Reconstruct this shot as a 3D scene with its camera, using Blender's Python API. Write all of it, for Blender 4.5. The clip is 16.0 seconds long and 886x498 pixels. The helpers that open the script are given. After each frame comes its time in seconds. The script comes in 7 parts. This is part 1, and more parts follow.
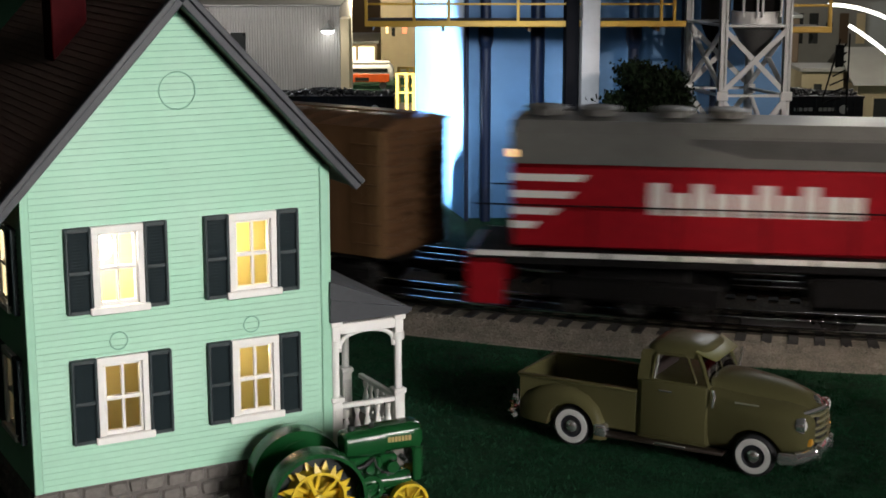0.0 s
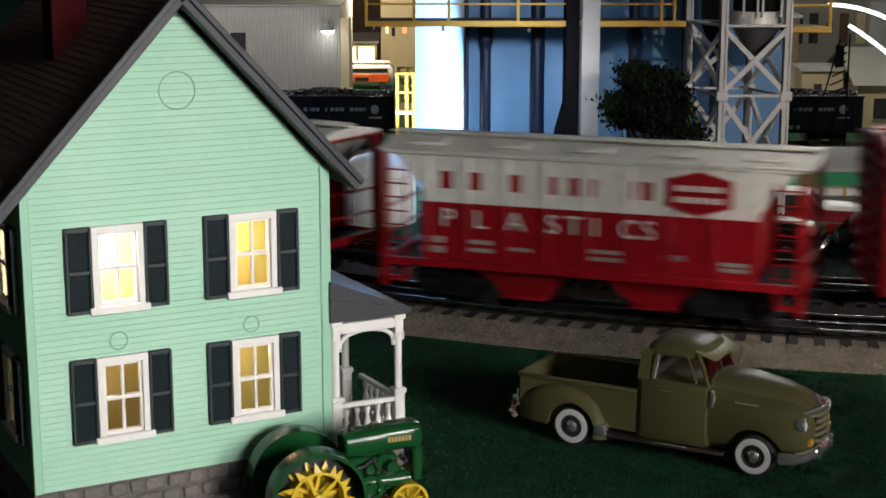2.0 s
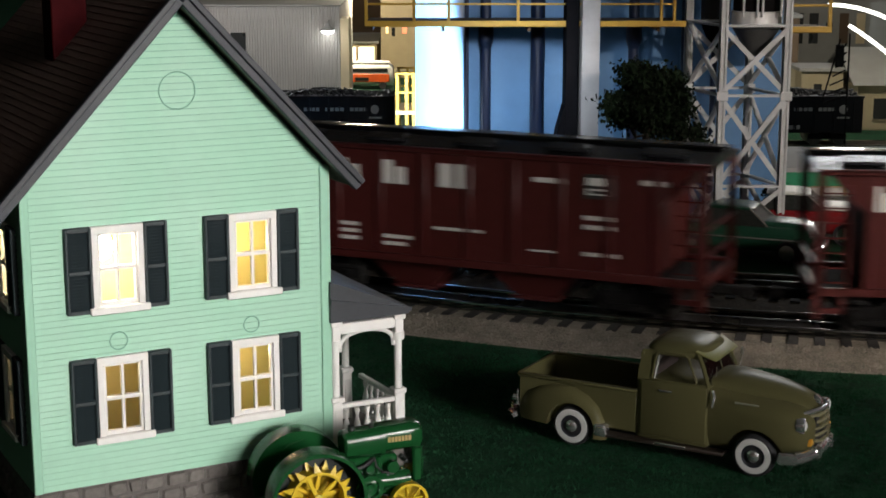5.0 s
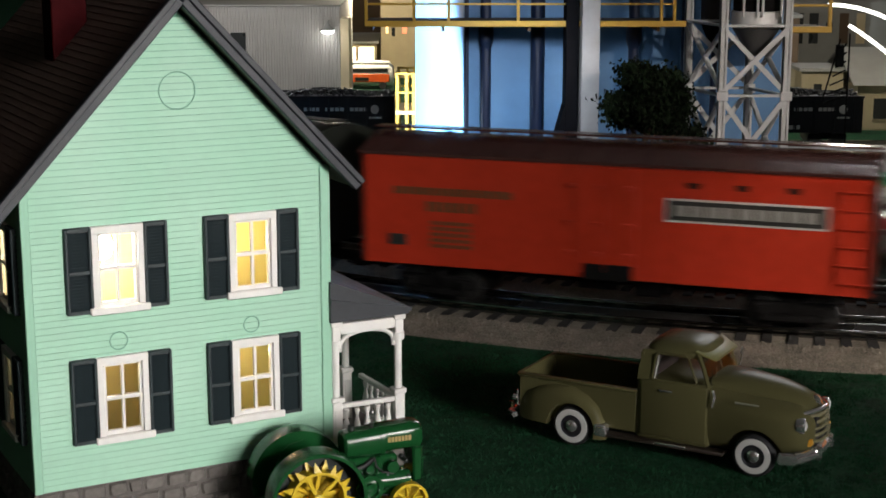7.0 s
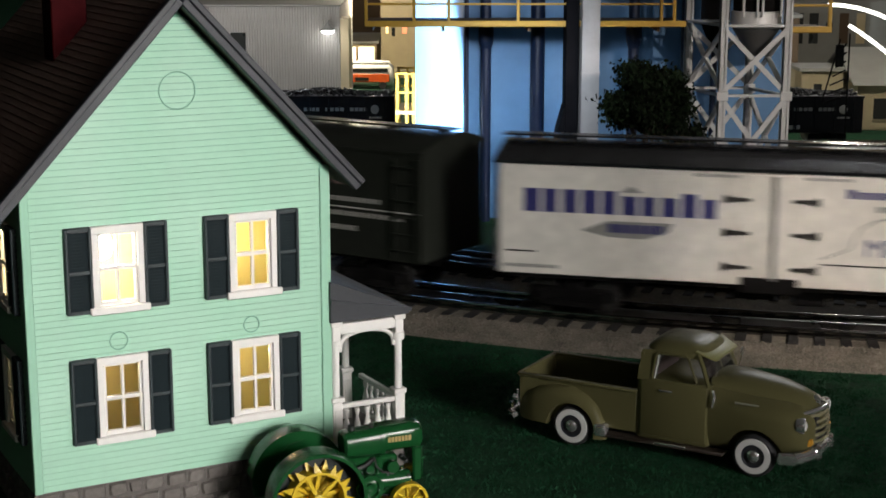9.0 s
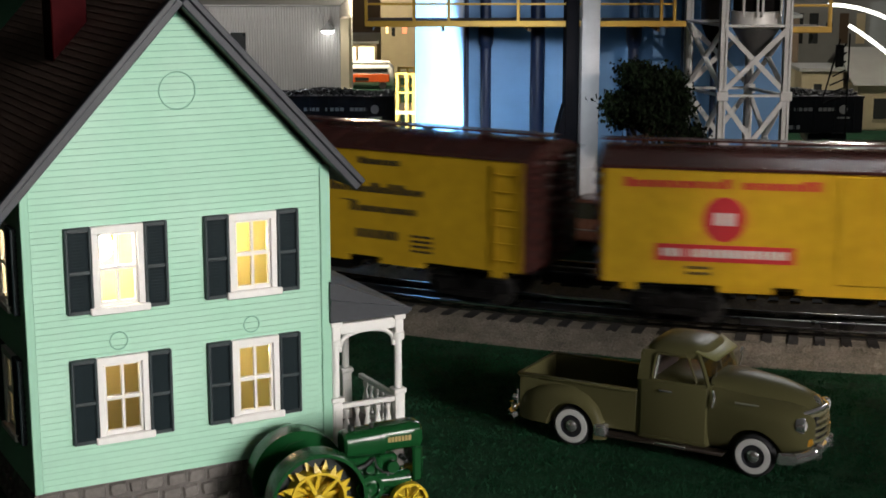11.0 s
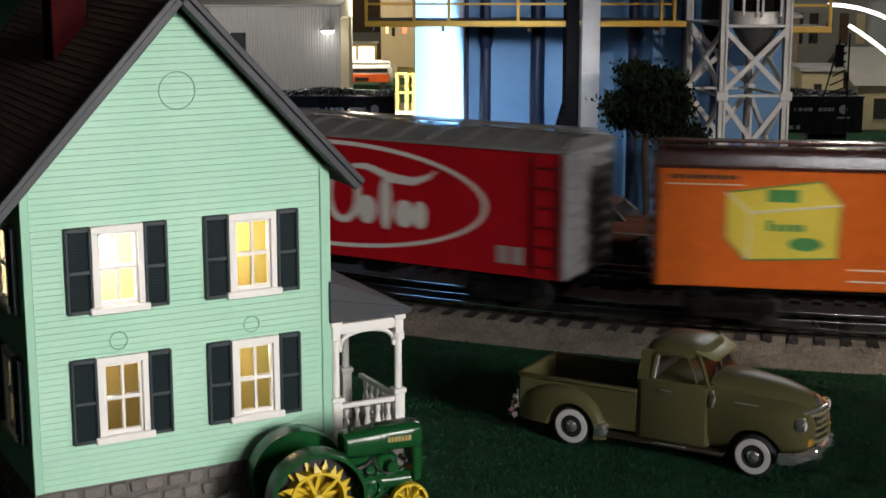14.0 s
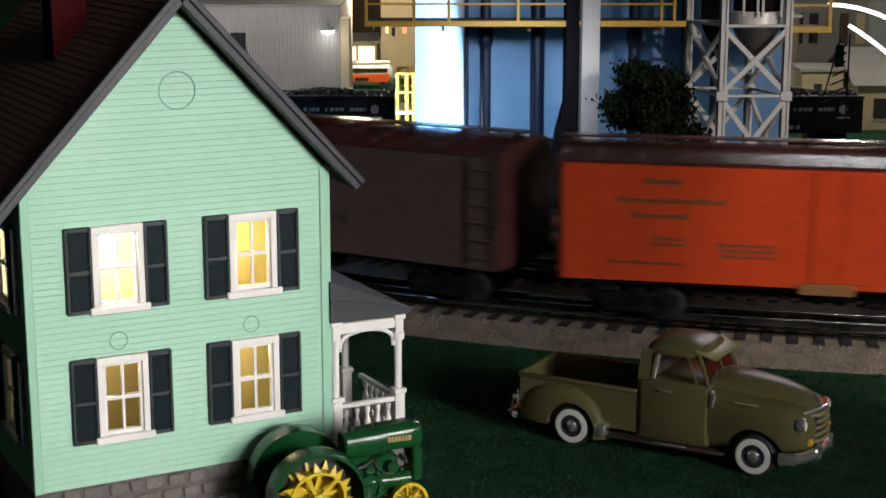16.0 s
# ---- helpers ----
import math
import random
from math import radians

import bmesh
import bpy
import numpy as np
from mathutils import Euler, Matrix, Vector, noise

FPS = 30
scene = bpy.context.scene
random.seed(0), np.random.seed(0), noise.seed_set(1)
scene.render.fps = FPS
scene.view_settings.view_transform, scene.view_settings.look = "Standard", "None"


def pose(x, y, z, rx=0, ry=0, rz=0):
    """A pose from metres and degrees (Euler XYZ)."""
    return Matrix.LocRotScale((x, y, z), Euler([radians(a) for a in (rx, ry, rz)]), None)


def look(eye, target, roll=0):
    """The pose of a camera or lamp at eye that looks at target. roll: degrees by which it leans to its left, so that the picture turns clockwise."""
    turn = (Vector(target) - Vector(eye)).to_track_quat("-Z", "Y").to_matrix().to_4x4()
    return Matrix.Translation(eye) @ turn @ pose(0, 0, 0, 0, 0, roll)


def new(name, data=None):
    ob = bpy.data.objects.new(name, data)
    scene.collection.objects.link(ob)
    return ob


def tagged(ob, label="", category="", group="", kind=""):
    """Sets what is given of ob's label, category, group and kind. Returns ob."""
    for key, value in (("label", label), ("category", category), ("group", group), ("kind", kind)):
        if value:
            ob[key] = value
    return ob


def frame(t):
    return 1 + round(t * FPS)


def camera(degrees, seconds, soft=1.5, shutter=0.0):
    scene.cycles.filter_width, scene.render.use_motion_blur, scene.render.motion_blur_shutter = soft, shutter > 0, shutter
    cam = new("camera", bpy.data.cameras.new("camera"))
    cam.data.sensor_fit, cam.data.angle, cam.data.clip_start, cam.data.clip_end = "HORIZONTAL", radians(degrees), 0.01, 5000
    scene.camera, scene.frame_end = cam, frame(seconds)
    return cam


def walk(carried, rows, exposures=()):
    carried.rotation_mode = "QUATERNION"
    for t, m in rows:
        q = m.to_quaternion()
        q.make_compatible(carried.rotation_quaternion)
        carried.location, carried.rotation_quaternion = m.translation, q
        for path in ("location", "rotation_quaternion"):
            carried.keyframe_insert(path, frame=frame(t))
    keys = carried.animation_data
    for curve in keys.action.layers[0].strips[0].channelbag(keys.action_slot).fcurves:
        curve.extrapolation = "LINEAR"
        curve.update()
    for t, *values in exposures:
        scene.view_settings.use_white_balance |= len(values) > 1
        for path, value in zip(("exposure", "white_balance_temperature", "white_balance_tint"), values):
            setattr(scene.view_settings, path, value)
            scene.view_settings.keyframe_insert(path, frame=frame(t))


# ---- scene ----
# ---------- camera: it stands still on a shelf in front of a model railway ----------
cam = camera(31.27, 16.0, soft=1.7, shutter=0.5)
EYE = pose(0, 0, 0.225, 78.0, 0, 0)
walk(cam, [(0.0, EYE), (16.0, EYE)])

# ---------- world and lights ----------
world = bpy.data.worlds.new("room_air")
scene.world = world
world.use_nodes = True
world.node_tree.nodes["Background"].inputs[0].default_value = (0.55, 0.6, 0.7, 1)
world.node_tree.nodes["Background"].inputs[1].default_value = 0.010
scene.view_settings.exposure = 0.0


def area_lamp(name, eye, target, size, size_y, watts, colour):
    data = bpy.data.lights.new(name, "AREA")
    data.shape, data.size, data.size_y, data.energy, data.color = "RECTANGLE", size, size_y, watts, colour
    ob = new(name, data)
    ob.matrix_world = look(eye, target)
    return ob


def spot_lamp(name, eye, target, angle, blend, watts, colour, radius=0.01):
    data = bpy.data.lights.new(name, "SPOT")
    data.spot_size, data.spot_blend, data.energy, data.color, data.shadow_soft_size = radians(angle), blend, watts, colour, radius
    ob = new(name, data)
    ob.matrix_world = look(eye, target)
    return ob


def point_lamp(name, place, watts, colour, radius=0.003):
    data = bpy.data.lights.new(name, "POINT")
    data.energy, data.color, data.shadow_soft_size = watts, colour, radius
    ob = new(name, data)
    ob.location = place
    return ob


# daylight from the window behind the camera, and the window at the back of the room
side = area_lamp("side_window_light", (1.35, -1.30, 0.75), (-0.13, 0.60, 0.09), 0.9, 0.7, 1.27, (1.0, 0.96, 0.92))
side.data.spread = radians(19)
# extra narrow beam beside the window lamp, added to brighten the house
beam = area_lamp("house_fill_beam", (1.42, -1.36, 0.36), (-0.133, 0.60, 0.10), 0.26, 0.40, 0.175, (1.0, 0.96, 0.92))
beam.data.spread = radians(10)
# unseen front fill lamp, added to lift the train, truck and ground
area_lamp("front_fill_light", (0.35, -1.25, 1.05), (0.05, 0.70, 0.05), 0.9, 0.6, 0.72, (1.0, 0.97, 0.93))
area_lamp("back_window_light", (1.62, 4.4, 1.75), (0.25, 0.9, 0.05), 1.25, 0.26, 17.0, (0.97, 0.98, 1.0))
# an unseen spotlight, added for the bright patch on the near track
spot_lamp("track_spotlight", (0.66, 0.05, 0.48), (0.315, 0.85, 0.06), 24, 0.4, 20.5, (1.0, 0.88, 0.77), 0.012)
# a lamp that floods the end of the blue building and the tank
spot_lamp("yard_floodlight", (-0.17, 1.16, 0.05), (-0.012, 1.25, 0.08), 58, 0.3, 22.0, (0.85, 0.95, 1.0), 0.01)
# unseen area lamp, added to brighten the front of the blue building
blue = area_lamp("blue_wall_fill", (0.045, 0.82, 0.215), (0.055, 1.17, 0.085), 0.04, 0.03, 0.042, (0.85, 0.92, 1.0))
blue.data.spread = radians(34)
# two unseen fill lamps, added to brighten the far buildings
point_lamp("far_town_fill", (-0.105, 2.03, 0.138), 1.6, (1.0, 0.86, 0.62), 0.01)
point_lamp("right_town_fill", (0.40, 1.56, 0.19), 0.85, (1.0, 0.93, 0.8), 0.01)
point_lamp("shed_wall_light", (-0.129, 1.765, 0.088), 0.014, (0.95, 0.98, 1.0), 0.005)
# unseen fill lamp, added to brighten the front of the shed
point_lamp("shed_front_fill", (-0.22, 1.60, 0.17), 1.05, (0.97, 0.97, 1.0), 0.01)
for U, Z, WATTS in ((0.0302, 0.1010, 0.066), (0.0850, 0.1000, 0.034), (0.0320, 0.0540, 0.007), (0.0850, 0.0550, 0.015)):
    point_lamp("house_bulb_light", (-0.1479 + U * 0.8818 - 0.018 * 0.4716, 0.5455 + U * 0.4716 + 0.018 * 0.8818, Z), WATTS, (1.0, 0.74, 0.36), 0.002)


# ---------- materials ----------
def material(name, colour, rough=0.5, metal=0.0, vary=0.12, scale=400.0, bump=0.0, bump_scale=None, spec=0.5, per_object=0.0, stain=0.0, coat=0.0, per_island=0.0):
    m = bpy.data.materials.new(name)
    m.use_nodes = True
    t = m.node_tree
    b = t.nodes["Principled BSDF"]
    b.inputs["Roughness"].default_value = rough
    b.inputs["Metallic"].default_value = metal
    b.inputs["Specular IOR Level"].default_value = spec
    b.inputs["Coat Weight"].default_value = coat
    co = t.nodes.new("ShaderNodeTexCoord")
    n1 = t.nodes.new("ShaderNodeTexNoise")
    n1.inputs["Scale"].default_value = scale
    n1.inputs["Detail"].default_value = 4
    t.links.new(co.outputs["Object"], n1.inputs["Vector"])
    n2 = t.nodes.new("ShaderNodeTexNoise")
    n2.inputs["Scale"].default_value = scale / 9
    n2.inputs["Detail"].default_value = 3
    t.links.new(co.outputs["Object"], n2.inputs["Vector"])
    mix = t.nodes.new("ShaderNodeMath")
    mix.operation = "ADD"
    t.links.new(n1.outputs["Fac"], mix.inputs[0])
    t.links.new(n2.outputs["Fac"], mix.inputs[1])
    ramp = t.nodes.new("ShaderNodeMapRange")
    ramp.inputs["From Min"].default_value, ramp.inputs["From Max"].default_value = 0.6, 1.4
    ramp.inputs["To Min"].default_value, ramp.inputs["To Max"].default_value = 1 - vary, 1 + vary
    t.links.new(mix.outputs[0], ramp.inputs["Value"])
    last = ramp.outputs[0]
    if per_object:
        info = t.nodes.new("ShaderNodeObjectInfo")
        r2 = t.nodes.new("ShaderNodeMapRange")
        r2.inputs["To Min"].default_value, r2.inputs["To Max"].default_value = 1 - per_object, 1 + per_object
        t.links.new(info.outputs["Random"], r2.inputs["Value"])
        mul = t.nodes.new("ShaderNodeMath")
        mul.operation = "MULTIPLY"
        t.links.new(last, mul.inputs[0])
        t.links.new(r2.outputs[0], mul.inputs[1])
        last = mul.outputs[0]
    if per_island:
        info = t.nodes.new("ShaderNodeNewGeometry")
        r2 = t.nodes.new("ShaderNodeMapRange")
        r2.inputs["To Min"].default_value, r2.inputs["To Max"].default_value = 1 - per_island, 1 + per_island
        t.links.new(info.outputs["Random Per Island"], r2.inputs["Value"])
        mul = t.nodes.new("ShaderNodeMath")
        mul.operation = "MULTIPLY"
        t.links.new(last, mul.inputs[0])
        t.links.new(r2.outputs[0], mul.inputs[1])
        last = mul.outputs[0]
    hsv = t.nodes.new("ShaderNodeHueSaturation")
    hsv.inputs["Color"].default_value = (*colour, 1)
    t.links.new(last, hsv.inputs["Value"])
    t.links.new(hsv.outputs[0], b.inputs["Base Color"])
    r3 = t.nodes.new("ShaderNodeMapRange")
    r3.inputs["From Min"].default_value, r3.inputs["From Max"].default_value = 0.3, 0.7
    r3.inputs["To Min"].default_value, r3.inputs["To Max"].default_value = max(0.02, rough - 0.07 - stain), min(1, rough + 0.09 + stain)
    t.links.new(n2.outputs["Fac"], r3.inputs["Value"])
    t.links.new(r3.outputs[0], b.inputs["Roughness"])
    if bump:
        n3 = t.nodes.new("ShaderNodeTexNoise")
        n3.inputs["Scale"].default_value = bump_scale or scale
        n3.inputs["Detail"].default_value = 5
        t.links.new(co.outputs["Object"], n3.inputs["Vector"])
        bp = t.nodes.new("ShaderNodeBump")
        bp.inputs["Strength"].default_value = min(1, bump)
        bp.inputs["Distance"].default_value = 0.0006
        t.links.new(n3.outputs["Fac"], bp.inputs["Height"])
        t.links.new(bp.outputs[0], b.inputs["Normal"])
    return m


def glowing(name, colour, strength):
    m = bpy.data.materials.new(name)
    m.use_nodes = True
    b = m.node_tree.nodes["Principled BSDF"]
    b.inputs["Base Color"].default_value = (*colour, 1)
    b.inputs["Emission Color"].default_value = (*colour, 1)
    b.inputs["Emission Strength"].default_value = strength
    return m


def glass(name, colour=(1, 1, 1), rough=0.02, alpha=0.25):
    m = bpy.data.materials.new(name)
    m.use_nodes = True
    t = m.node_tree
    t.nodes.clear()
    out = t.nodes.new("ShaderNodeOutputMaterial")
    tr = t.nodes.new("ShaderNodeBsdfTransparent")
    tr.inputs[0].default_value = (*colour, 1)
    gl = t.nodes.new("ShaderNodeBsdfGlossy")
    gl.inputs["Roughness"].default_value = rough
    fr = t.nodes.new("ShaderNodeFresnel")
    fr.inputs[0].default_value = 1.5
    mx = t.nodes.new("ShaderNodeMixShader")
    t.links.new(fr.outputs[0], mx.inputs[0])
    t.links.new(tr.outputs[0], mx.inputs[1])
    t.links.new(gl.outputs[0], mx.inputs[2])
    t.links.new(mx.outputs[0], out.inputs[0])
    return m


M_GRASS = material("green_flock_mat", (0.015, 0.058, 0.028), 0.95, 0, 0.7, 420, 1.0, 2600, 0.15)
M_BLADE = material("green_flock_fibre", (0.016, 0.064, 0.030), 0.95, 0, 0.7, 90, spec=0.02, per_island=0.22)
M_BALLAST = material("grey_ballast_plastic", (0.205, 0.180, 0.148), 0.9, 0, 0.45, 900, 1.0, 700, 0.15)
M_TIE = material("dark_brown_tie_plastic", (0.017, 0.0145, 0.013), 0.85, 0, 0.25, 500, 0.3, per_object=0.2)
M_RAIL = material("nickel_rail", (0.20, 0.195, 0.185), 0.16, 1.0, 0.1, 300)
M_CRAIL = material("blackened_centre_rail", (0.16, 0.16, 0.16), 0.3, 1.0, 0.1, 300)
M_MINT = material("mint_green_plastic", (0.305, 0.565, 0.410), 0.5, 0, 0.05, 260, 0.12, 1500, per_object=0.02)
# darker than the boards: shade of the clapboard gaps put into the colour
M_MINT_DK = material("shaded_mint_backing", (0.13, 0.32, 0.22), 0.6, 0, 0.05, 260)
M_STONE = material("grey_stone_plastic", (0.165, 0.150, 0.138), 0.8, 0, 0.25, 500, 0.8, 900, 0.3, per_object=0.14)
M_STONE_DK = material("grey_joint_plastic", (0.115, 0.104, 0.096), 0.85, 0, 0.2, 500, 0.5)
M_SHUTTER = material("black_green_shutter_plastic", (0.018, 0.028, 0.032), 0.42, 0, 0.2, 500, 0.1)
M_WHITE = material("white_plastic", (0.78, 0.76, 0.73), 0.45, 0, 0.04, 300, 0.05)
M_ROOF = material("dark_brown_roof_plastic", (0.120, 0.077, 0.062), 0.7, 0, 0.3, 300, 0.5, 1500, per_object=0.15)
M_FASCIA = material("dark_grey_roof_edge", (0.028, 0.031, 0.038), 0.45, 0, 0.2, 500, 0.2)
M_BRICK = material("red_chimney_plastic", (0.034, 0.003, 0.004), 0.8, 0, 0.35, 120, 0.4, spec=0.05)
M_ROOM = material("cream_interior_card", (0.74, 0.62, 0.33), 0.8, 0, 0.1, 200)
M_FLOORW = material("tan_interior_floor", (0.4, 0.27, 0.14), 0.7, 0, 0.2, 300)
M_GLASS = glass("clear_window_glazing")
M_BULB = glowing("glowing_bulb", (1.0, 0.9, 0.66), 90.0)


# ---------- mesh building ----------
class Geo:
    """Collects the faces of one mesh."""

    def __init__(self):
        self.v, self.f = [], []

    def add(self, verts, faces, m=None):
        n = len(self.v)
        self.v += [tuple(m @ Vector(p)) if m else tuple(p) for p in verts]
        self.f += [tuple(n + i for i in f) for f in faces]
        return self

    def box(self, x0, x1, y0, y1, z0, z1, c=0.0, m=None):
        if x0 > x1:
            x0, x1 = x1, x0
        if y0 > y1:
            y0, y1 = y1, y0
        if z0 > z1:
            z0, z1 = z1, z0
        c = min(c, (x1 - x0) * 0.4, (y1 - y0) * 0.4, (z1 - z0) * 0.4)
        if c <= 0:
            vs = [(x, y, z) for z in (z0, z1) for y in (y0, y1) for x in (x0, x1)]
            return self.add(vs, [(0, 2, 3, 1), (4, 5, 7, 6), (0, 1, 5, 4), (2, 6, 7, 3), (0, 4, 6, 2), (1, 3, 7, 5)], m)
        vs, idx = [], {}
        for sx in (0, 1):
            for sy in (0, 1):
                for sz in (0, 1):
                    x, y, z = (x0, x1)[sx], (y0, y1)[sy], (z0, z1)[sz]
                    dx, dy, dz = (c, -c)[sx], (c, -c)[sy], (c, -c)[sz]
                    for k, p in enumerate(((x, y + dy, z + dz), (x + dx, y, z + dz), (x + dx, y + dy, z))):
                        idx[sx, sy, sz, k] = len(vs)
                        vs.append(p)
        fs = []
        for s in (0, 1):
            a = [idx[s, 0, 0, 0], idx[s, 1, 0, 0], idx[s, 1, 1, 0], idx[s, 0, 1, 0]]
            fs.append(tuple(a if s else a[::-1]))
            a = [idx[0, s, 0, 1], idx[1, s, 0, 1], idx[1, s, 1, 1], idx[0, s, 1, 1]]
            fs.append(tuple(a[::-1] if s else a))
            a = [idx[0, 0, s, 2], idx[1, 0, s, 2], idx[1, 1, s, 2], idx[0, 1, s, 2]]
            fs.append(tuple(a if s else a[::-1]))
        for i in (0, 1):
            for j in (0, 1):
                e = [idx[0, i, j, 1], idx[1, i, j, 1], idx[1, i, j, 2], idx[0, i, j, 2]]
                fs.append(tuple(e if i == j else e[::-1]) if i else tuple(e[::-1] if j == 0 else e))
                e = [idx[i, 0, j, 0], idx[i, 1, j, 0], idx[i, 1, j, 2], idx[i, 0, j, 2]]
                fs.append(tuple(e))
                e = [idx[i, j, 0, 0], idx[i, j, 1, 0], idx[i, j, 1, 1], idx[i, j, 0, 1]]
                fs.append(tuple(e))
        for i in (0, 1):
            for j in (0, 1):
                for k in (0, 1):
                    fs.append((idx[i, j, k, 0], idx[i, j, k, 1], idx[i, j, k, 2]))
        return self.add(vs, fs, m)

    def prism(self, poly, y0, y1, m=None, taper=None):
        """A polygon of (x, z) drawn along y. taper: the polygon at y1, where it differs."""
        n, other = len(poly), taper or poly
        vs = [(x, y0, z) for x, z in poly] + [(x, y1, z) for x, z in other]
        fs = [tuple(range(n)), tuple(range(2 * n - 1, n - 1, -1))]
        fs += [(i, n + i, n + (i + 1) % n, (i + 1) % n) for i in range(n)]
        return self.add(vs, fs, m)

    def cyl(self, p, q, r, n=12, r2=None, cap=True):
        p, q = Vector(p), Vector(q)
        r2 = r if r2 is None else r2
        d = (q - p).normalized()
        a = d.orthogonal().normalized()
        b = d.cross(a)
        vs = []
        for o, s in ((p, r), (q, r2)):
            vs += [o + (a * math.cos(2 * math.pi * k / n) + b * math.sin(2 * math.pi * k / n)) * s for k in range(n)]
        fs = [(k, (k + 1) % n, n + (k + 1) % n, n + k) for k in range(n)]
        if cap:
            fs += [tuple(range(n - 1, -1, -1)), tuple(range(n, 2 * n))]
        return self.add(vs, fs)

    def tube(self, pts, r, n=8):
        pts = [Vector(p) for p in pts]
        rings = []
        a = None
        for i, p in enumerate(pts):
            d = (pts[min(i + 1, len(pts) - 1)] - pts[max(i - 1, 0)]).normalized()
            a = d.orthogonal().normalized() if a is None else (a - d * a.dot(d)).normalized()
            b = d.cross(a)
            rings.append([p + (a * math.cos(2 * math.pi * k / n) + b * math.sin(2 * math.pi * k / n)) * r for k in range(n)])
        vs = [p for ring in rings for p in ring]
        fs = [(i * n + k, i * n + (k + 1) % n, (i + 1) * n + (k + 1) % n, (i + 1) * n + k) for i in range(len(pts) - 1) for k in range(n)]
        fs += [tuple(range(n - 1, -1, -1)), tuple(range((len(pts) - 1) * n, len(pts) * n))]
        return self.add(vs, fs)

    def lathe(self, prof, n=20, m=None):
        """A profile of (radius, height) turned about z."""
        vs, fs = [], []
        for r, z in prof:
            vs += [(r * math.cos(2 * math.pi * k / n), r * math.sin(2 * math.pi * k / n), z) for k in range(n)]
        for i in range(len(prof) - 1):
            fs += [(i * n + k, i * n + (k + 1) % n, (i + 1) * n + (k + 1) % n, (i + 1) * n + k) for k in range(n)]
        fs += [tuple(range(n - 1, -1, -1)), tuple(range((len(prof) - 1) * n, len(prof) * n))]
        return self.add(vs, fs, m)

    def loft(self, rings, m=None, close=True):
        n = len(rings[0])
        vs = [p for r in rings for p in r]
        fs = [(i * n + k, i * n + (k + 1) % n, (i + 1) * n + (k + 1) % n, (i + 1) * n + k) for i in range(len(rings) - 1) for k in range(n)]
        if close:
            fs += [tuple(range(n - 1, -1, -1)), tuple(range((len(rings) - 1) * n, len(rings) * n))]
        return self.add(vs, fs, m)

    def mesh(self, name, mat, smooth=True):
        me = bpy.data.meshes.new(name)
        me.from_pydata(self.v, [], self.f)
        bm = bmesh.new()
        bm.from_mesh(me)
        bmesh.ops.recalc_face_normals(bm, faces=bm.faces)
        bm.to_mesh(me)
        bm.free()
        if smooth:
            me.polygons.foreach_set("use_smooth", [True] * len(me.polygons))
            me.set_sharp_from_angle(angle=radians(38))
        me.materials.append(mat)
        return me


def part(name, geo, mat, parent, label="", m=None, bevel=0.0, seg=2, angle=40):
    """One mesh object under a thing or a part."""
    me = geo.mesh(name, mat) if isinstance(geo, Geo) else geo
    if bevel:
        bm = bmesh.new()
        bm.from_mesh(me)
        bmesh.ops.remove_doubles(bm, verts=bm.verts, dist=1e-6)
        edges = [e for e in bm.edges if len(e.link_faces) == 2 and e.calc_face_angle(0) > radians(angle)]
        bmesh.ops.bevel(bm, geom=edges, offset=bevel, segments=seg, profile=0.5, affect="EDGES", clamp_overlap=True)
        bm.to_mesh(me)
        bm.free()
        me.polygons.foreach_set("use_smooth", [True] * len(me.polygons))
        me.set_sharp_from_angle(angle=radians(50))
    ob = new(name, me)
    ob.parent = parent
    if m is not None:
        ob.matrix_basis = m
    if label:
        ob["label"] = label
    return ob


def thing(name, m, label, category, group="", kind=""):
    ob = new(name)
    ob.empty_display_size = 0.02
    ob.matrix_basis = m
    return tagged(ob, label, category, group, kind)


def structure(name, geo, mat, label, category):
    return tagged(new(name, geo.mesh(name, mat)), label, category, kind="structure")


def words(text, size, mat, name="lettering"):
    """A mesh of flat letters in the built-in font, in the plane of x and z, facing -y."""
    cu = bpy.data.curves.new(name, "FONT")
    cu.body, cu.size, cu.extrude, cu.align_x = text, size, 0.00015, "CENTER"
    ob = bpy.data.objects.new(name, cu)
    scene.collection.objects.link(ob)
    me = bpy.data.meshes.new_from_object(ob.evaluated_get(bpy.context.evaluated_depsgraph_get()))
    bpy.data.objects.remove(ob)
    me.transform(Matrix.Rotation(radians(90), 4, "X"))
    me.materials.clear()
    me.materials.append(mat)
    return me


# ---------- the path of the near track: a wide bend between two straights ----------
BEND, BX, BY, HEAD = 0.95, 0.4024, 1.7455, radians(-17.8)
S_IN, S_OUT = -0.25, 0.30


def on_track(s, side=0.0):
    """Place and heading at s metres along the track; side: metres to the left, away from the viewer."""
    c = min(max(s, S_IN), S_OUT)
    a = HEAD + c / BEND
    x, y = BX + (BEND - side) * math.sin(a), BY - (BEND - side) * math.cos(a)
    return x + (s - c) * math.cos(a), y + (s - c) * math.sin(a), a


RAIL_Z = 0.012

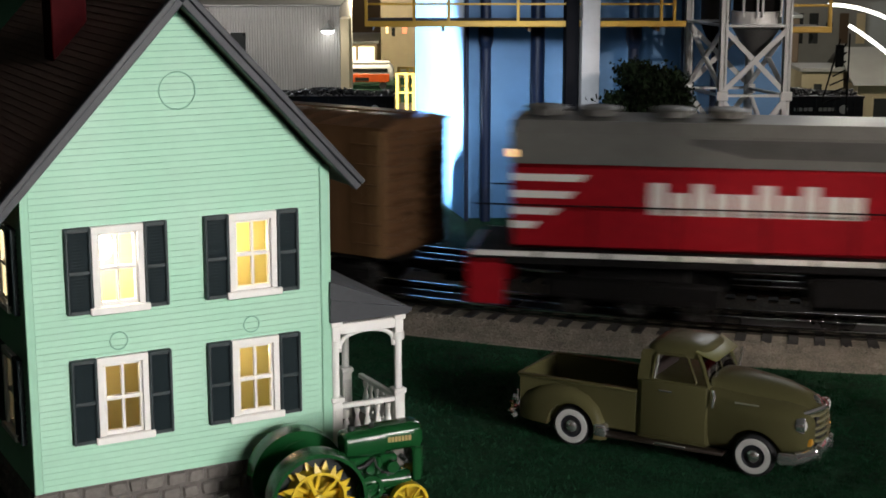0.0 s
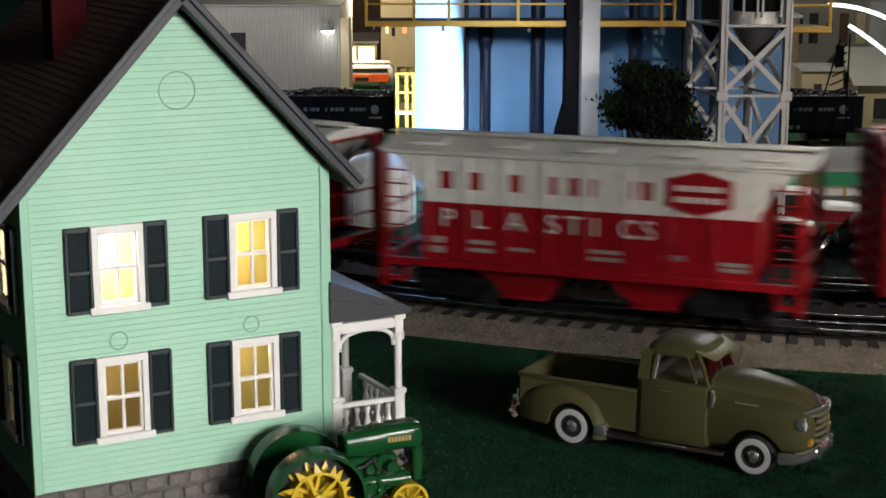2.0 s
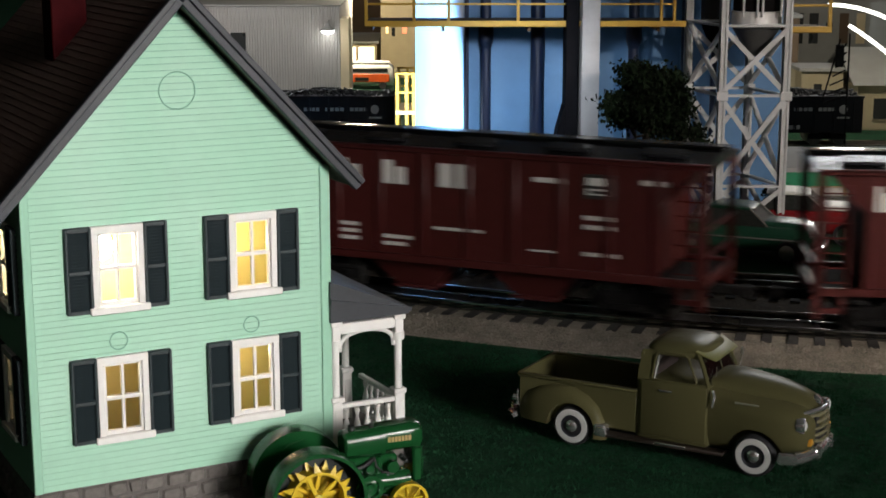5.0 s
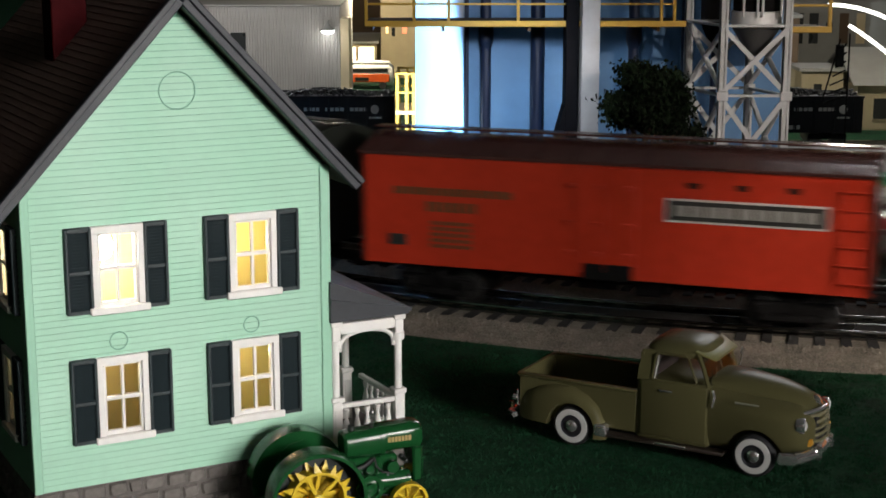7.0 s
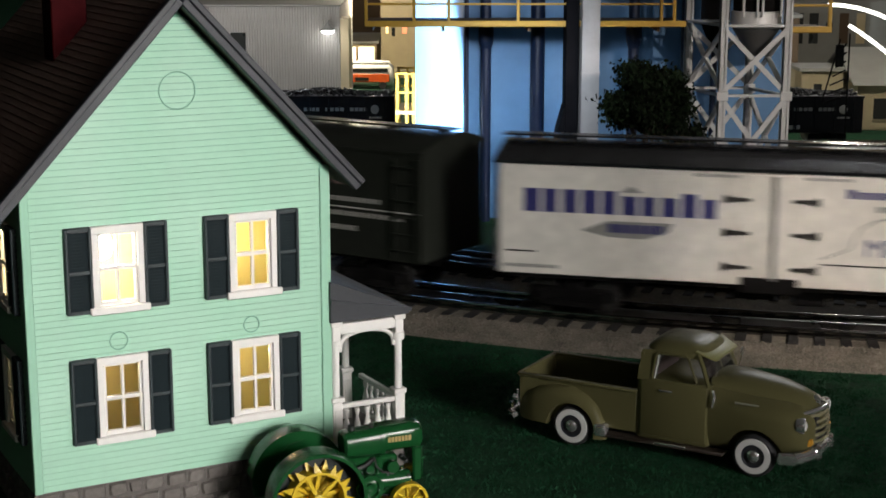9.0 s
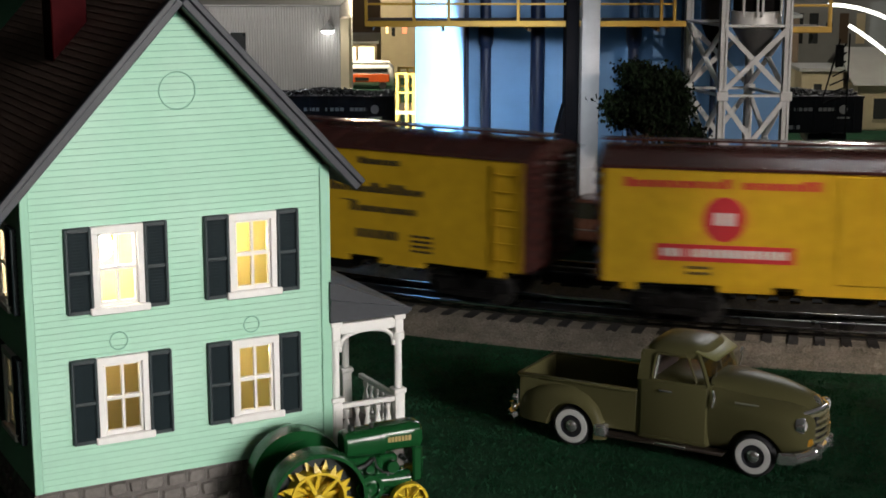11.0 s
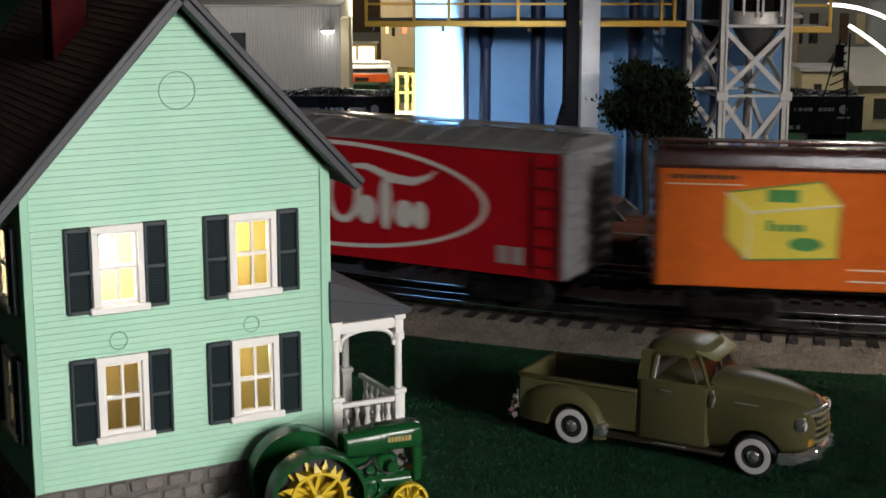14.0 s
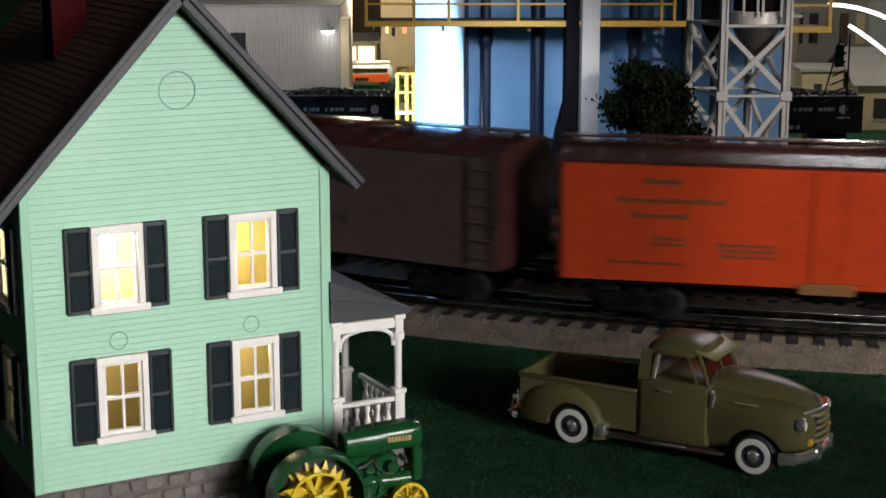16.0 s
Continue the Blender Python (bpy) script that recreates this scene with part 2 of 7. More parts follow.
# ---------- the setting ----------
def room():
    g = Geo().box(-7.5, 7.5, -1.9, 4.9, -0.03, 0.0)
    structure("ground", g, M_GRASS, "dark green flocked grass mat on the railway table", "grass mat")
    paint_w = material("brown_panelled_wall", (0.16, 0.11, 0.07), 0.7, 0, 0.2, 6, 0.2, 60)
    ceil = material("white_ceiling_paint", (0.4, 0.38, 0.35), 0.9, 0, 0.05, 10)

    def long_wall(name, y0, y1, holes, label):
        us = sorted({-7.5, 7.5} | {h[0] for h in holes} | {h[1] for h in holes})
        g = Geo()
        for a, b in zip(us, us[1:]):
            cutout = [h for h in holes if h[0] <= a and b <= h[1]]
            if cutout:
                g.box(a, b, y0, y1, -0.9, cutout[0][2]).box(a, b, y0, y1, cutout[0][3], 2.4)
            else:
                g.box(a, b, y0, y1, -0.9, 2.4)
        structure(name, g, paint_w, label, "wall")

    def window(name, x0, x1, z0, z1, y):
        base = thing(name, Matrix.Identity(4), "white framed window in the panelled wall", "window", kind="structure")
        f = 0.035
        part("window_frame", Geo().box(x0, x1, y - 0.03, y + 0.03, z0, z0 + f).box(x0, x1, y - 0.03, y + 0.03, z1 - f, z1)
             .box(x0, x0 + f, y - 0.03, y + 0.03, z0 + f, z1 - f).box(x1 - f, x1, y - 0.03, y + 0.03, z0 + f, z1 - f).box((x0 + x1) / 2 - 0.012, (x0 + x1) / 2 + 0.012, y - 0.02, y + 0.02, z0 + f, z1 - f), M_WHITE, base)
        for a, b in ((x0 + f, (x0 + x1) / 2 - 0.012), ((x0 + x1) / 2 + 0.012, x1 - f)):
            p = part("pane", Geo().box(a, b, y - 0.002, y + 0.002, z0 + f, z1 - f), M_GLASS, base)
            p.visible_shadow = False

    # window openings added to go with the lamps, none of them in view
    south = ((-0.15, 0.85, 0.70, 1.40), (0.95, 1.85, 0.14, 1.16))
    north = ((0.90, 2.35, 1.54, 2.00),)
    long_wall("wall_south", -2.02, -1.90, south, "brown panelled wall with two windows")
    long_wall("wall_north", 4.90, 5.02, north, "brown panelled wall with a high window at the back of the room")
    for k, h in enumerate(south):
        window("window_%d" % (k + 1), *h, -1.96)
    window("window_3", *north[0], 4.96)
    structure("wall_west", Geo().box(-7.62, -7.5, -2.02, 5.02, -0.9, 2.4), paint_w, "brown panelled wall of the train room", "wall")
    structure("wall_east", Geo().box(7.5, 7.62, -2.02, 5.02, -0.9, 2.4), paint_w, "brown panelled wall of the train room", "wall")
    structure("ceiling", Geo().box(-7.62, 7.62, -2.02, 5.02, 2.4, 2.5), ceil, "plain white painted ceiling", "ceiling")


room()


def sweep(side_z, s_list, side=0.0):
    """A closed cross-section of (side, z) swept along the track."""
    rings = []
    for s in s_list:
        ring = []
        for o, z in side_z:
            x, y, a = on_track(s, side + o)
            ring.append((x, y, z))
        rings.append(ring)
    return Geo().loft(rings)


def stations(s0, s1):
    return sorted({s0, s1} | {round(S_IN + k * (S_OUT - S_IN) / 44, 5) for k in range(45)})


def track(label, side, s0, s1, nearest):
    base = thing("railway_track", Matrix.Identity(4), label, "railway track", kind="structure")
    st = stations(s0, s1)
    part("roadbed", sweep([(-0.0555, 0.0), (-0.0555, 0.0008), (-0.0315, 0.0072), (0.0315, 0.0072), (0.0555, 0.0008), (0.0555, 0.0)], st, side), M_BALLAST, base, "moulded grey ballast roadbed")
    for o in (-0.0165, 0.0165):
        prof = [(o - 0.0016, 0.0072), (o - 0.0016, 0.0085), (o - 0.0006, 0.009), (o - 0.0013, 0.0102), (o - 0.0013, 0.0110), (o - 0.0010, 0.0117), (o - 0.0004, RAIL_Z), (o + 0.0004, RAIL_Z), (o + 0.0010, 0.0117), (o + 0.0013, 0.0110), (o + 0.0013, 0.0102), (o + 0.0006, 0.009), (o + 0.0016, 0.0085), (o + 0.0016, 0.0072)]
        part("rail", sweep(prof, st, side), M_RAIL, base, "bright nickel outer rail")
    part("rail", sweep([(-0.0009, 0.0072), (-0.0009, 0.0112), (-0.0004, 0.0118), (0.0004, 0.0118), (0.0009, 0.0112), (0.0009, 0.0072)], st, side), M_CRAIL, base, "blackened centre rail")
    tie = Geo().box(-0.0028, 0.0028, -0.0270, 0.0270, 0.0062, 0.0080, 0.0004)
    for e in (-1, 1):
        tie.add([(-0.0028, e * 0.0266, 0.0080), (0.0028, e * 0.0266, 0.0080), (0.0028, e * 0.0318, 0.0076), (-0.0028, e * 0.0318, 0.0076),
                 (-0.0028, e * 0.0266, 0.0055), (0.0028, e * 0.0266, 0.0055), (0.0028, e * 0.0330, 0.0050), (-0.0028, e * 0.0330, 0.0050)],
                [(0, 1, 2, 3), (4, 7, 6, 5), (3, 2, 6, 7), (0, 3, 7, 4), (1, 5, 6, 2)])
    me = tie.mesh("tie", M_TIE)
    pitch = 0.0131
    far = Geo()
    k0, k1 = int(s0 / pitch), int(s1 / pitch)
    for k in range(k0, k1 + 1):
        s = k * pitch
        x, y, a = on_track(s, side)
        m = pose(x, y, 0, 0, 0, math.degrees(a))
        if nearest[0] < s < nearest[1]:
            part("tie", me, M_TIE, base, m=m)
        else:
            far.box(-0.0028, 0.0028, -0.0270, 0.0270, 0.0062, 0.0080, 0, m)
    tagged(part("far_ties", far, M_TIE, base), kind="stuff")
    return base


track("three-rail model track on grey moulded ballast", 0.0, -6.25, 6.3, (-0.9, 0.8))
track("second three-rail model track beyond the near one", 0.092, -1.2, 1.0, (-0.5, 0.5))


def ballast_grit():
    """Small moulded stones on the slopes of the near roadbed."""
    r = random.Random(21)
    g = Geo()
    for k in range(9000):
        s = r.uniform(-0.30, 0.34)
        o = r.uniform(0.0320, 0.0550) * (-1 if k % 5 else 1)
        x, y, a = on_track(s, o)
        z = 0.0072 - (abs(o) - 0.0315) * 0.0064 / 0.024
        q = r.uniform(0.0005, 0.0011)
        m = Matrix.Translation((x, y, z)) @ Matrix.Rotation(r.uniform(0, 6.3), 4, "Z")
        g.add([(-q, -q * 0.8, 0), (q, -q * 0.7, 0), (q * 0.9, q, 0), (-q * 0.8, q * 0.9, 0), (r.uniform(-q, q) * 0.4, r.uniform(-q, q) * 0.4, q * r.uniform(0.5, 1.0))], [(0, 1, 4), (1, 2, 4), (2, 3, 4), (3, 0, 4)], m)
    ob = new("ballast_grit", g.mesh("ballast_grit", M_BALLAST, False))
    tagged(ob, "rough grey grit on the moulded roadbed", "ballast", kind="stuff")


def grass_fibres():
    """Short flocked fibres on the mat, in tufts, thickest where the mat is nearest."""
    r = random.Random(22)
    vs, fs = [], []
    while len(fs) < 90000:
        cx, cy = r.uniform(-0.12, 0.32), r.uniform(0.56, 0.88)
        for k in range(12):
            x, y = cx + r.gauss(0, 0.0022), cy + r.gauss(0, 0.0022)
            h, a, b = r.uniform(0.0006, 0.0015), r.uniform(0, 6.28), r.uniform(0, 6.28)
            w, t = 0.00025, r.uniform(0.2, 0.9) * h
            n = len(vs)
            vs += [(x - w * math.cos(a), y - w * math.sin(a), 0), (x + w * math.cos(a), y + w * math.sin(a), 0), (x + t * math.cos(b), y + t * math.sin(b), h)]
            fs.append((n, n + 1, n + 2))
    me = bpy.data.meshes.new("grass_fibres")
    me.from_pydata(vs, [], fs)
    me.materials.append(M_BLADE)
    tagged(new("grass_fibres", me), "short dark green flock fibres", "grass", kind="stuff")


ballast_grit()
grass_fibres()

# ---------- the mint-green farmhouse ----------
def farmhouse():
    YAW = 28.14
    home = thing("farmhouse", pose(-0.1479, 0.5455, 0, 0, 0, YAW), "mint-green two-storey toy farmhouse with lit windows and dark roof", "house")
    WF, DEPTH, FH, EAVE, APEX = 0.1166, 0.166, 0.0176, 0.1294, 0.1921
    SLOPE = (APEX - EAVE) / (WF / 2)
    T = 0.0022

    def rake(z):
        """The gable's two edges at height z."""
        if z <= EAVE:
            return 0.0, WF
        d = (z - EAVE) / SLOPE
        return d, WF - d

    # openings of the front: (u0, u1, z0, z1)
    front = [(0.0244, 0.0424, 0.0841, 0.1142), (0.0766, 0.0944, 0.0841, 0.1142), (0.0244, 0.0424, 0.0351, 0.0655), (0.0766, 0.0944, 0.0351, 0.0655)]
    left = [(0.026, 0.043, 0.0841, 0.1142), (0.026, 0.043, 0.0351, 0.0655), (0.1325, 0.1495, 0.0841, 0.1142), (0.1325, 0.1495, 0.0351, 0.0655)]

    def shell(holes, length, gable):
        """A wall in the plane of x and z with its holes, thickness T behind y = 0."""
        us = sorted({0.0, length} | {h[0] for h in holes} | {h[1] for h in holes})
        zs = sorted({FH, EAVE} | {h[2] for h in holes} | {h[3] for h in holes})
        g = Geo()
        for i in range(len(us) - 1):
            for j in range(len(zs) - 1):
                u, z = (us[i] + us[i + 1]) / 2, (zs[j] + zs[j + 1]) / 2
                if not any(h[0] < u < h[1] and h[2] < z < h[3] for h in holes):
                    g.box(us[i], us[i + 1], 0, T, zs[j], zs[j + 1])
        if gable:
            g.prism([(0, EAVE), (WF, EAVE), (WF / 2, APEX)], 0, T)
        return g

    def welded(geo, name):
        me = geo.mesh(name, M_MINT_DK)
        bm = bmesh.new()
        bm.from_mesh(me)
        bmesh.ops.remove_doubles(bm, verts=bm.verts, dist=1e-5)
        bm.to_mesh(me)
        bm.free()
        return me

    def siding(parent, holes, length, gable, pitch=0.00237):
        z = FH
        while z < (APEX - 0.004 if gable else EAVE - 0.001):
            z1 = z + pitch
            a0, b0 = rake(z) if gable else (0.0, length)
            a1, b1 = rake(min(z1, APEX - 0.0005)) if gable else (0.0, length)
            spans = [(a0, b0, a1, b1)]
            for h in holes:
                if h[2] - 0.0005 < (z + z1) / 2 < h[3] + 0.0005:
                    cut = []
                    for s in spans:
                        if s[0] < h[0] and s[1] > h[1]:
                            cut += [(s[0], h[0], s[2], h[0]), (h[1], s[1], h[1], s[3])]
                        else:
                            cut.append(s)
                    spans = cut
            for s in spans:
                zb = z + 0.00027
                g = Geo().add([(s[0], -0.0010, zb), (s[1], -0.0010, zb), (s[3], -0.0006, z1), (s[2], -0.0006, z1), (s[0], 0, zb), (s[1], 0, zb), (s[3], 0, z1), (s[2], 0, z1)],
                              [(0, 1, 2, 3), (0, 4, 5, 1), (0, 3, 7, 4), (1, 5, 6, 2), (3, 2, 6, 7)])
                part("clapboard", g, M_MINT, parent)
            z = z1

    def window(parent, u0, u1, z0, z1, sill=True):
        w = part("window", Geo().box(u0 - 0.0007, u0 + 0.0018, -0.0024, 0.0012, z0, z1, 0.0003).box(u1 - 0.0018, u1 + 0.0007, -0.0024, 0.0012, z0, z1, 0.0003).box(u0 - 0.0007, u1 + 0.0007, -0.0026, 0.0012, z1 - 0.002, z1 + 0.0008, 0.0003), M_WHITE, parent, "white sash window frame")
        part("window_sill", Geo().box(u0 - 0.0022, u1 + 0.0022, -0.0036, 0.0012, z0 - 0.0016, z0 + 0.0012, 0.0004), M_WHITE, w)
        zm, um = (z0 + z1) / 2, (u0 + u1) / 2
        part("sash", Geo().box(u0 + 0.0018, u0 + 0.0027, -0.0012, 0.0006, z0 + 0.001, z1 - 0.002).box(u1 - 0.0027, u1 - 0.0018, -0.0012, 0.0006, z0 + 0.001, z1 - 0.002)
             .box(u0 + 0.0018, u1 - 0.0018, -0.0014, 0.0006, zm - 0.0008, zm + 0.0006).box(u0 + 0.0018, u1 - 0.0018, -0.0012, 0.0006, z0 + 0.001, z0 + 0.0027)
             .box(u0 + 0.0018, u1 - 0.0018, -0.0012, 0.0006, z1 - 0.003, z1 - 0.0019).box(um - 0.0005, um + 0.0005, -0.0011, 0.0004, z0 + 0.002, z1 - 0.002), M_WHITE, w)
        for k in (0, 1):
            for j in (0, 1):
                a, b = (u0 + 0.0027, um - 0.0005) if k == 0 else (um + 0.0005, u1 - 0.0027)
                c, d = (z0 + 0.0027, zm - 0.0008) if j == 0 else (zm + 0.0006, z1 - 0.003)
                p = part("pane", Geo().box(a, b, 0.0, 0.0003, c, d), M_GLASS, w)
                p.visible_shadow = False
        return w

    def shutter(parent, u0, u1, z0, z1):
        zm = (z0 + z1) / 2 - 0.0005
        g = Geo().box(u0, u0 + 0.0013, -0.0029, -0.0003, z0, z1, 0.0004).box(u1 - 0.0013, u1, -0.0029, -0.0003, z0, z1, 0.0004)
        for a, b in ((z0, z0 + 0.0017), (z1 - 0.0017, z1), (zm - 0.0008, zm + 0.0008)):
            g.box(u0 + 0.001, u1 - 0.001, -0.0027, -0.0003, a, b, 0.0003)
        g.box(u0 + 0.001, u1 - 0.001, -0.0012, -0.0003, z0 + 0.001, z1 - 0.001)
        s = part("shutter", g, M_SHUTTER, parent, "black-green louvred shutter")
        me = Geo().add([(u0 + 0.0013, -0.0024, 0), (u1 - 0.0013, -0.0024, 0), (u1 - 0.0013, -0.0013, 0.0008), (u0 + 0.0013, -0.0013, 0.0008), (u0 + 0.0013, -0.0012, 0), (u1 - 0.0013, -0.0012, 0)],
                       [(0, 1, 2, 3), (0, 4, 5, 1), (0, 3, 4), (1, 5, 2)]).mesh("louvre", M_SHUTTER)
        for a, b in ((z0 + 0.0017, zm - 0.0008), (zm + 0.0008, z1 - 0.0017)):
            n = int((b - a) / 0.00115)
            for k in range(n):
                part("louvre", me, M_SHUTTER, s, m=pose(0, 0, a + (b - a) * k / n))

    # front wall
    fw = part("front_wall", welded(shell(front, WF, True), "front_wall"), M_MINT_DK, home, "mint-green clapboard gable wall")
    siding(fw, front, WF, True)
    part("corner_trim", Geo().box(-0.0010, 0.0022, -0.0015, 0.002, FH, EAVE + 0.001, 0.0003), M_MINT, fw)
    part("corner_trim", Geo().box(WF - 0.0032, WF + 0.0010, -0.0015, 0.002, FH, EAVE + 0.001, 0.0003), M_MINT, fw)
    for u, z, r in ((0.0580, 0.1620, 0.0068), (0.0325, 0.0717, 0.0033), (0.0843, 0.0715, 0.0031)):
        ring = [(u + r * math.cos(k * math.pi / 18), -0.0011, z + r * math.sin(k * math.pi / 18)) for k in range(37)]
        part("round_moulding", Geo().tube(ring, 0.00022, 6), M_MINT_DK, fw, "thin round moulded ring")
    for u0, u1, z0, z1 in front:
        window(home, u0, u1, z0, z1)
        shutter(home, u0 - 0.0105, u0 - 0.0007, z0 - 0.0009, z1 + 0.0009)
        shutter(home, u1 + 0.0006, u1 + 0.0096, z0 - 0.0009, z1 + 0.0009)
    # side and back walls
    lw = part("side_wall", welded(shell(left, DEPTH, False), "side_wall"), M_MINT_DK, home, m=Matrix.Translation((0.0, DEPTH, 0)) @ pose(0, 0, 0, 0, 0, -90))
    siding(lw, left, DEPTH, False)
    for h in left:
        window(lw, *h)
        shutter(lw, h[0] - 0.0105, h[0] - 0.0007, h[2] - 0.0009, h[3] + 0.0009)
        shutter(lw, h[1] + 0.0006, h[1] + 0.0096, h[2] - 0.0009, h[3] + 0.0009)
    part("side_wall", Geo().box(WF - T, WF, T, DEPTH, FH, EAVE), M_MINT, home)
    part("back_wall", Geo().box(0.0, WF, DEPTH - T, DEPTH, FH, EAVE).prism([(0, EAVE), (WF, EAVE), (WF / 2, APEX)], DEPTH - T, DEPTH), M_MINT, home)
    # rooms behind the windows
    inner = Geo().box(T + 0.0005, WF - T - 0.0005, 0.034, 0.035, FH + 0.001, EAVE).box(0.0565, 0.0575, T + 0.0005, 0.034, FH + 0.001, EAVE)
    part("room_wall", inner, M_ROOM, home, "cream card room wall")
    part("room_floor", Geo().box(T, WF - T, T, DEPTH - T, FH - 0.001, FH + 0.0008).box(T, WF - T, T, DEPTH - T, 0.0738, 0.0752).box(T, WF - T, T, DEPTH - T, EAVE - 0.001, EAVE), M_FLOORW, home)
    part("light_bulb", Geo().lathe([(0.0004, -0.0052), (0.0028, -0.0042), (0.0042, 0), (0.0030, 0.0036), (0.0012, 0.0050), (0.0012, 0.0075)], 20, pose(0.0300, 0.0070, 0.1060)), M_BULB, home, "glowing clear bulb")
    # stone foundation
    part("foundation", Geo().box(0.0005, WF - 0.0005, 0.0005, DEPTH, 0, FH), M_STONE_DK, home)
    rnd = random.Random(5)
    for face, length in (("f", WF), ("l", DEPTH)):
        for row, (z0, z1) in enumerate(((0.0002, 0.0058), (0.0060, 0.0116), (0.0118, 0.0174))):
            u = 0.0
            while u < length - 0.001:
                w = min(length - u, rnd.uniform(0.005, 0.0105))
                dz = rnd.uniform(-0.0012, 0.0012)
                a, b, c, d = u + 0.0003, u + w - 0.0003, z0 + 0.0002, z1 - 0.0002
                j = [rnd.uniform(-0.0008, 0.0008) for _ in range(8)]
                poly = [(a + abs(j[0]), c), ((a + b) / 2, c - 0.0001), (b - abs(j[1]), c + abs(j[6])), (b, (c + d) / 2 + j[2]), (b - abs(j[3]), d), ((a + b) / 2 + j[4], d), (a + abs(j[5]), d - abs(j[7])), (a, (c + d) / 2)]
                mid = ((a + b) / 2, (c + d) / 2)
                small = [(mid[0] + (x - mid[0]) * 0.78, mid[1] + (z - mid[1]) * 0.72) for x, z in poly]
                p = rnd.uniform(0.0005, 0.0010)
                mm = None if face == "f" else Matrix.Translation((0.0, DEPTH, 0)) @ pose(0, 0, 0, 0, 0, -90)
                part("stone", Geo().prism(small, -p, 0.0006, taper=poly), M_STONE, home, m=mm)
                u += w
    # roof: two slabs laid in courses, rake boards and eaves
    OV, E, TH = 0.0085, 0.0112, 0.0026
    ang = math.atan(SLOPE)
    for s in (-1, 1):
        run = (WF / 2 + E - (0.0032 if s > 0 else 0)) / math.cos(ang)
        # local x runs down the slope from the ridge
        m = Matrix.Translation((WF / 2, 0, APEX + 0.0015)) @ Matrix.Rotation(ang if s > 0 else math.pi - ang, 4, "Y")
        up = 1 if s > 0 else -1
        slab = Geo().box(0, run, -OV, DEPTH + OV, 0, up * TH)
        ro = part("roof", slab, M_ROOF, home, "dark brown shingled roof slope", m=m)
        n = 34
        me = Geo().add([(0, -OV + 0.0022, 0), (0, DEPTH + OV, 0), (run / n * 1.05, DEPTH + OV, up * 0.00035), (run / n * 1.05, -OV + 0.0022, up * 0.00035), (run / n * 1.05, DEPTH + OV, 0), (run / n * 1.05, -OV + 0.0022, 0)],
                       [(0, 1, 2, 3), (3, 2, 4, 5), (0, 3, 5), (1, 4, 2)]).mesh("shingle_course", M_ROOF, False)
        for k in range(n):
            part("shingle_course", me, M_ROOF, ro, m=Matrix.Translation((run * k / n, 0, up * TH)))
        part("rake_board", Geo().box(-0.0005, run + 0.0012, -OV - 0.0012, -OV + 0.0022, -up * 0.0004, up * 0.0040, 0.0004).box(0, run + 0.0008, -OV - 0.0024, -OV + 0.0022, up * 0.0024, up * 0.0048, 0.0004), M_FASCIA, ro, "dark grey moulded rake board")
    part("chimney", Geo().box(0.031, 0.045, 0.066, 0.080, 0.155, 0.216, 0.0005).box(0.0298, 0.0462, 0.0648, 0.0812, 0.208, 0.212, 0.0005), M_BRICK, home, "dark red brick chimney")
    # side porch
    porch = part("porch", Geo().box(WF, 0.1500, -0.002, 0.060, 0.004, 0.0150, 0.0006), M_STONE, home, "white side porch with turned balusters")
    me_b = Geo().lathe([(0.0011, 0), (0.0011, 0.0012), (0.0006, 0.0016), (0.0014, 0.0045), (0.0013, 0.0062), (0.0006, 0.0092), (0.0010, 0.0105), (0.0012, 0.0125)], 10).mesh("baluster", M_WHITE)

    def post(u, y):
        g = Geo().box(u - 0.0021, u + 0.0021, y - 0.0021, y + 0.0021, 0.0148, 0.0350, 0.0003).box(u - 0.0027, u + 0.0027, y - 0.0027, y + 0.0027, 0.0350, 0.0372, 0.0004)
        g.cyl((u, y, 0.037), (u, y, 0.0585), 0.0016, 12).cyl((u, y, 0.0575), (u, y, 0.0605), 0.0027, 12)
        g.box(u - 0.0018, u + 0.0018, y - 0.0018, y + 0.0018, 0.060, 0.0680, 0.0003).box(u - 0.0025, u + 0.0025, y - 0.0025, y + 0.0025, 0.0660, 0.0680, 0.0003)
        g.box(u - 0.0013, u + 0.0013, y - 0.0024, y - 0.0019, 0.0180, 0.0320, 0.0002)
        part("post", g, M_WHITE, porch, "white turned porch post")

    U0, U1, Y0, Y1 = 0.1196, 0.1472, 0.0002, 0.036
    for u, y in ((U0, Y0), (U1, Y0), (U1 - 0.0065, Y1 + 0.001), (U0, Y1 + 0.012)):
        post(u, y)
    part("beam", Geo().box(U0, U1, Y0 - 0.0014, Y0 + 0.0014, 0.0625, 0.0668, 0.0004), M_WHITE, porch)
    arch = []
    for k in range(17):
        w = math.pi * k / 16
        arch.append((((U0 + U1) / 2 - math.cos(w) * (U1 - U0 - 0.004) / 2), Y0, 0.0552 + 0.0078 * math.sin(w) ** 0.6))
    part("arch_bracket", Geo().tube(arch, 0.0009, 8), M_WHITE, porch)
    part("beam", Geo().box(U1 - 0.0013, U1 + 0.0013, Y0, Y1, 0.0635, 0.0668, 0.0004), M_WHITE, porch)
    part("handrail", Geo().box(U0, U1, Y0 - 0.0012, Y0 + 0.0012, 0.0318, 0.0338, 0.0004).box(U0, U1, Y0 - 0.001, Y0 + 0.001, 0.0172, 0.0186, 0.0003), M_WHITE, porch)
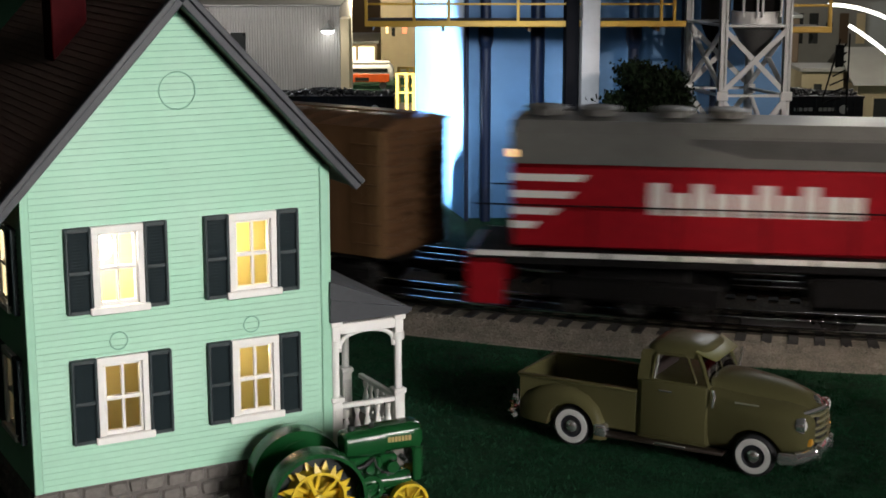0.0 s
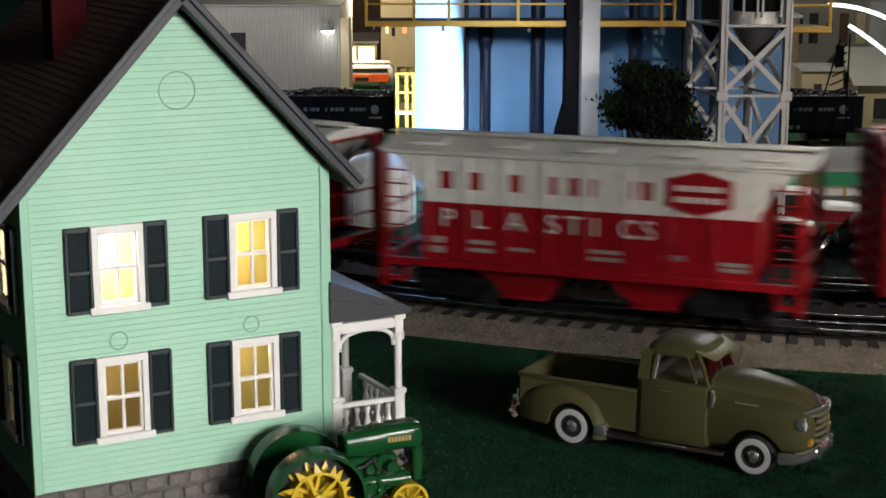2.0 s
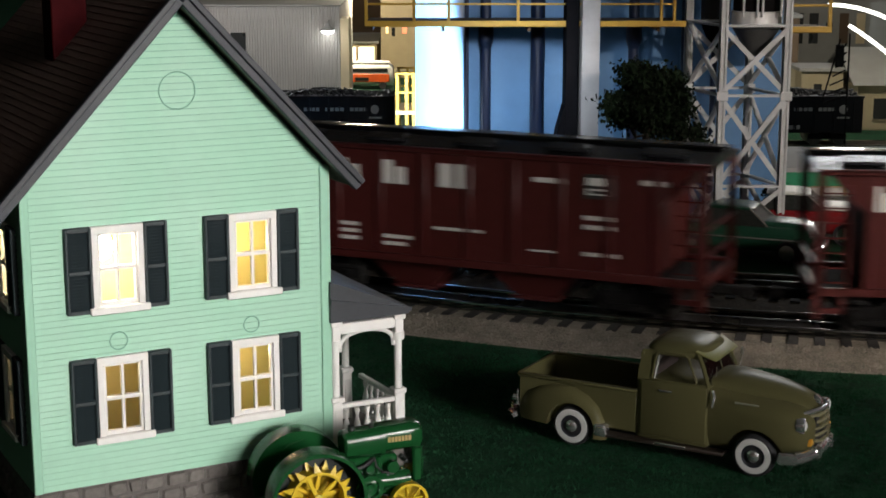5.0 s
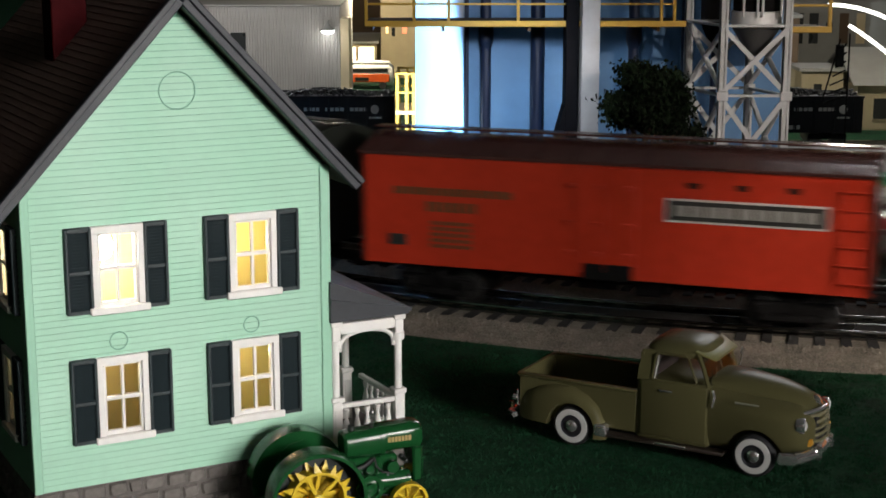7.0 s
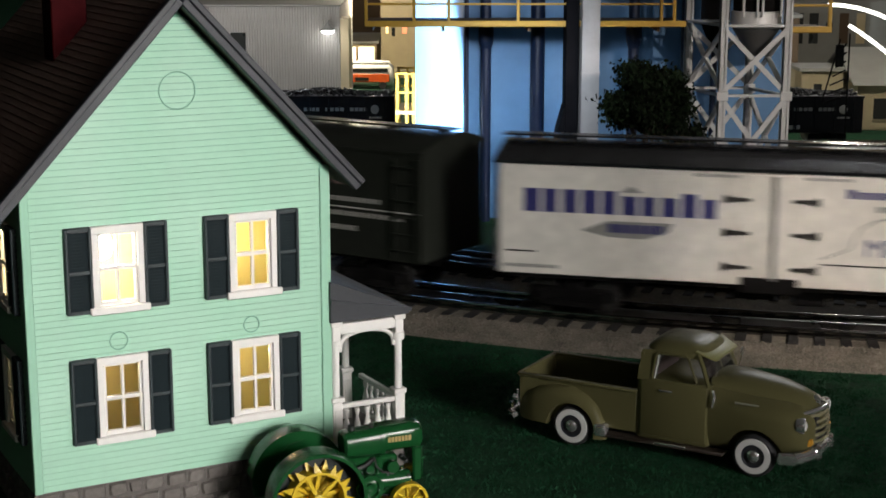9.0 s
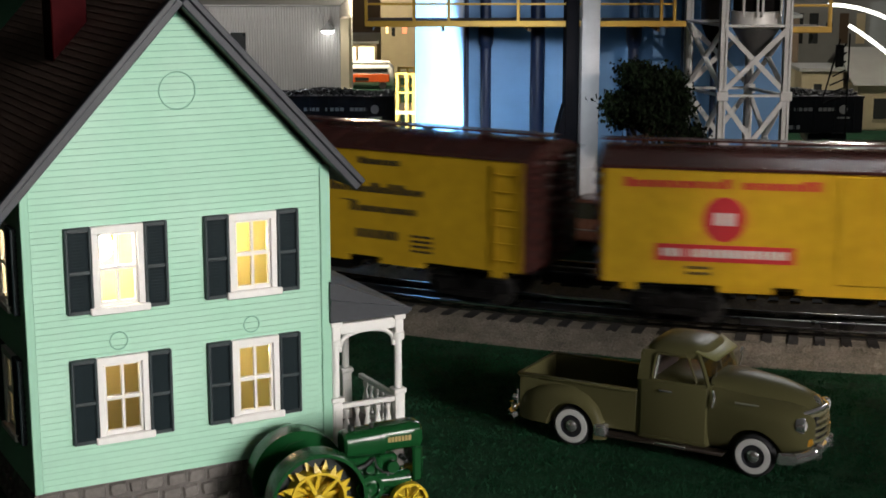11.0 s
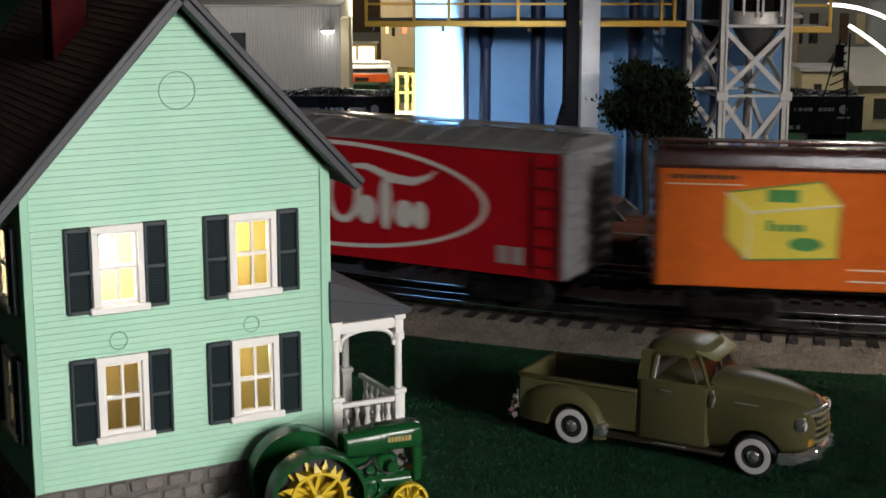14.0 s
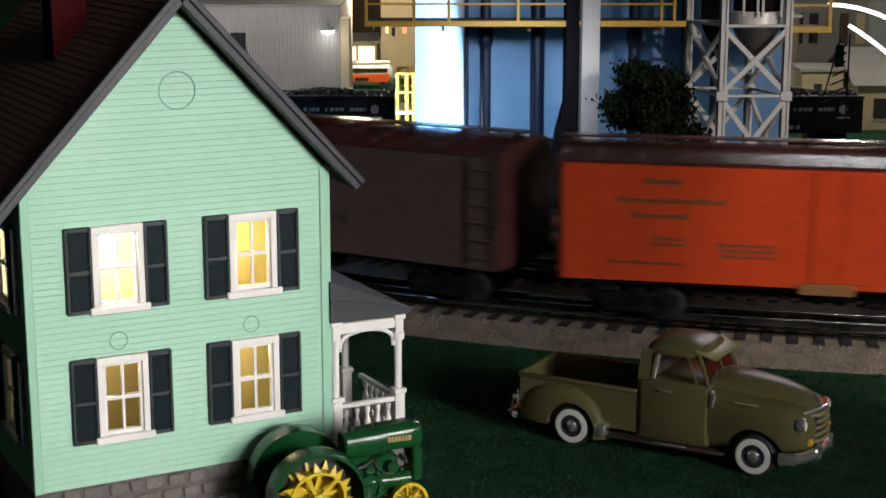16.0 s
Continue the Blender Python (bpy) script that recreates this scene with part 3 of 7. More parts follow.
    part("handrail", Geo().box(U1 - 0.0012, U1 + 0.0012, Y0, Y1, 0.0318, 0.0338, 0.0004).box(U1 - 0.001, U1 + 0.001, Y0, Y1, 0.0172, 0.0186, 0.0003), M_WHITE, porch)
    for k in range(5):
        part("baluster", me_b, M_WHITE, porch, m=pose(U0 + (U1 - U0) * (k + 1) / 6, Y0, 0.0188))
    for k in range(6):
        part("baluster", me_b, M_WHITE, porch, m=pose(U1, Y0 + (Y1 - Y0) * (k + 1) / 7, 0.0188))
    pr = Geo().prism([(WF, 0.0682), (0.1507, 0.0682), (0.1510, 0.0709), (WF, 0.0847)], -0.003, 0.075)
    pr = part("porch_roof", pr, M_FASCIA, porch, "dark grey porch roof")
    part("moulding", Geo().prism([(WF, 0.0760), (0.1512, 0.0694), (0.1516, 0.0709), (WF, 0.0776)], -0.0042, -0.0031), M_FASCIA, pr)
    return home


farmhouse()

# ---------- the olive pickup and the green tractor ----------
M_OLIVE = material("olive_green_enamel", (0.090, 0.083, 0.037), 0.3, 0, 0.14, 90, 0.03, 900, spec=0.08)
M_OLIVE_DK = material("dark_olive_bed", (0.026, 0.017, 0.011), 0.6, 0, 0.2, 250, 0.2)
M_CHROME = material("bright_chrome", (0.92, 0.91, 0.90), 0.13, 0.9, 0.04, 300)
M_TYRE = material("black_rubber_tyre", (0.014, 0.014, 0.016), 0.7, 0, 0.2, 600, 0.2)
M_WWALL = material("off_white_tyre_wall", (0.62, 0.61, 0.60), 0.6, 0, 0.06, 400)
M_NAVY = material("dark_navy_wheel_disc", (0.012, 0.013, 0.022), 0.4, 0, 0.1, 400)
M_INSIDE = material("dark_brown_cab_lining", (0.05, 0.036, 0.033), 0.7, 0, 0.2, 300)
M_OLIVE_L = material("olive_grille_enamel", (0.34, 0.32, 0.20), 0.22, 0.4, 0.08, 120)
M_LENS = material("silvered_headlight_lens", (0.85, 0.85, 0.83), 0.1, 0.2, 0.04, 300)
M_AMBER = material("amber_lamp", (0.6, 0.3, 0.03), 0.3, 0, 0.1, 300)


def oval(x, hw, z0, z1, n=3.0, k=28):
    ring, zm, hh = [], (z0 + z1) / 2, (z1 - z0) / 2
    for i in range(k):
        a = 2 * math.pi * i / k
        c, s = math.cos(a), math.sin(a)
        ring.append((x, hw * math.copysign(abs(c) ** (2 / n), c), zm + hh * math.copysign(abs(s) ** (2 / n), s)))
    return ring


def cut(geo, mat, cutters, name):
    """The mesh of geo with the cutters taken away."""
    a = new(name, geo.mesh(name, mat))
    made = []
    for c in cutters:
        o = new("cutter", c.mesh("cutter", mat))
        made.append(o)
        md = a.modifiers.new("cut", "BOOLEAN")
        md.object, md.operation, md.solver = o, "DIFFERENCE", "EXACT"
    me = bpy.data.meshes.new_from_object(a.evaluated_get(bpy.context.evaluated_depsgraph_get()))
    for o in made + [a]:
        bpy.data.objects.remove(o)
    me.materials.clear()
    me.materials.append(mat)
    me.polygons.foreach_set("use_smooth", [True] * len(me.polygons))
    me.set_sharp_from_angle(angle=radians(45))
    return me


def road_wheel(parent, x, y, side, r=9.0, w=5.2, wall=M_WWALL):
    m = Matrix.Translation((x, y, r)) @ Matrix.Rotation(radians(90 * side), 4, "X")
    wh = part("wheel", Geo().lathe([(r * 0.5, -w / 2), (r * 0.86, -w / 2), (r * 0.97, -w * 0.36), (r, -w * 0.1), (r, w * 0.1), (r * 0.97, w * 0.36), (r * 0.9, w * 0.47), (r * 0.5, w * 0.47)], 32), M_TYRE, parent, m=m)
    part("white_wall", Geo().lathe([(r * 0.53, w * 0.40), (r * 0.55, w * 0.52), (r * 0.80, w * 0.52), (r * 0.84, w * 0.46)], 32), wall, wh, "off-white tyre wall")
    part("wheel_disc", Geo().lathe([(r * 0.02, w * 0.2), (r * 0.53, w * 0.3), (r * 0.54, w * 0.52), (r * 0.50, w * 0.53), (r * 0.40, w * 0.40), (r * 0.02, w * 0.40)], 28), M_NAVY, wh)
    part("hub_cap", Geo().lathe([(r * 0.30, w * 0.38), (r * 0.29, w * 0.52), (r * 0.2, w * 0.66), (r * 0.02, w * 0.72)], 24), M_CHROME, wh, "domed chrome hub cap")


def pickup():
    ob = thing("pickup_truck", pose(0.0655, 0.6688, 0, 0, 0, -29.0), "olive-green vintage toy pickup truck with whitewall tyres", "truck")
    ob.scale = (0.001, 0.001, 0.001)
    WB = 80.7
    arch = [Geo().cyl((WB, -40, 8.5), (WB, -13, 8.5), 11.6, 36), Geo().cyl((WB, 13, 8.5), (WB, 40, 8.5), 11.6, 36)]
    f = Geo().loft([oval(58, 18.6, 7, 35.5, 4.5), oval(63, 19.0, 6.5, 35.2, 4), oval(70, 19.9, 6.5, 33.8, 3.6), oval(78, 20.9, 7, 32.6, 3.4), oval(86, 21.2, 7.5, 31.8, 3.3), oval(92, 20.8, 8.5, 31.0, 3.2), oval(97, 19.4, 9.5, 29.6, 3.0), oval(100.5, 16.8, 11, 27.6, 2.8), oval(102.5, 12, 13, 24.5, 2.4)])
    part("front_body", cut(f, M_OLIVE, arch, "front_body"), M_OLIVE, ob, "rounded olive front wings")
    part("hood", Geo().loft([oval(58.5, 16.5, 22, 37.2, 3.0), oval(66, 14.5, 22, 38.4, 2.6), oval(76, 13.0, 22, 37.6, 2.4), oval(86, 11.8, 21, 36.2, 2.3), oval(94, 10.4, 19, 34.0, 2.2), oval(99, 8.6, 18, 31.6, 2.2), oval(102, 6.0, 18, 28.6, 2.0), oval(103.4, 3, 19, 25.5, 2)]), M_OLIVE, ob, "rounded olive hood")
    part("cab", Geo().box(28.5, 60.5, -19.2, 19.2, 8.0, 34.6), M_OLIVE, ob, bevel=1.6, seg=3)
    # doors
    for s in (-1, 1):
        d = part("door", Geo().box(30.6, 59.6, s * 18.6, s * 19.75, 10.2, 34.2), M_OLIVE, ob, bevel=0.5, seg=2)
        part("door_handle", Geo().box(39, 45, s * 20.3, s * 20.9, 30.1, 31.0, 0.3).cyl((39.6, s * 19.6, 30.6), (39.6, s * 20.6, 30.6), 0.5, 8), M_CHROME, d, "small chrome handle")
        part("window_frame", Geo().tube([(35.0, s * 18.6, 34.4), (36.2, s * 17.2, 44.6), (37.4, s * 16.8, 45.6), (48.6, s * 16.6, 45.8), (50.2, s * 16.8, 45.0), (54.6, s * 18.2, 35.4), (53.6, s * 18.6, 34.4), (35.0, s * 18.6, 34.4)], 0.55, 6), M_OLIVE, d)
        part("vent_bar", Geo().tube([(36.6, s * 18.5, 34.6), (37.8, s * 17.3, 44.8)], 0.45, 6), M_CHROME, d, "bright vent window bar")
        g = Geo().add([(35.2, s * 18.0, 34.4), (54.4, s * 18.0, 34.6), (49.8, s * 16.4, 45.4), (36.4, s * 16.4, 45.4), (35.2, s * 17.8, 34.4), (54.4, s * 17.8, 34.6), (49.8, s * 16.2, 45.4), (36.4, s * 16.2, 45.4)], [(0, 1, 2, 3), (7, 6, 5, 4)])
        p = part("pane", g, M_GLASS, d)
        p.visible_shadow = False
        part("pillar", Geo().tube([(59.8, s * 17.6, 33.6), (56.6, s * 16.4, 42.0), (54.2, s * 15.4, 46.4)], 1.0, 8), M_OLIVE, ob)
        part("pillar", Geo().loft([[(x0, s * y0, z), (x1, s * y0, z), (x1, s * (y0 - 2.2), z), (x0, s * (y0 - 2.2), z)] for z, x0, x1, y0 in ((33.5, 28.8, 34.2, 18.9), (40, 29.2, 34.8, 17.8), (46.4, 30.4, 36.4, 16.2))]), M_OLIVE, ob)
    part("roof", Geo().loft([[(29.8 + (x + 1) * a, hw * y, z) for x, y in [(math.copysign(abs(math.cos(t * math.pi / 14)) ** 0.5, math.cos(t * math.pi / 14)), math.copysign(abs(math.sin(t * math.pi / 14)) ** 0.5, math.sin(t * math.pi / 14))) for t in range(28)]] for z, hw, a in ((44.8, 16.6, 13.3),)] +
         [[(x0 + (x + 1) * (x1 - x0) / 2, hw * y, z) for x, y in [(math.copysign(abs(math.cos(t * math.pi / 14)) ** 0.5, math.cos(t * math.pi / 14)), math.copysign(abs(math.sin(t * math.pi / 14)) ** 0.5, math.sin(t * math.pi / 14))) for t in range(28)]] for z, hw, x0, x1 in ((46.4, 16.6, 29.6, 57.0), (47.8, 15.8, 30.4, 56.4), (49.2, 13.6, 32.4, 54.4), (50.1, 9.6, 35.6, 50.8), (50.4, 4.0, 40.0, 46.0))]), M_OLIVE, ob, "domed olive cab roof")
    part("visor", Geo().add([(53.0, -16.2, 48.2), (53.0, 16.2, 48.2), (61.2, 13.6, 44.6), (61.2, -13.6, 44.6), (53.0, -16.2, 47.4), (53.0, 16.2, 47.4), (61.2, 13.6, 44.0), (61.2, -13.6, 44.0)], [(0, 1, 2, 3), (7, 6, 5, 4), (0, 3, 7, 4), (3, 2, 6, 7), (1, 5, 6, 2), (0, 4, 5, 1)]), material("pale_olive_sun_visor", (0.15, 0.145, 0.04), 0.35, 0, 0.08, 120), ob, "pale olive sun visor", bevel=0.3)
    wsh = part("windscreen", Geo().add([(60.4, -16.6, 34.6), (60.4, 16.6, 34.6), (55.4, 14.6, 46.2), (55.4, -14.6, 46.2), (60.1, -16.6, 34.6), (60.1, 16.6, 34.6), (55.1, 14.6, 46.2), (55.1, -14.6, 46.2)], [(0, 1, 2, 3), (7, 6, 5, 4)]), M_GLASS, ob)
    wsh.visible_shadow = False
    part("windscreen_frame", Geo().tube([(60.6, -17.0, 34.4), (60.9, 0, 34.8), (60.6, 17.0, 34.4)], 0.4, 6).tube([(60.7, 0, 34.6), (56.4, 0, 46.0)], 0.25, 6), M_OLIVE, ob, "thin olive screen frame")
    part("wiper", Geo().tube([(61.2, -4, 35.2), (60.0, -9.0, 38.4)], 0.25, 6).tube([(60.4, -11.0, 37.0), (59.2, -6.6, 39.8)], 0.22, 6), M_CHROME, ob)
    part("back_panel", Geo().box(28.8, 30.0, -17, 17, 33.8, 36.6).box(29.4, 30.8, -17, -11, 36, 45).box(29.4, 30.8, 11, 17, 36, 45).box(29.8, 31.0, -16.6, 16.6, 43.4, 46.2), M_OLIVE, ob)
    part("seat", Geo().box(31, 46, -15, 15, 18, 31).box(31, 35, -15, 15, 28, 39), M_INSIDE, ob, "dark brown bench seat", bevel=1.5)
    part("cab_floor", Geo().box(30, 59, -17.5, 17.5, 9, 11), M_INSIDE, ob)
    ring = [(52.6 - 2.0 * math.sin(k * math.pi / 10), 8 + 4.6 * math.cos(k * math.pi / 10), 34.4 + 3.6 * math.sin(k * math.pi / 10)) for k in range(21)]
    part("steering_wheel", Geo().tube(ring, 0.4, 6), M_TYRE, ob)
    # load bed
    part("bed_floor", Geo().box(-25.8, 28.2, -18.2, 18.2, 11, 12.6), M_OLIVE_DK, ob, "brown load bed floor")
    for s in (-1, 1):
        b = part("bed_side", Geo().box(-26.2, 28.6, s * 17.4, s * 18.8, 10, 28.6, 0.4).box(-26.6, 29.0, s * 17.0, s * 20.2, 27.6, 28.8, 0.4), M_OLIVE, ob)
        fen = Geo().loft([[(x, s * (17.6 + w * c), z) for c, z in [(0, 5), (0.86, 5), (1, 9), (1, zt * 0.62), (0.93, zt * 0.8), (0.75, zt * 0.93), (0.4, zt), (0, zt)]] for x, w, zt in ((-25.6, 1.2, 17.5), (-22, 3.4, 21), (-16, 5.0, 24.2), (-8, 5.7, 26.2), (0, 5.8, 25.8), (7, 5.6, 22.8), (11.5, 5.2, 18.6), (14.4, 4.2, 12.5), (15.4, 2.8, 8))])
        part("rear_wing", cut(fen, M_OLIVE, [Geo().cyl((0, s * 10, 8.6), (0, s * 40, 8.6), 11.0, 36), Geo().box(-30, 2, s * 5, s * 40, -10, 8.8)], "rear_wing"), M_OLIVE, ob, "rounded olive rear wing")
        part("wing_guard", Geo().box(10.6, 16.4, s * 17.8, s * 23.2, 6.6, 12.4), M_CHROME, ob, "bright metal stone guard", bevel=1.4, seg=3)
        part("running_board", Geo().box(14, 68, s * 15.5, s * 21.6, 6.6, 8.0, 0.4), M_OLIVE_DK, ob)
        part("step_strip", Geo().box(38, 52, s * 20.8, s * 21.9, 7.3, 8.3, 0.3), M_CHROME, ob)
        road_wheel(ob, 0.0, s * 18.9, -s)
        road_wheel(ob, WB, s * 18.9, -s)
        hm = Matrix.Translation((99.3, s * 16.4, 23.4)) @ Matrix.Rotation(radians(90), 4, "Y") @ Matrix.Rotation(0.2 * s, 4, "X")
        hl = part("headlight", Geo().lathe([(2.9, -2.6), (3.3, -1.2), (3.4, 0.0), (3.2, 0.8), (2.6, 1.0), (2.5, 0.3)], 24, hm), M_CHROME, ob, "round chrome headlight")
        part("lens", Geo().lathe([(2.45, 0.4), (1.6, 1.5), (0.05, 1.9)], 20, hm), M_LENS, hl)
        part("side_lamp", Geo().box(100.6, 102.4, s * 10.5, s * 14.6, 14.4, 17.4), M_AMBER, ob, "small amber lamp", bevel=0.5)
        part("hood_trim", Geo().tube([(62.2, s * 19.0, 33.4), (63.0, s * 19.9, 30.5), (62.4, s * 20.2, 26.5)], 0.6, 8), M_CHROME, ob)
    part("name_bar", Geo().box(72, 82, -20.8, -20.3, 30.0, 30.6), M_LET_S, ob)
    part("tailgate", Geo().box(-26.8, -25.4, -17.2, 17.2, 10.5, 28.4, 0.4).box(-27.4, -25.2, -18.8, 18.8, 27.4, 28.8, 0.4), M_OLIVE, ob)
    part("bed_front", Geo().box(27.0, 28.4, -17.4, 17.4, 10.5, 28.6, 0.4), M_OLIVE, ob)
    part("rear_bumper", Geo().tube([(-27.5, -20.5, 9.8), (-31.0, -17.5, 9.8), (-32.0, 0, 9.8), (-31.0, 17.5, 9.8), (-27.5, 20.5, 9.8)], 1.4, 10).tube([(-32.4, -12, 7.5), (-33.0, -12, 12.6)], 0.9, 8), M_CHROME, ob, "curved chrome rear bumper")
    part("tail_lamp", Geo().cyl((-26.5, -19.8, 17.6), (-28.4, -19.8, 17.6), 1.3, 12).cyl((-26.6, -19.6, 14), (-26.6, -19.6, 21), 0.5, 8), M_CHROME, ob)
    fb = part("front_bumper", Geo().loft([[(x + c, y, z) for c, z in ((-0.2, 8.0), (0.9, 8.4), (1.7, 9.4), (2.0, 10.5), (1.7, 11.6), (0.9, 12.6), (-0.2, 13.0), (-0.6, 10.5))] for x, y in ((92.0, -23.2), (97.5, -21.8), (101.6, -14), (103.0, 0), (101.6, 14), (97.5, 21.8), (92.0, 23.2))]), M_CHROME, ob, "curved chrome front bumper")
    for s in (-1, 1):
        part("overrider", Geo().loft([oval(103.4, 1.2, 7.4, 14.4, 2.5, 12), oval(105.2, 0.9, 8.0, 13.8, 2.5, 12)]), M_CHROME, fb, m=pose(0, s * 8.5, 0))
    for k in range(5):
        z = 15.4 + 2.6 * k
        w = 12.6 - 0.25 * k * k * 0.5
        part("grille_bar", Geo().tube([(100.0, -w, z), (103.4 + 0.2 * (2 - k), -w * 0.55, z), (104.3 + 0.2 * (2 - k), 0, z), (103.4 + 0.2 * (2 - k), w * 0.55, z), (100.0, w, z)], 0.75, 8), M_OLIVE_L, ob)
    part("grille_back", Geo().box(99.5, 102.6, -9, 9, 12.5, 25.5), M_TYRE, ob)
    part("grille_crest", Geo().tube([(96.6, -13.6, 26.6), (100.4, -9.4, 27.4), (103.2, -4.0, 28.0), (104.0, 0, 28.2), (103.2, 4.0, 28.0), (100.4, 9.4, 27.4), (96.6, 13.6, 26.6)], 1.0, 10), M_CHROME, ob, "chrome crest bar over the grille")
    part("hood_badge", Geo().lathe([(2.6, 0), (2.4, 0.9), (0.05, 1.4)], 16, Matrix.Translation((100.4, 0, 30.0)) @ Matrix.Rotation(radians(48), 4, "Y")), M_CHROME, ob, "chrome hood badge")
    part("mirror", Geo().tube([(60.5, 18.6, 34.5), (61.0, 20.5, 39.5)], 0.4, 6).lathe([(1.9, -0.4), (1.9, 0.3), (0.05, 0.6)], 14, Matrix.Translation((61.0, 20.6, 40.6)) @ Matrix.Rotation(radians(-90), 4, "Y")), M_CHROME, ob, "round chrome mirror")
    part("chassis", Geo().box(-24, 98, -9, 9, 5.5, 11), M_TYRE, ob)
    return ob


M_LET_S = material("silver_script_ink", (0.35, 0.34, 0.28), 0.4, 0.4)
pickup()

M_TGREEN = material("tractor_green_enamel", (0.008, 0.066, 0.018), 0.15, 0, 0.3, 110, 0.06, 900, spec=0.4, stain=0.08)
M_TYELLOW = material("tractor_yellow_enamel", (0.66, 0.46, 0.015), 0.38, 0, 0.08, 200, 0.05)
M_TDARK = material("greasy_dark_iron", (0.02, 0.024, 0.022), 0.5, 0.3, 0.2, 300)


def tractor():
    ob = thing("tractor", pose(-0.0504, 0.5612, 0, 0, 0, 20.9), "green toy farm tractor with yellow lugged steel wheels", "tractor")
    ob.scale = (0.001, 0.001, 0.001)
    AX, AY = 14.2, 10.6

    def spoked(x, y, z, r, w, n, lugs, rim):
        m = Matrix.Translation((x, y, z)) @ Matrix.Rotation(radians(90), 4, "X")
        wh = part("wheel", Geo().lathe([(r - rim, -w / 2), (r, -w / 2), (r, w / 2), (r - rim, w / 2), (r - rim, -w / 2)], 40), M_TYELLOW, ob, "yellow spoked steel wheel", m=m)
        part("hub", Geo().lathe([(0.05, -w * 0.55), (r * 0.2, -w * 0.5), (r * 0.24, 0), (r * 0.2, w * 0.5), (0.05, w * 0.55)], 18), M_TYELLOW, wh)
        sp = Geo().box(r * 0.18, r - rim * 0.6, -0.75 if lugs else -0.4, 0.75 if lugs else 0.4, -0.55, 0.55, 0.2).mesh("spoke", M_TYELLOW)
        for k in range(n):
            part("spoke", sp, M_TYELLOW, wh, m=Matrix.Rotation(2 * math.pi * k / n + 0.1, 4, "Z") @ Matrix.Translation((0, 0, (0.28 if k % 2 else -0.28) * w)))
        if lugs:
            lg = Geo().add([(r - 0.2, -1.5, -0.9), (r - 0.2, 1.5, -0.9), (r - 0.2, 1.5, 0.9), (r - 0.2, -1.5, 0.9), (r + 3.6, 0.9, 0)], [(3, 2, 1, 0), (0, 1, 4), (1, 2, 4), (2, 3, 4), (3, 0, 4)]).mesh("lug", M_TYELLOW)
            for k in range(lugs):
                part("lug", lg, M_TYELLOW, wh, m=Matrix.Rotation(2 * math.pi * (k + (0.5 if k % 2 else 0.15)) / lugs, 4, "Z") @ Matrix.Translation((0, 0, (0.3 if k % 2 else -0.3) * w)))

    for s in (-1, 1):
        out = 6.0 if s > 0 else 0.0
        spoked(0, s * AY + out, AX, 10.7, 7.0, 10, 22, 1.0)
        spoked(36.6, s * 9.2, 7.4, 7.4, 3.2, 8, 0, 1.1)
        # wing over the rear wheel: a curved plate with a rolled lip and an inner side plate
        outer, n = [], 26
        for k in range(n + 1):
            a = radians(-8 + 206 * k / n)
            outer.append((18.4 * math.cos(a), 18.4 * math.sin(a) + AX))
        g = Geo()
        rings = []
        for x, z in outer:
            q = (16.9 / 18.4)
            xi, zi = x * q, (z - AX) * q + AX
            rings.append([(x, s * 6.2, z), (x, s * 15.0, z), (x * 0.985, s * 15.9, (z - AX) * 0.985 + AX), (xi, s * 15.9, zi), (xi, s * 15.2, zi), (x * 0.965, s * 14.4, (z - AX) * 0.965 + AX), (x * 0.965, s * 6.2, (z - AX) * 0.965 + AX)])
        wing = part("wing", g.loft(rings), M_TGREEN, ob, "round green rear wing", m=pose(0, out, 0))
        # near plate in the dark material: shade inside the wing put into its colour
        part("wing_plate", Geo().prism([(x * 0.985, (z - AX) * 0.985 + AX) for x, z in outer] + [(-6, 8), (8, 8)], s * 6.2, s * 7.0), M_TGREEN if s > 0 else M_TDARK, wing)
    part("rear_axle", Geo().cyl((0, -12, AX), (0, 18, AX), 2.2, 14).box(-6, 12, -6, 6, 8.5, 19.5, 1.2), M_TGREEN, ob)
    part("platform", Geo().box(-16, 8, -6, 12, 9.2, 10.4, 0.3), M_TGREEN, ob)
    part("wing_stay", Geo().tube([(-7, 12.6, 24.5), (-4, 12.4, 27.5), (2, 12.4, 29.0)], 0.5, 8).tube([(-10, 12.6, 18), (-7, 12.6, 24.5)], 0.5, 8), M_TGREEN, ob)
    part("seat", Geo().loft([oval(-11, 4.6, 17.5, 18.6, 3), oval(-6, 5.0, 17.0, 18.2, 3)]).box(-10, -7, -0.8, 0.8, 10, 17.3), M_TGREEN, ob, "green pan seat")
    ring = [(4.5, 5.2 * math.cos(k * math.pi / 12), 24 + 5.2 * math.sin(k * math.pi / 12)) for k in range(25)]
    part("steering_wheel", Geo().tube(ring, 0.45, 6).tube([(4.5, 0, 24), (14, 0, 26)], 0.5, 6), M_TDARK, ob)
    part("hood", Geo().loft([oval(13.0, 4.6, 26.2, 34.0, 3.0), oval(13.8, 5.6, 25.2, 34.8, 3.0), oval(20, 5.9, 24.8, 35.4, 3.0), oval(27, 6.0, 24.8, 35.9, 3.0)]), M_TGREEN, ob, "rounded green fuel tank")
    part("tank_strap", Geo().loft([oval(27.0, 6.3, 24.4, 36.2, 3.0), oval(28.6, 6.3, 24.4, 36.3, 3.0)]), M_TGREEN, ob)
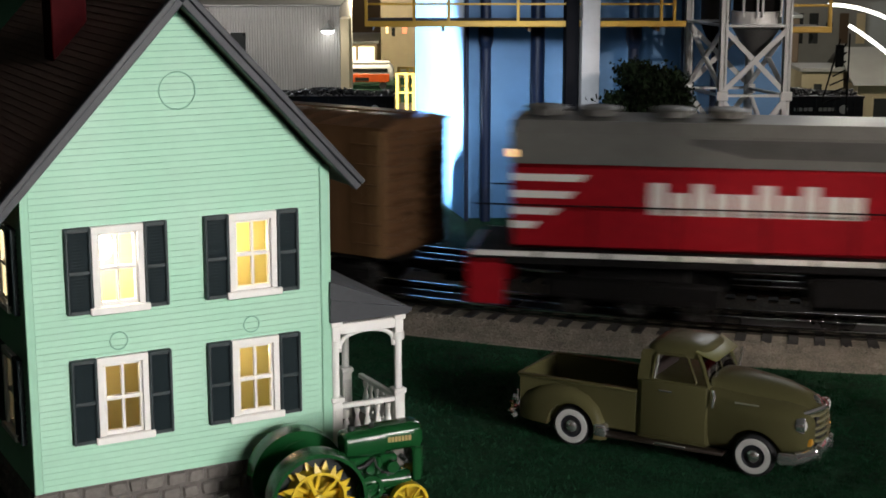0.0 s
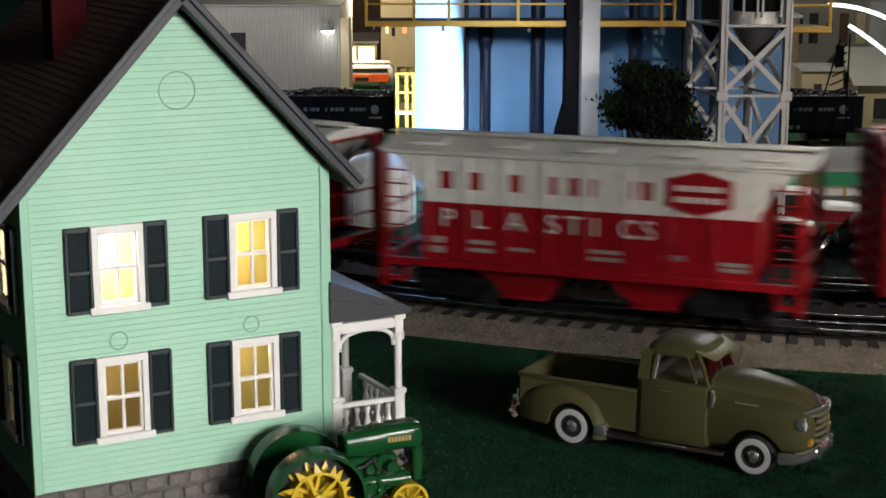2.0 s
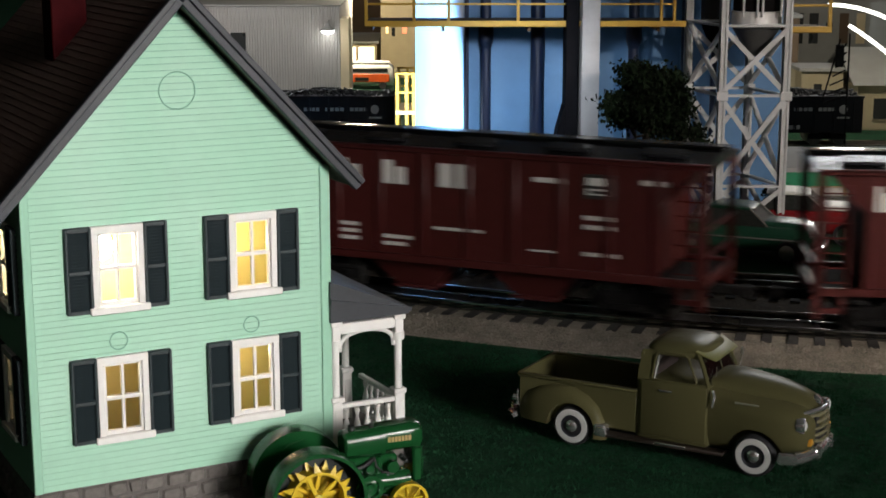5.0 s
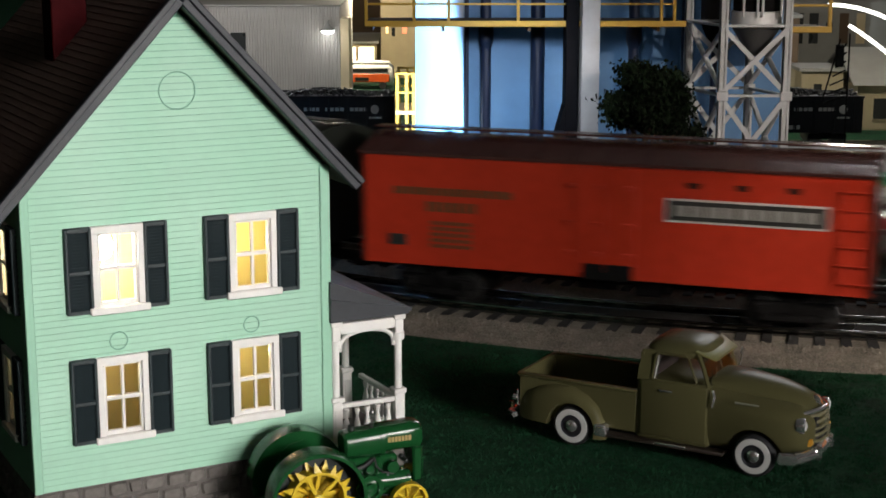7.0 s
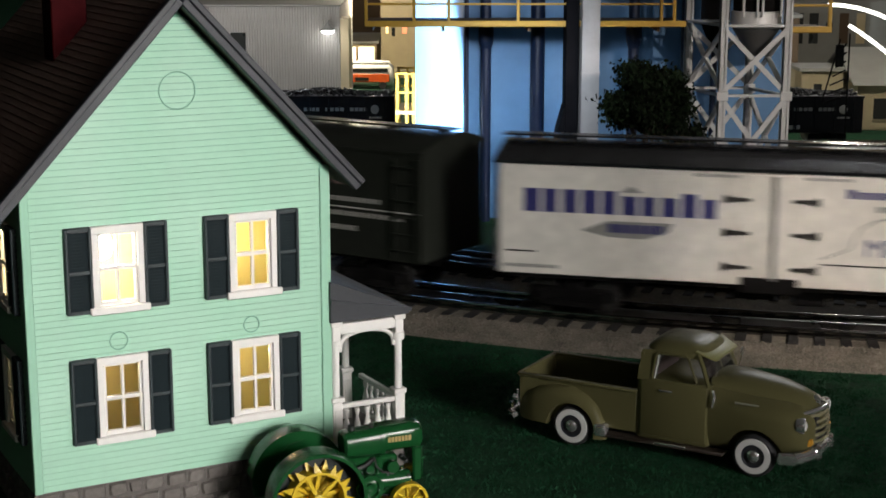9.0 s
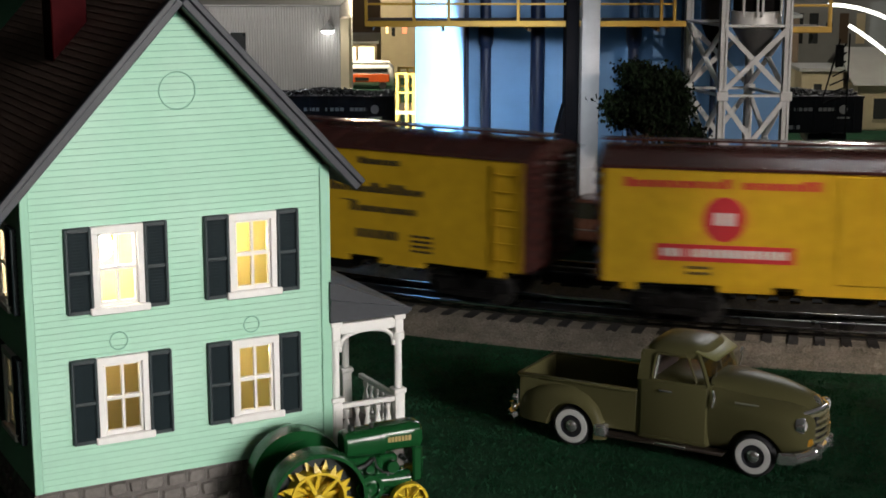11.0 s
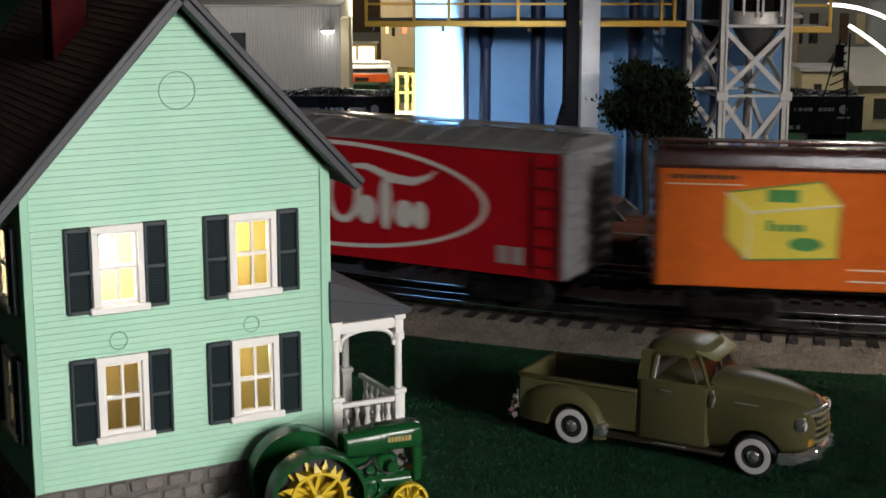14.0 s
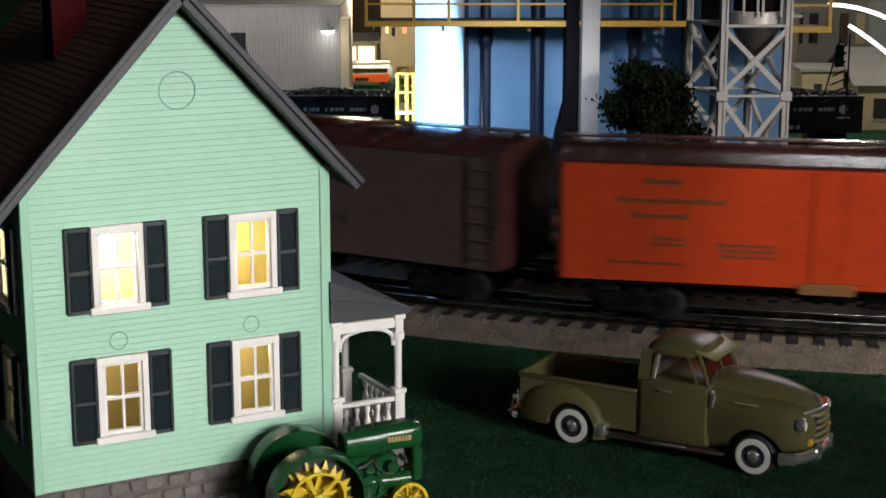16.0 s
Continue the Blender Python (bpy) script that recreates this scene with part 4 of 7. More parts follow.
    part("hood_front", Geo().loft([oval(28.4, 6.0, 25.8, 36.0, 3.2), oval(39.5, 6.1, 26.2, 36.6, 3.2), oval(42.6, 6.0, 25.6, 36.4, 3.4), oval(43.6, 5.2, 26.6, 35.6, 3.2)]), M_TGREEN, ob)
    g = Geo()
    for k in range(7):
        g.box(29.6 + k * 1.35, 30.6 + k * 1.35, -6.25, -5.8, 30.4, 32.4)
    part("lettering", g, material("gold_script_ink", (0.42, 0.30, 0.10), 0.5), ob, "small gold lettering bars")
    part("radiator", Geo().box(39.6, 43.4, -5.9, 5.9, 13.5, 27.0, 0.8).box(43.2, 44.0, -4.6, 4.6, 15, 26, 0.3), M_TGREEN, ob)
    part("engine", Geo().box(10, 34, -4.6, 4.6, 8.5, 25.0, 1.0).cyl((22, -5.2, 15.5), (38, -5.2, 15.5), 3.2, 16).cyl((31, -5.4, 21.2), (31, -8.2, 21.2), 2.3, 14).cyl((26, -4.8, 18), (26, -4.8, 25), 1.3, 10).cyl((22, -4.6, 21), (22, -7.4, 21), 1.6, 10).box(33, 39.8, -3.5, 3.5, 9, 14, 0.6), M_TGREEN, ob, "green cast engine block")
    part("flywheel", Geo().lathe([(0.05, 0), (1.6, 0.3), (1.8, -0.3), (3.4, -0.5), (3.6, 0.9), (5.2, 1.0), (5.4, 0), (5.4, -2.6), (0.05, -2.6)], 28, Matrix.Translation((21.5, -8.6, 14.2)) @ Matrix.Rotation(radians(90), 4, "X")), M_TGREEN, ob, "green belt flywheel")
    for k, (x, z, q) in enumerate(((16, 23.4, 0.9), (19, 18.4, 1.2), (25, 13.2, 1.0), (29, 17.6, 1.1), (34, 19.8, 0.9), (35.6, 23.4, 1.2), (28.4, 12.4, 0.8), (37, 17.2, 0.9))):
        part("fitting", Geo().lathe([(q, 0), (q, 2.4), (q * 0.7, 2.6), (q * 0.6, 4.2 + k % 3), (0.05, 4.4 + k % 3)], 10, Matrix.Translation((x, -3.2, z)) @ Matrix.Rotation(radians(90), 4, "X")), M_TDARK if k % 2 else M_TGREEN, ob)
    part("fuel_line", Geo().tube([(24, -6.0, 25.5), (24.6, -7.0, 22), (27, -7.2, 19.5), (31, -7.4, 18.4), (34, -6.6, 21)], 0.35, 6), M_TDARK, ob)
    part("filler_cap", Geo().cyl((17, 0, 34.6), (17, 0, 36.8), 1.3, 14).cyl((24.5, -1.5, 35.4), (24.5, -1.5, 37.2), 0.9, 12), M_TDARK, ob)
    part("front_axle", Geo().cyl((36.6, -9, 7.4), (36.6, 9, 7.4), 1.2, 10).box(34, 39, -2, 2, 7, 14, 0.5), M_TGREEN, ob)
    part("steering_rod", Geo().tube([(12, -6.6, 12), (35, -6.6, 9)], 0.5, 6), M_TDARK, ob)
    part("exhaust_pipe", Geo().tube([(24, -4.4, 24), (20, -6.5, 22.4), (16, -6.8, 21.6)], 0.9, 8), M_TDARK, ob)
    return ob


tractor()

# ---------- the goods train ----------
def paint(name, c, rough=0.42, **k):
    k.setdefault("spec", 0.22)
    return material(name, c, rough, 0, k.pop("vary", 0.16), k.pop("scale", 160), k.pop("bump", 0.1), 700, **k)


M_DARK = material("black_underframe_plastic", (0.006, 0.0055, 0.0055), 0.85, 0, 0.3, 400, 0.2, spec=0.12)
M_WHEEL = material("worn_steel_wheel", (0.055, 0.052, 0.05), 0.45, 0.8, 0.2, 300)
M_SILVER = material("silver_painted_ends", (0.42, 0.42, 0.42), 0.4, 0.5, 0.15, 300)
M_LET_W = material("white_lettering_ink", (0.62, 0.60, 0.57), 0.6, 0, 0.05, 300)
M_LET_K = material("black_lettering_ink", (0.02, 0.018, 0.016), 0.6, 0, 0.1, 300)
M_LET_BR = material("faded_brown_lettering_ink", (0.11, 0.045, 0.015), 0.6, 0, 0.2, 300)
M_LET_R = material("red_lettering_ink", (0.50, 0.02, 0.03), 0.6, 0, 0.1, 300)
M_LET_B = material("navy_lettering_ink", (0.035, 0.035, 0.16), 0.6, 0, 0.1, 300)
M_LET_G = material("grey_lettering_ink", (0.30, 0.29, 0.27), 0.6, 0, 0.1, 300)
M_LET_Y = material("yellow_emblem_ink", (0.62, 0.50, 0.06), 0.55, 0, 0.1, 300)
M_LET_GR = material("green_emblem_ink", (0.05, 0.22, 0.06), 0.55, 0, 0.1, 300)
M_LET_BL = material("pale_blue_lettering_ink", (0.25, 0.32, 0.42), 0.6, 0, 0.1, 300)
P_BROWN = paint("tan_brown_car_paint", (0.098, 0.050, 0.024))
P_BROWN_L = paint("pale_tan_trim_paint", (0.22, 0.13, 0.06))
P_RED = paint("bright_red_car_paint", (0.25, 0.005, 0.010))
P_SWIFT = paint("crimson_car_paint", (0.25, 0.005, 0.011))
P_SWROOF = paint("crimson_roof_paint", (0.20, 0.005, 0.010), 0.15, spec=0.45, bump=0.35)
P_COLA = paint("scarlet_car_paint", (0.38, 0.006, 0.012))
P_HOPRED = paint("orange_red_hopper_paint", (0.42, 0.030, 0.016))
P_HOPDK = paint("dark_oxide_hopper_paint", (0.060, 0.012, 0.011))
P_YOROOF = paint("yellow_orange_roof_paint", (0.34, 0.12, 0.012), 0.15, spec=0.45, bump=0.35)
P_YORANGE = paint("yellow_orange_car_paint", (0.45, 0.150, 0.012))
P_VERM = paint("vermilion_car_paint", (0.44, 0.032, 0.013))
P_GREEN = paint("black_green_car_paint", (0.019, 0.021, 0.017))
P_MILK = paint("cream_white_car_paint", (0.80, 0.76, 0.70))
P_YEL = paint("chrome_yellow_car_paint", (0.55, 0.33, 0.018))
P_ORG = paint("orange_car_paint", (0.54, 0.11, 0.014))
P_ORG2 = paint("deep_orange_car_paint", (0.48, 0.050, 0.013))
P_GREYB = paint("weathered_grey_brown_paint", (0.075, 0.055, 0.047))
P_OXROOF = paint("dark_oxide_roof_paint", (0.060, 0.022, 0.019), 0.15, spec=0.45, bump=0.35)
P_BKROOF = paint("black_roof_paint", (0.014, 0.014, 0.016), 0.15, spec=0.45, bump=0.3)
P_GREYROOF = paint("galvanised_grey_roof_paint", (0.20, 0.195, 0.185), 0.16, bump=0.3)
P_LOCOGREY = paint("loco_grey_paint", (0.13, 0.126, 0.118), 0.4)
P_HOPWHITE = paint("hopper_white_paint", (0.66, 0.65, 0.61))
HW = 0.033


def bars(x0, x1, z, h, n, mat, parent, seed=0, tall=0.0, skip=0.0, y=-HW):
    """Unreadable writing: a row of n small plain bars."""
    r = random.Random(seed)
    g, w = Geo(), (x1 - x0) / n
    for k in range(n):
        if r.random() < skip:
            continue
        t = h + tall * (1 if k == 0 or r.random() < 0.22 else 0)
        a, b = x0 + w * k + w * 0.10, x0 + w * (k + 1) - w * r.uniform(0.08, 0.2)
        g.box(a, b, y - 0.0003, y + 0.0006, z, z + t)
    if g.v:
        part("lettering", g, mat, parent)


def bogie(parent, x):
    b = part("bogie", Geo().box(-0.024, 0.024, -0.0225, -0.0195, 0.0075, 0.0150, 0.0015).box(-0.024, 0.024, 0.0195, 0.0225, 0.0075, 0.0150, 0.0015)
             .box(-0.005, 0.005, -0.0225, 0.0225, 0.008, 0.018, 0.001).box(-0.018, 0.018, -0.0235, -0.019, 0.0040, 0.0080, 0.001).box(-0.018, 0.018, 0.019, 0.0235, 0.0040, 0.0080, 0.001), M_DARK, parent, "black sprung bogie", m=pose(x, 0, 0))
    for wx in (-0.0165, 0.0165):
        part("wheel", ME_WHEEL, M_WHEEL, b, m=pose(wx, 0, 0.0092))
        for s in (-1, 1):
            part("journal_box", ME_JOURNAL, M_DARK, b, m=pose(wx, s * 0.0232, 0.0098))
    return b


ME_WHEEL = Geo()
for side_ in (-1, 1):
    ME_WHEEL.lathe([(0.0030, 0.0150), (0.0088, 0.0150), (0.0092, 0.0155), (0.0092, 0.0180), (0.0075, 0.0185), (0.0070, 0.0178), (0.0030, 0.0182)], 20, Matrix.Rotation(radians(90 * side_), 4, "X"))
ME_WHEEL.cyl((0, -0.018, 0), (0, 0.018, 0), 0.0018, 8)
ME_WHEEL = ME_WHEEL.mesh("wheel", M_WHEEL)
ME_JOURNAL = Geo().box(-0.0028, 0.0028, -0.0015, 0.0015, -0.0025, 0.0030, 0.0006).mesh("journal_box", M_DARK)
CARS = []      # (thing, offset of its middle, half the distance of its bogies, bogies)


def car(name, front, rear, label, category="goods wagon"):
    L = rear - front
    ob = thing(name, Matrix.Identity(4), label, category, "wagons of the train")
    h = L * 0.5
    part("underframe", Geo().box(-h + 0.004, h - 0.004, -0.009, 0.009, 0.0175, 0.0245, 0.001).box(-h + 0.006, h - 0.006, -HW + 0.003, HW - 0.003, 0.0215, 0.0245), M_DARK, ob)
    bo = [bogie(ob, h - 0.042), bogie(ob, -h + 0.042)]
    for s in (-1, 1):
        g = Geo().box(h - 0.006, h + 0.014, -0.0028, 0.0028, 0.0135, 0.0185, 0.0008).box(h + 0.010, h + 0.019, -0.0045, 0.0045, 0.0125, 0.0190, 0.0012)
        part("coupler", g, M_DARK, ob, m=Matrix.Rotation(0 if s > 0 else math.pi, 4, "Z"))
    CARS.append((ob, (front + rear) / 2, h - 0.042, bo))
    return ob, h


def ladder(parent, x, z0, z1, mat, y=-HW, n=6, w=0.0075):
    g = Geo()
    for s in (-1, 1):
        g.box(x + s * w - 0.0005, x + s * w + 0.0005, y - 0.0016, y - 0.0008, z0, z1)
    for k in range(n):
        z = z0 + (z1 - z0) * (k + 0.5) / n
        g.cyl((x - w - 0.0006, y - 0.0016, z), (x + w + 0.0006, y - 0.0016, z), 0.0005, 6)
    part("ladder", g, mat, parent)


def house_car(name, front, rear, label, side, roofm, endm, sill=0.0225, eave=0.087, peak=0.100, ribs_end=True, door="plug", notches=True, category="boxcar", round_roof=False, doorm=None, panel_ribs=0, trim=None):
    """A closed wagon: side walls, two ends, roof with running board, door, ladders."""
    if front > 2:
        front, rear = front - 0.007, rear + 0.003
    ob, h = car(name, front, rear, label, category)
    body = Geo()
    for s in (-1, 1):
        body.box(-h, h, s * HW, s * (HW - 0.002), sill, eave, 0.0004)
    body.box(-h + 0.001, h - 0.001, -HW + 0.002, HW - 0.002, sill + 0.001, sill + 0.003)
    if notches:
        for x0, x1 in ((-h + 0.012, -h + 0.020), (-h + 0.062, -h + 0.090), (-0.035, 0.035), (h - 0.090, h - 0.062), (h - 0.020, h - 0.012)):
            for s in (-1, 1):
                body.box(x0, x1, s * HW, s * (HW - 0.002), sill - 0.0035, sill + 0.001)
    b = part("body", body, side, ob)
    # ends
    for s in (-1, 1):
        e = Geo().prism([(-HW, sill), (HW, sill), (HW, eave), (HW * 0.5, (eave + peak) / 2 + 0.002), (0, peak - 0.001), (-HW * 0.5, (eave + peak) / 2 + 0.002), (-HW, eave)], s * (h - 0.0022), s * (h + 0.0002), Matrix.Rotation(radians(-90), 4, "Z"))
        eo = part("end", e, endm, ob)
        if ribs_end:
            for k in range(9):
                z = sill + 0.006 + k * (eave - sill - 0.004) / 9
                x = s * (h + 0.0002)
                for ya, yb in ((-0.029, -0.003), (0.003, 0.029)):
                    g = Geo().loft([[(x, yy, z - 0.0022 * q), (x + s * 0.0032 * q, yy, z - 0.0006 * q), (x + s * 0.0032 * q, yy, z + 0.0006 * q), (x, yy, z + 0.0022 * q)] for yy, q in ((ya, 0.15), (ya + 0.004, 1), (yb - 0.004, 1), (yb, 0.15))])
                    part("pressed_rib", g, endm, eo)
    # roof
    R = []
    for k in range(9):
        y = -HW - 0.0012 + (2 * HW + 0.0024) * k / 8
        q = abs(y) / (HW + 0.0012)
        z = peak - (peak - eave) * (q * q if round_roof else (0.25 * q * q + 0.75 * q))
        R.append((y, z))
    low = [(HW + 0.0012, eave - 0.0016), (-HW - 0.0012, eave - 0.0016)]
    ro = part("roof", Geo().loft([[(x, y, z) for y, z in R + low] for x in (-h - 0.0015, h + 0.0015)]), roofm, ob)
    for k in range(1, 14):
        x = -h + 2 * h * k / 14
        if not round_roof:
            for s in (-1, 1):
                part("roof_seam", Geo().loft([[(x - 0.0007, s * 0.003, peak - 0.0005), (x + 0.0007, s * 0.003, peak - 0.0005), (x + 0.0007, s * 0.003, peak + 0.0006), (x - 0.0007, s * 0.003, peak + 0.0006)], [(x - 0.0007, s * HW, eave + 0.0002), (x + 0.0007, s * HW, eave + 0.0002), (x + 0.0007, s * HW, eave + 0.0012), (x - 0.0007, s * HW, eave + 0.0012)]]), roofm, ro)
    rb = Geo()
    for k in (-1, 0, 1):
        rb.box(-h - 0.002, h + 0.002, k * 0.0034 - 0.0015, k * 0.0034 + 0.0015, peak + 0.0018, peak + 0.0028)
    for k in range(9):
        x = -h + 0.006 + (2 * h - 0.012) * k / 8
        rb.box(x - 0.001, x + 0.001, -0.004, 0.004, peak - 0.0005, peak + 0.0019)
    part("running_board", rb, roofm, ro)
    # doors
    dm = doorm or side
    for s in (-1, 1):
        y0, y1 = s * HW, s * (HW + 0.0009)
        if door == "plug":
            g = Geo().box(-0.0165, 0.0165, y0, y1, sill + 0.003, eave - 0.003, 0.0003).box(-0.0006, 0.0006, y0, s * (HW + 0.0014), sill + 0.004, eave - 0.004)
            part("door", g, dm, ob)
        elif door == "slide":
            d = part("door", Geo().box(-0.022, 0.022, y0, y1, sill + 0.002, eave - 0.004, 0.0003), dm, ob)
            for k in range(15):
                z = sill + 0.004 + k * (eave - sill - 0.009) / 15
                part("slat", Geo().box(-0.020, 0.020, y0, s * (HW + 0.0018), z, z + 0.0020, 0.0005), dm, d)
            for z in (sill + 0.0005, eave - 0.0045):
                part("door_track", Geo().box(-0.024, 0.046, y0, s * (HW + 0.0016), z, z + 0.0015), dm, d)
    for k in range(panel_ribs):
        x = -h + 2 * h * (k + 0.5) / panel_ribs
        if abs(x) > 0.025:
            part("side_rivet_strip", Geo().box(x - 0.0004, x + 0.0004, -HW - 0.0005, -HW, sill + 0.001, eave - 0.001), side, ob)
    ladder(ob, h - 0.010, sill + 0.002, eave - 0.004, trim or side)
    # brake gear below
    part("brake_cylinder", Geo().cyl((-0.020, -0.012, 0.0165), (0.004, -0.012, 0.0165), 0.0048, 12).box(0.012, 0.030, -0.020, -0.008, 0.011, 0.0215, 0.001), M_DARK, ob)
    return ob, h, sill, eave


def covered_hopper(name, front, rear, label, lower, upper, roofm, split):
    """A ribbed covered hopper wagon with open ends, roof hatches and chutes."""
    ob, h = car(name, front, rear, label, "hopper wagon")
    sill, eave, peak = 0.026, 0.0855, 0.0907
    e0, e1 = h - 0.009, h - 0.027            # ends of the body at the roof and low down
    zb = 0.062

    def wall(z0, z1, mat):
        def end(z):
            return e0 if z > eave - 0.004 else (e1 + (e0 - e1) * max(0, (z - zb) / (eave - 0.004 - zb)))
        g = Geo()
        zs = sorted({z0, z1} | {z for z in (zb, eave - 0.004) if z0 < z < z1})
        pts = [(end(z), z) for z in zs] + [(-end(z), z) for z in reversed(zs)]
        g.prism(pts, -HW + 0.0018, HW - 0.0018)
        return part("body", g, mat, ob)

    if upper is lower:
        wall(sill, eave, lower)
    else:
        wall(sill, split, lower)
        wall(split, eave, upper)
    for k in range(9):
        x = -e1 + 2 * e1 * k / 8
        for s in (-1, 1):
            for z0, z1, mt in (((sill, split, lower), (split, eave, upper)) if upper is not lower else ((sill, eave, lower),)):
                part("side_rib", Geo().box(x - 0.0024, x + 0.0024, s * (HW - 0.004), s * (HW - 0.0006), z0, z1, 0.0007), mt, ob)
    fr, chord = Geo(), Geo()
    for s in (-1, 1):
        fr.box(-h, h, s * HW, s * (HW - 0.003), sill - 0.004, sill + 0.0005, 0.0005)
        chord.box(-h, h, s * HW, s * (HW - 0.003), eave - 0.0012, eave + 0.0018, 0.0005)
        for e in (-1, 1):
            fr.box(e * h, e * (h - 0.0045), s * HW, s * (HW - 0.003), sill - 0.016, eave, 0.0005)
            fr.box(e * (h - 0.016), e * (h - 0.0135), s * HW, s * (HW - 0.003), sill - 0.012, sill, 0.0005)
            fr.box(e * h, e * (h - 0.016), s * HW, s * (HW - 0.002), sill - 0.013, sill - 0.010, 0.0004)
    for e in (-1, 1):
        fr.box(e * h, e * (h - 0.003), -HW, HW, sill - 0.004, sill + 0.0005, 0.0005)
        fr.box(e * h, e * (h - 0.003), -HW, HW, eave - 0.002, eave + 0.001, 0.0005)
        fr.box(e * h, e * (h - 0.0015), -HW, HW, 0.052, 0.0532).box(e * h, e * (h - 0.0015), -HW, HW, 0.038, 0.0392)
    part("side_frame", fr, lower, ob)
    part("top_chord", chord, upper, ob)
    part("end_platform", Geo().box(-h + 0.002, h - 0.002, -HW + 0.003, HW - 0.003, sill - 0.0035, sill - 0.002), M_DARK, ob)
    for s in (-1, 1):
        ladder(ob, s * (h - 0.0105), sill, eave - 0.006, lower, n=7, w=0.0060)
    ro = part("roof", Geo().loft([[(x, -HW - 0.001, eave + 0.001), (x, -HW * 0.72, peak - 0.003), (x, -0.012, peak), (x, 0.012, peak), (x, HW * 0.72, peak - 0.003), (x, HW + 0.001, eave + 0.001), (x, HW - 0.003, eave), (x, -HW + 0.003, eave)] for x in (-h - 0.001, h + 0.001)]), roofm, ob)
    for k in range(5):
        for s in (-1, 1):
            x = -h * 0.8 + 1.6 * h * k / 4
            part("roof_hatch", Geo().box(x - 0.0115, x + 0.0115, -0.006, 0.006, 0, 0.0022, 0.0008), roofm, ro, m=Matrix.Translation((0, s * 0.019, peak - 0.0016)) @ Matrix.Rotation(-s * 0.18, 4, "X"))
    part("running_board", Geo().box(-h - 0.003, h + 0.003, -0.0052, 0.0052, peak + 0.0015, peak + 0.0026, 0.0003).box(-h, h, -0.001, 0.001, peak - 0.0005, peak + 0.0016), roofm, ro)
    for x in (-0.036, 0.036):
        part("discharge_chute", Geo().loft([[(x - 0.030, -0.028, sill), (x + 0.030, -0.028, sill), (x + 0.030, 0.028, sill), (x - 0.030, 0.028, sill)], [(x - 0.011, -0.020, 0.0065), (x + 0.011, -0.020, 0.0065), (x + 0.011, 0.020, 0.0065), (x - 0.011, 0.020, 0.0065)]]).box(x - 0.013, x + 0.013, -0.0225, 0.0225, 0.005, 0.0072, 0.0004), lower, ob)
    return ob, h, sill, eave


def plaque(parent, x0, x1, z0, z1, edge, field, seed, y=-HW):
    """A framed square emblem with unreadable bars."""
    p = part("emblem", Geo().box(x0, x1, y - 0.0003, y + 0.0005, z0, z1), edge, parent)
    w, hh = x1 - x0, z1 - z0
    part("emblem_field", Geo().box(x0 + w * 0.1, x1 - w * 0.1, y - 0.0005, y, z0 + hh * 0.16, z1 - hh * 0.14), field, p)
    part("emblem_bar", Geo().box(x0 + w * 0.1, x1 - w * 0.1, y - 0.0006, y, z0 + hh * 0.42, z0 + hh * 0.55).box(x0 + w * 0.2, x1 - w * 0.25, y - 0.0006, y, z0 + hh * 0.22, z0 + hh * 0.34), M_LET_K, p)


def disc(parent, x, z, rx, rz, mat, y=-HW, name="emblem", proud=0.0003):
    n = 28
    g = Geo().prism([(x + rx * math.cos(2 * math.pi * k / n), z + rz * math.sin(2 * math.pi * k / n)) for k in range(n)], y - proud, y + 0.0004)
    return part(name, g, mat, parent)


def slab(parent, pts, mat, y=-HW, name="emblem", proud=0.0003):
    return part(name, Geo().prism(pts, y - proud, y + 0.0004), mat, parent)


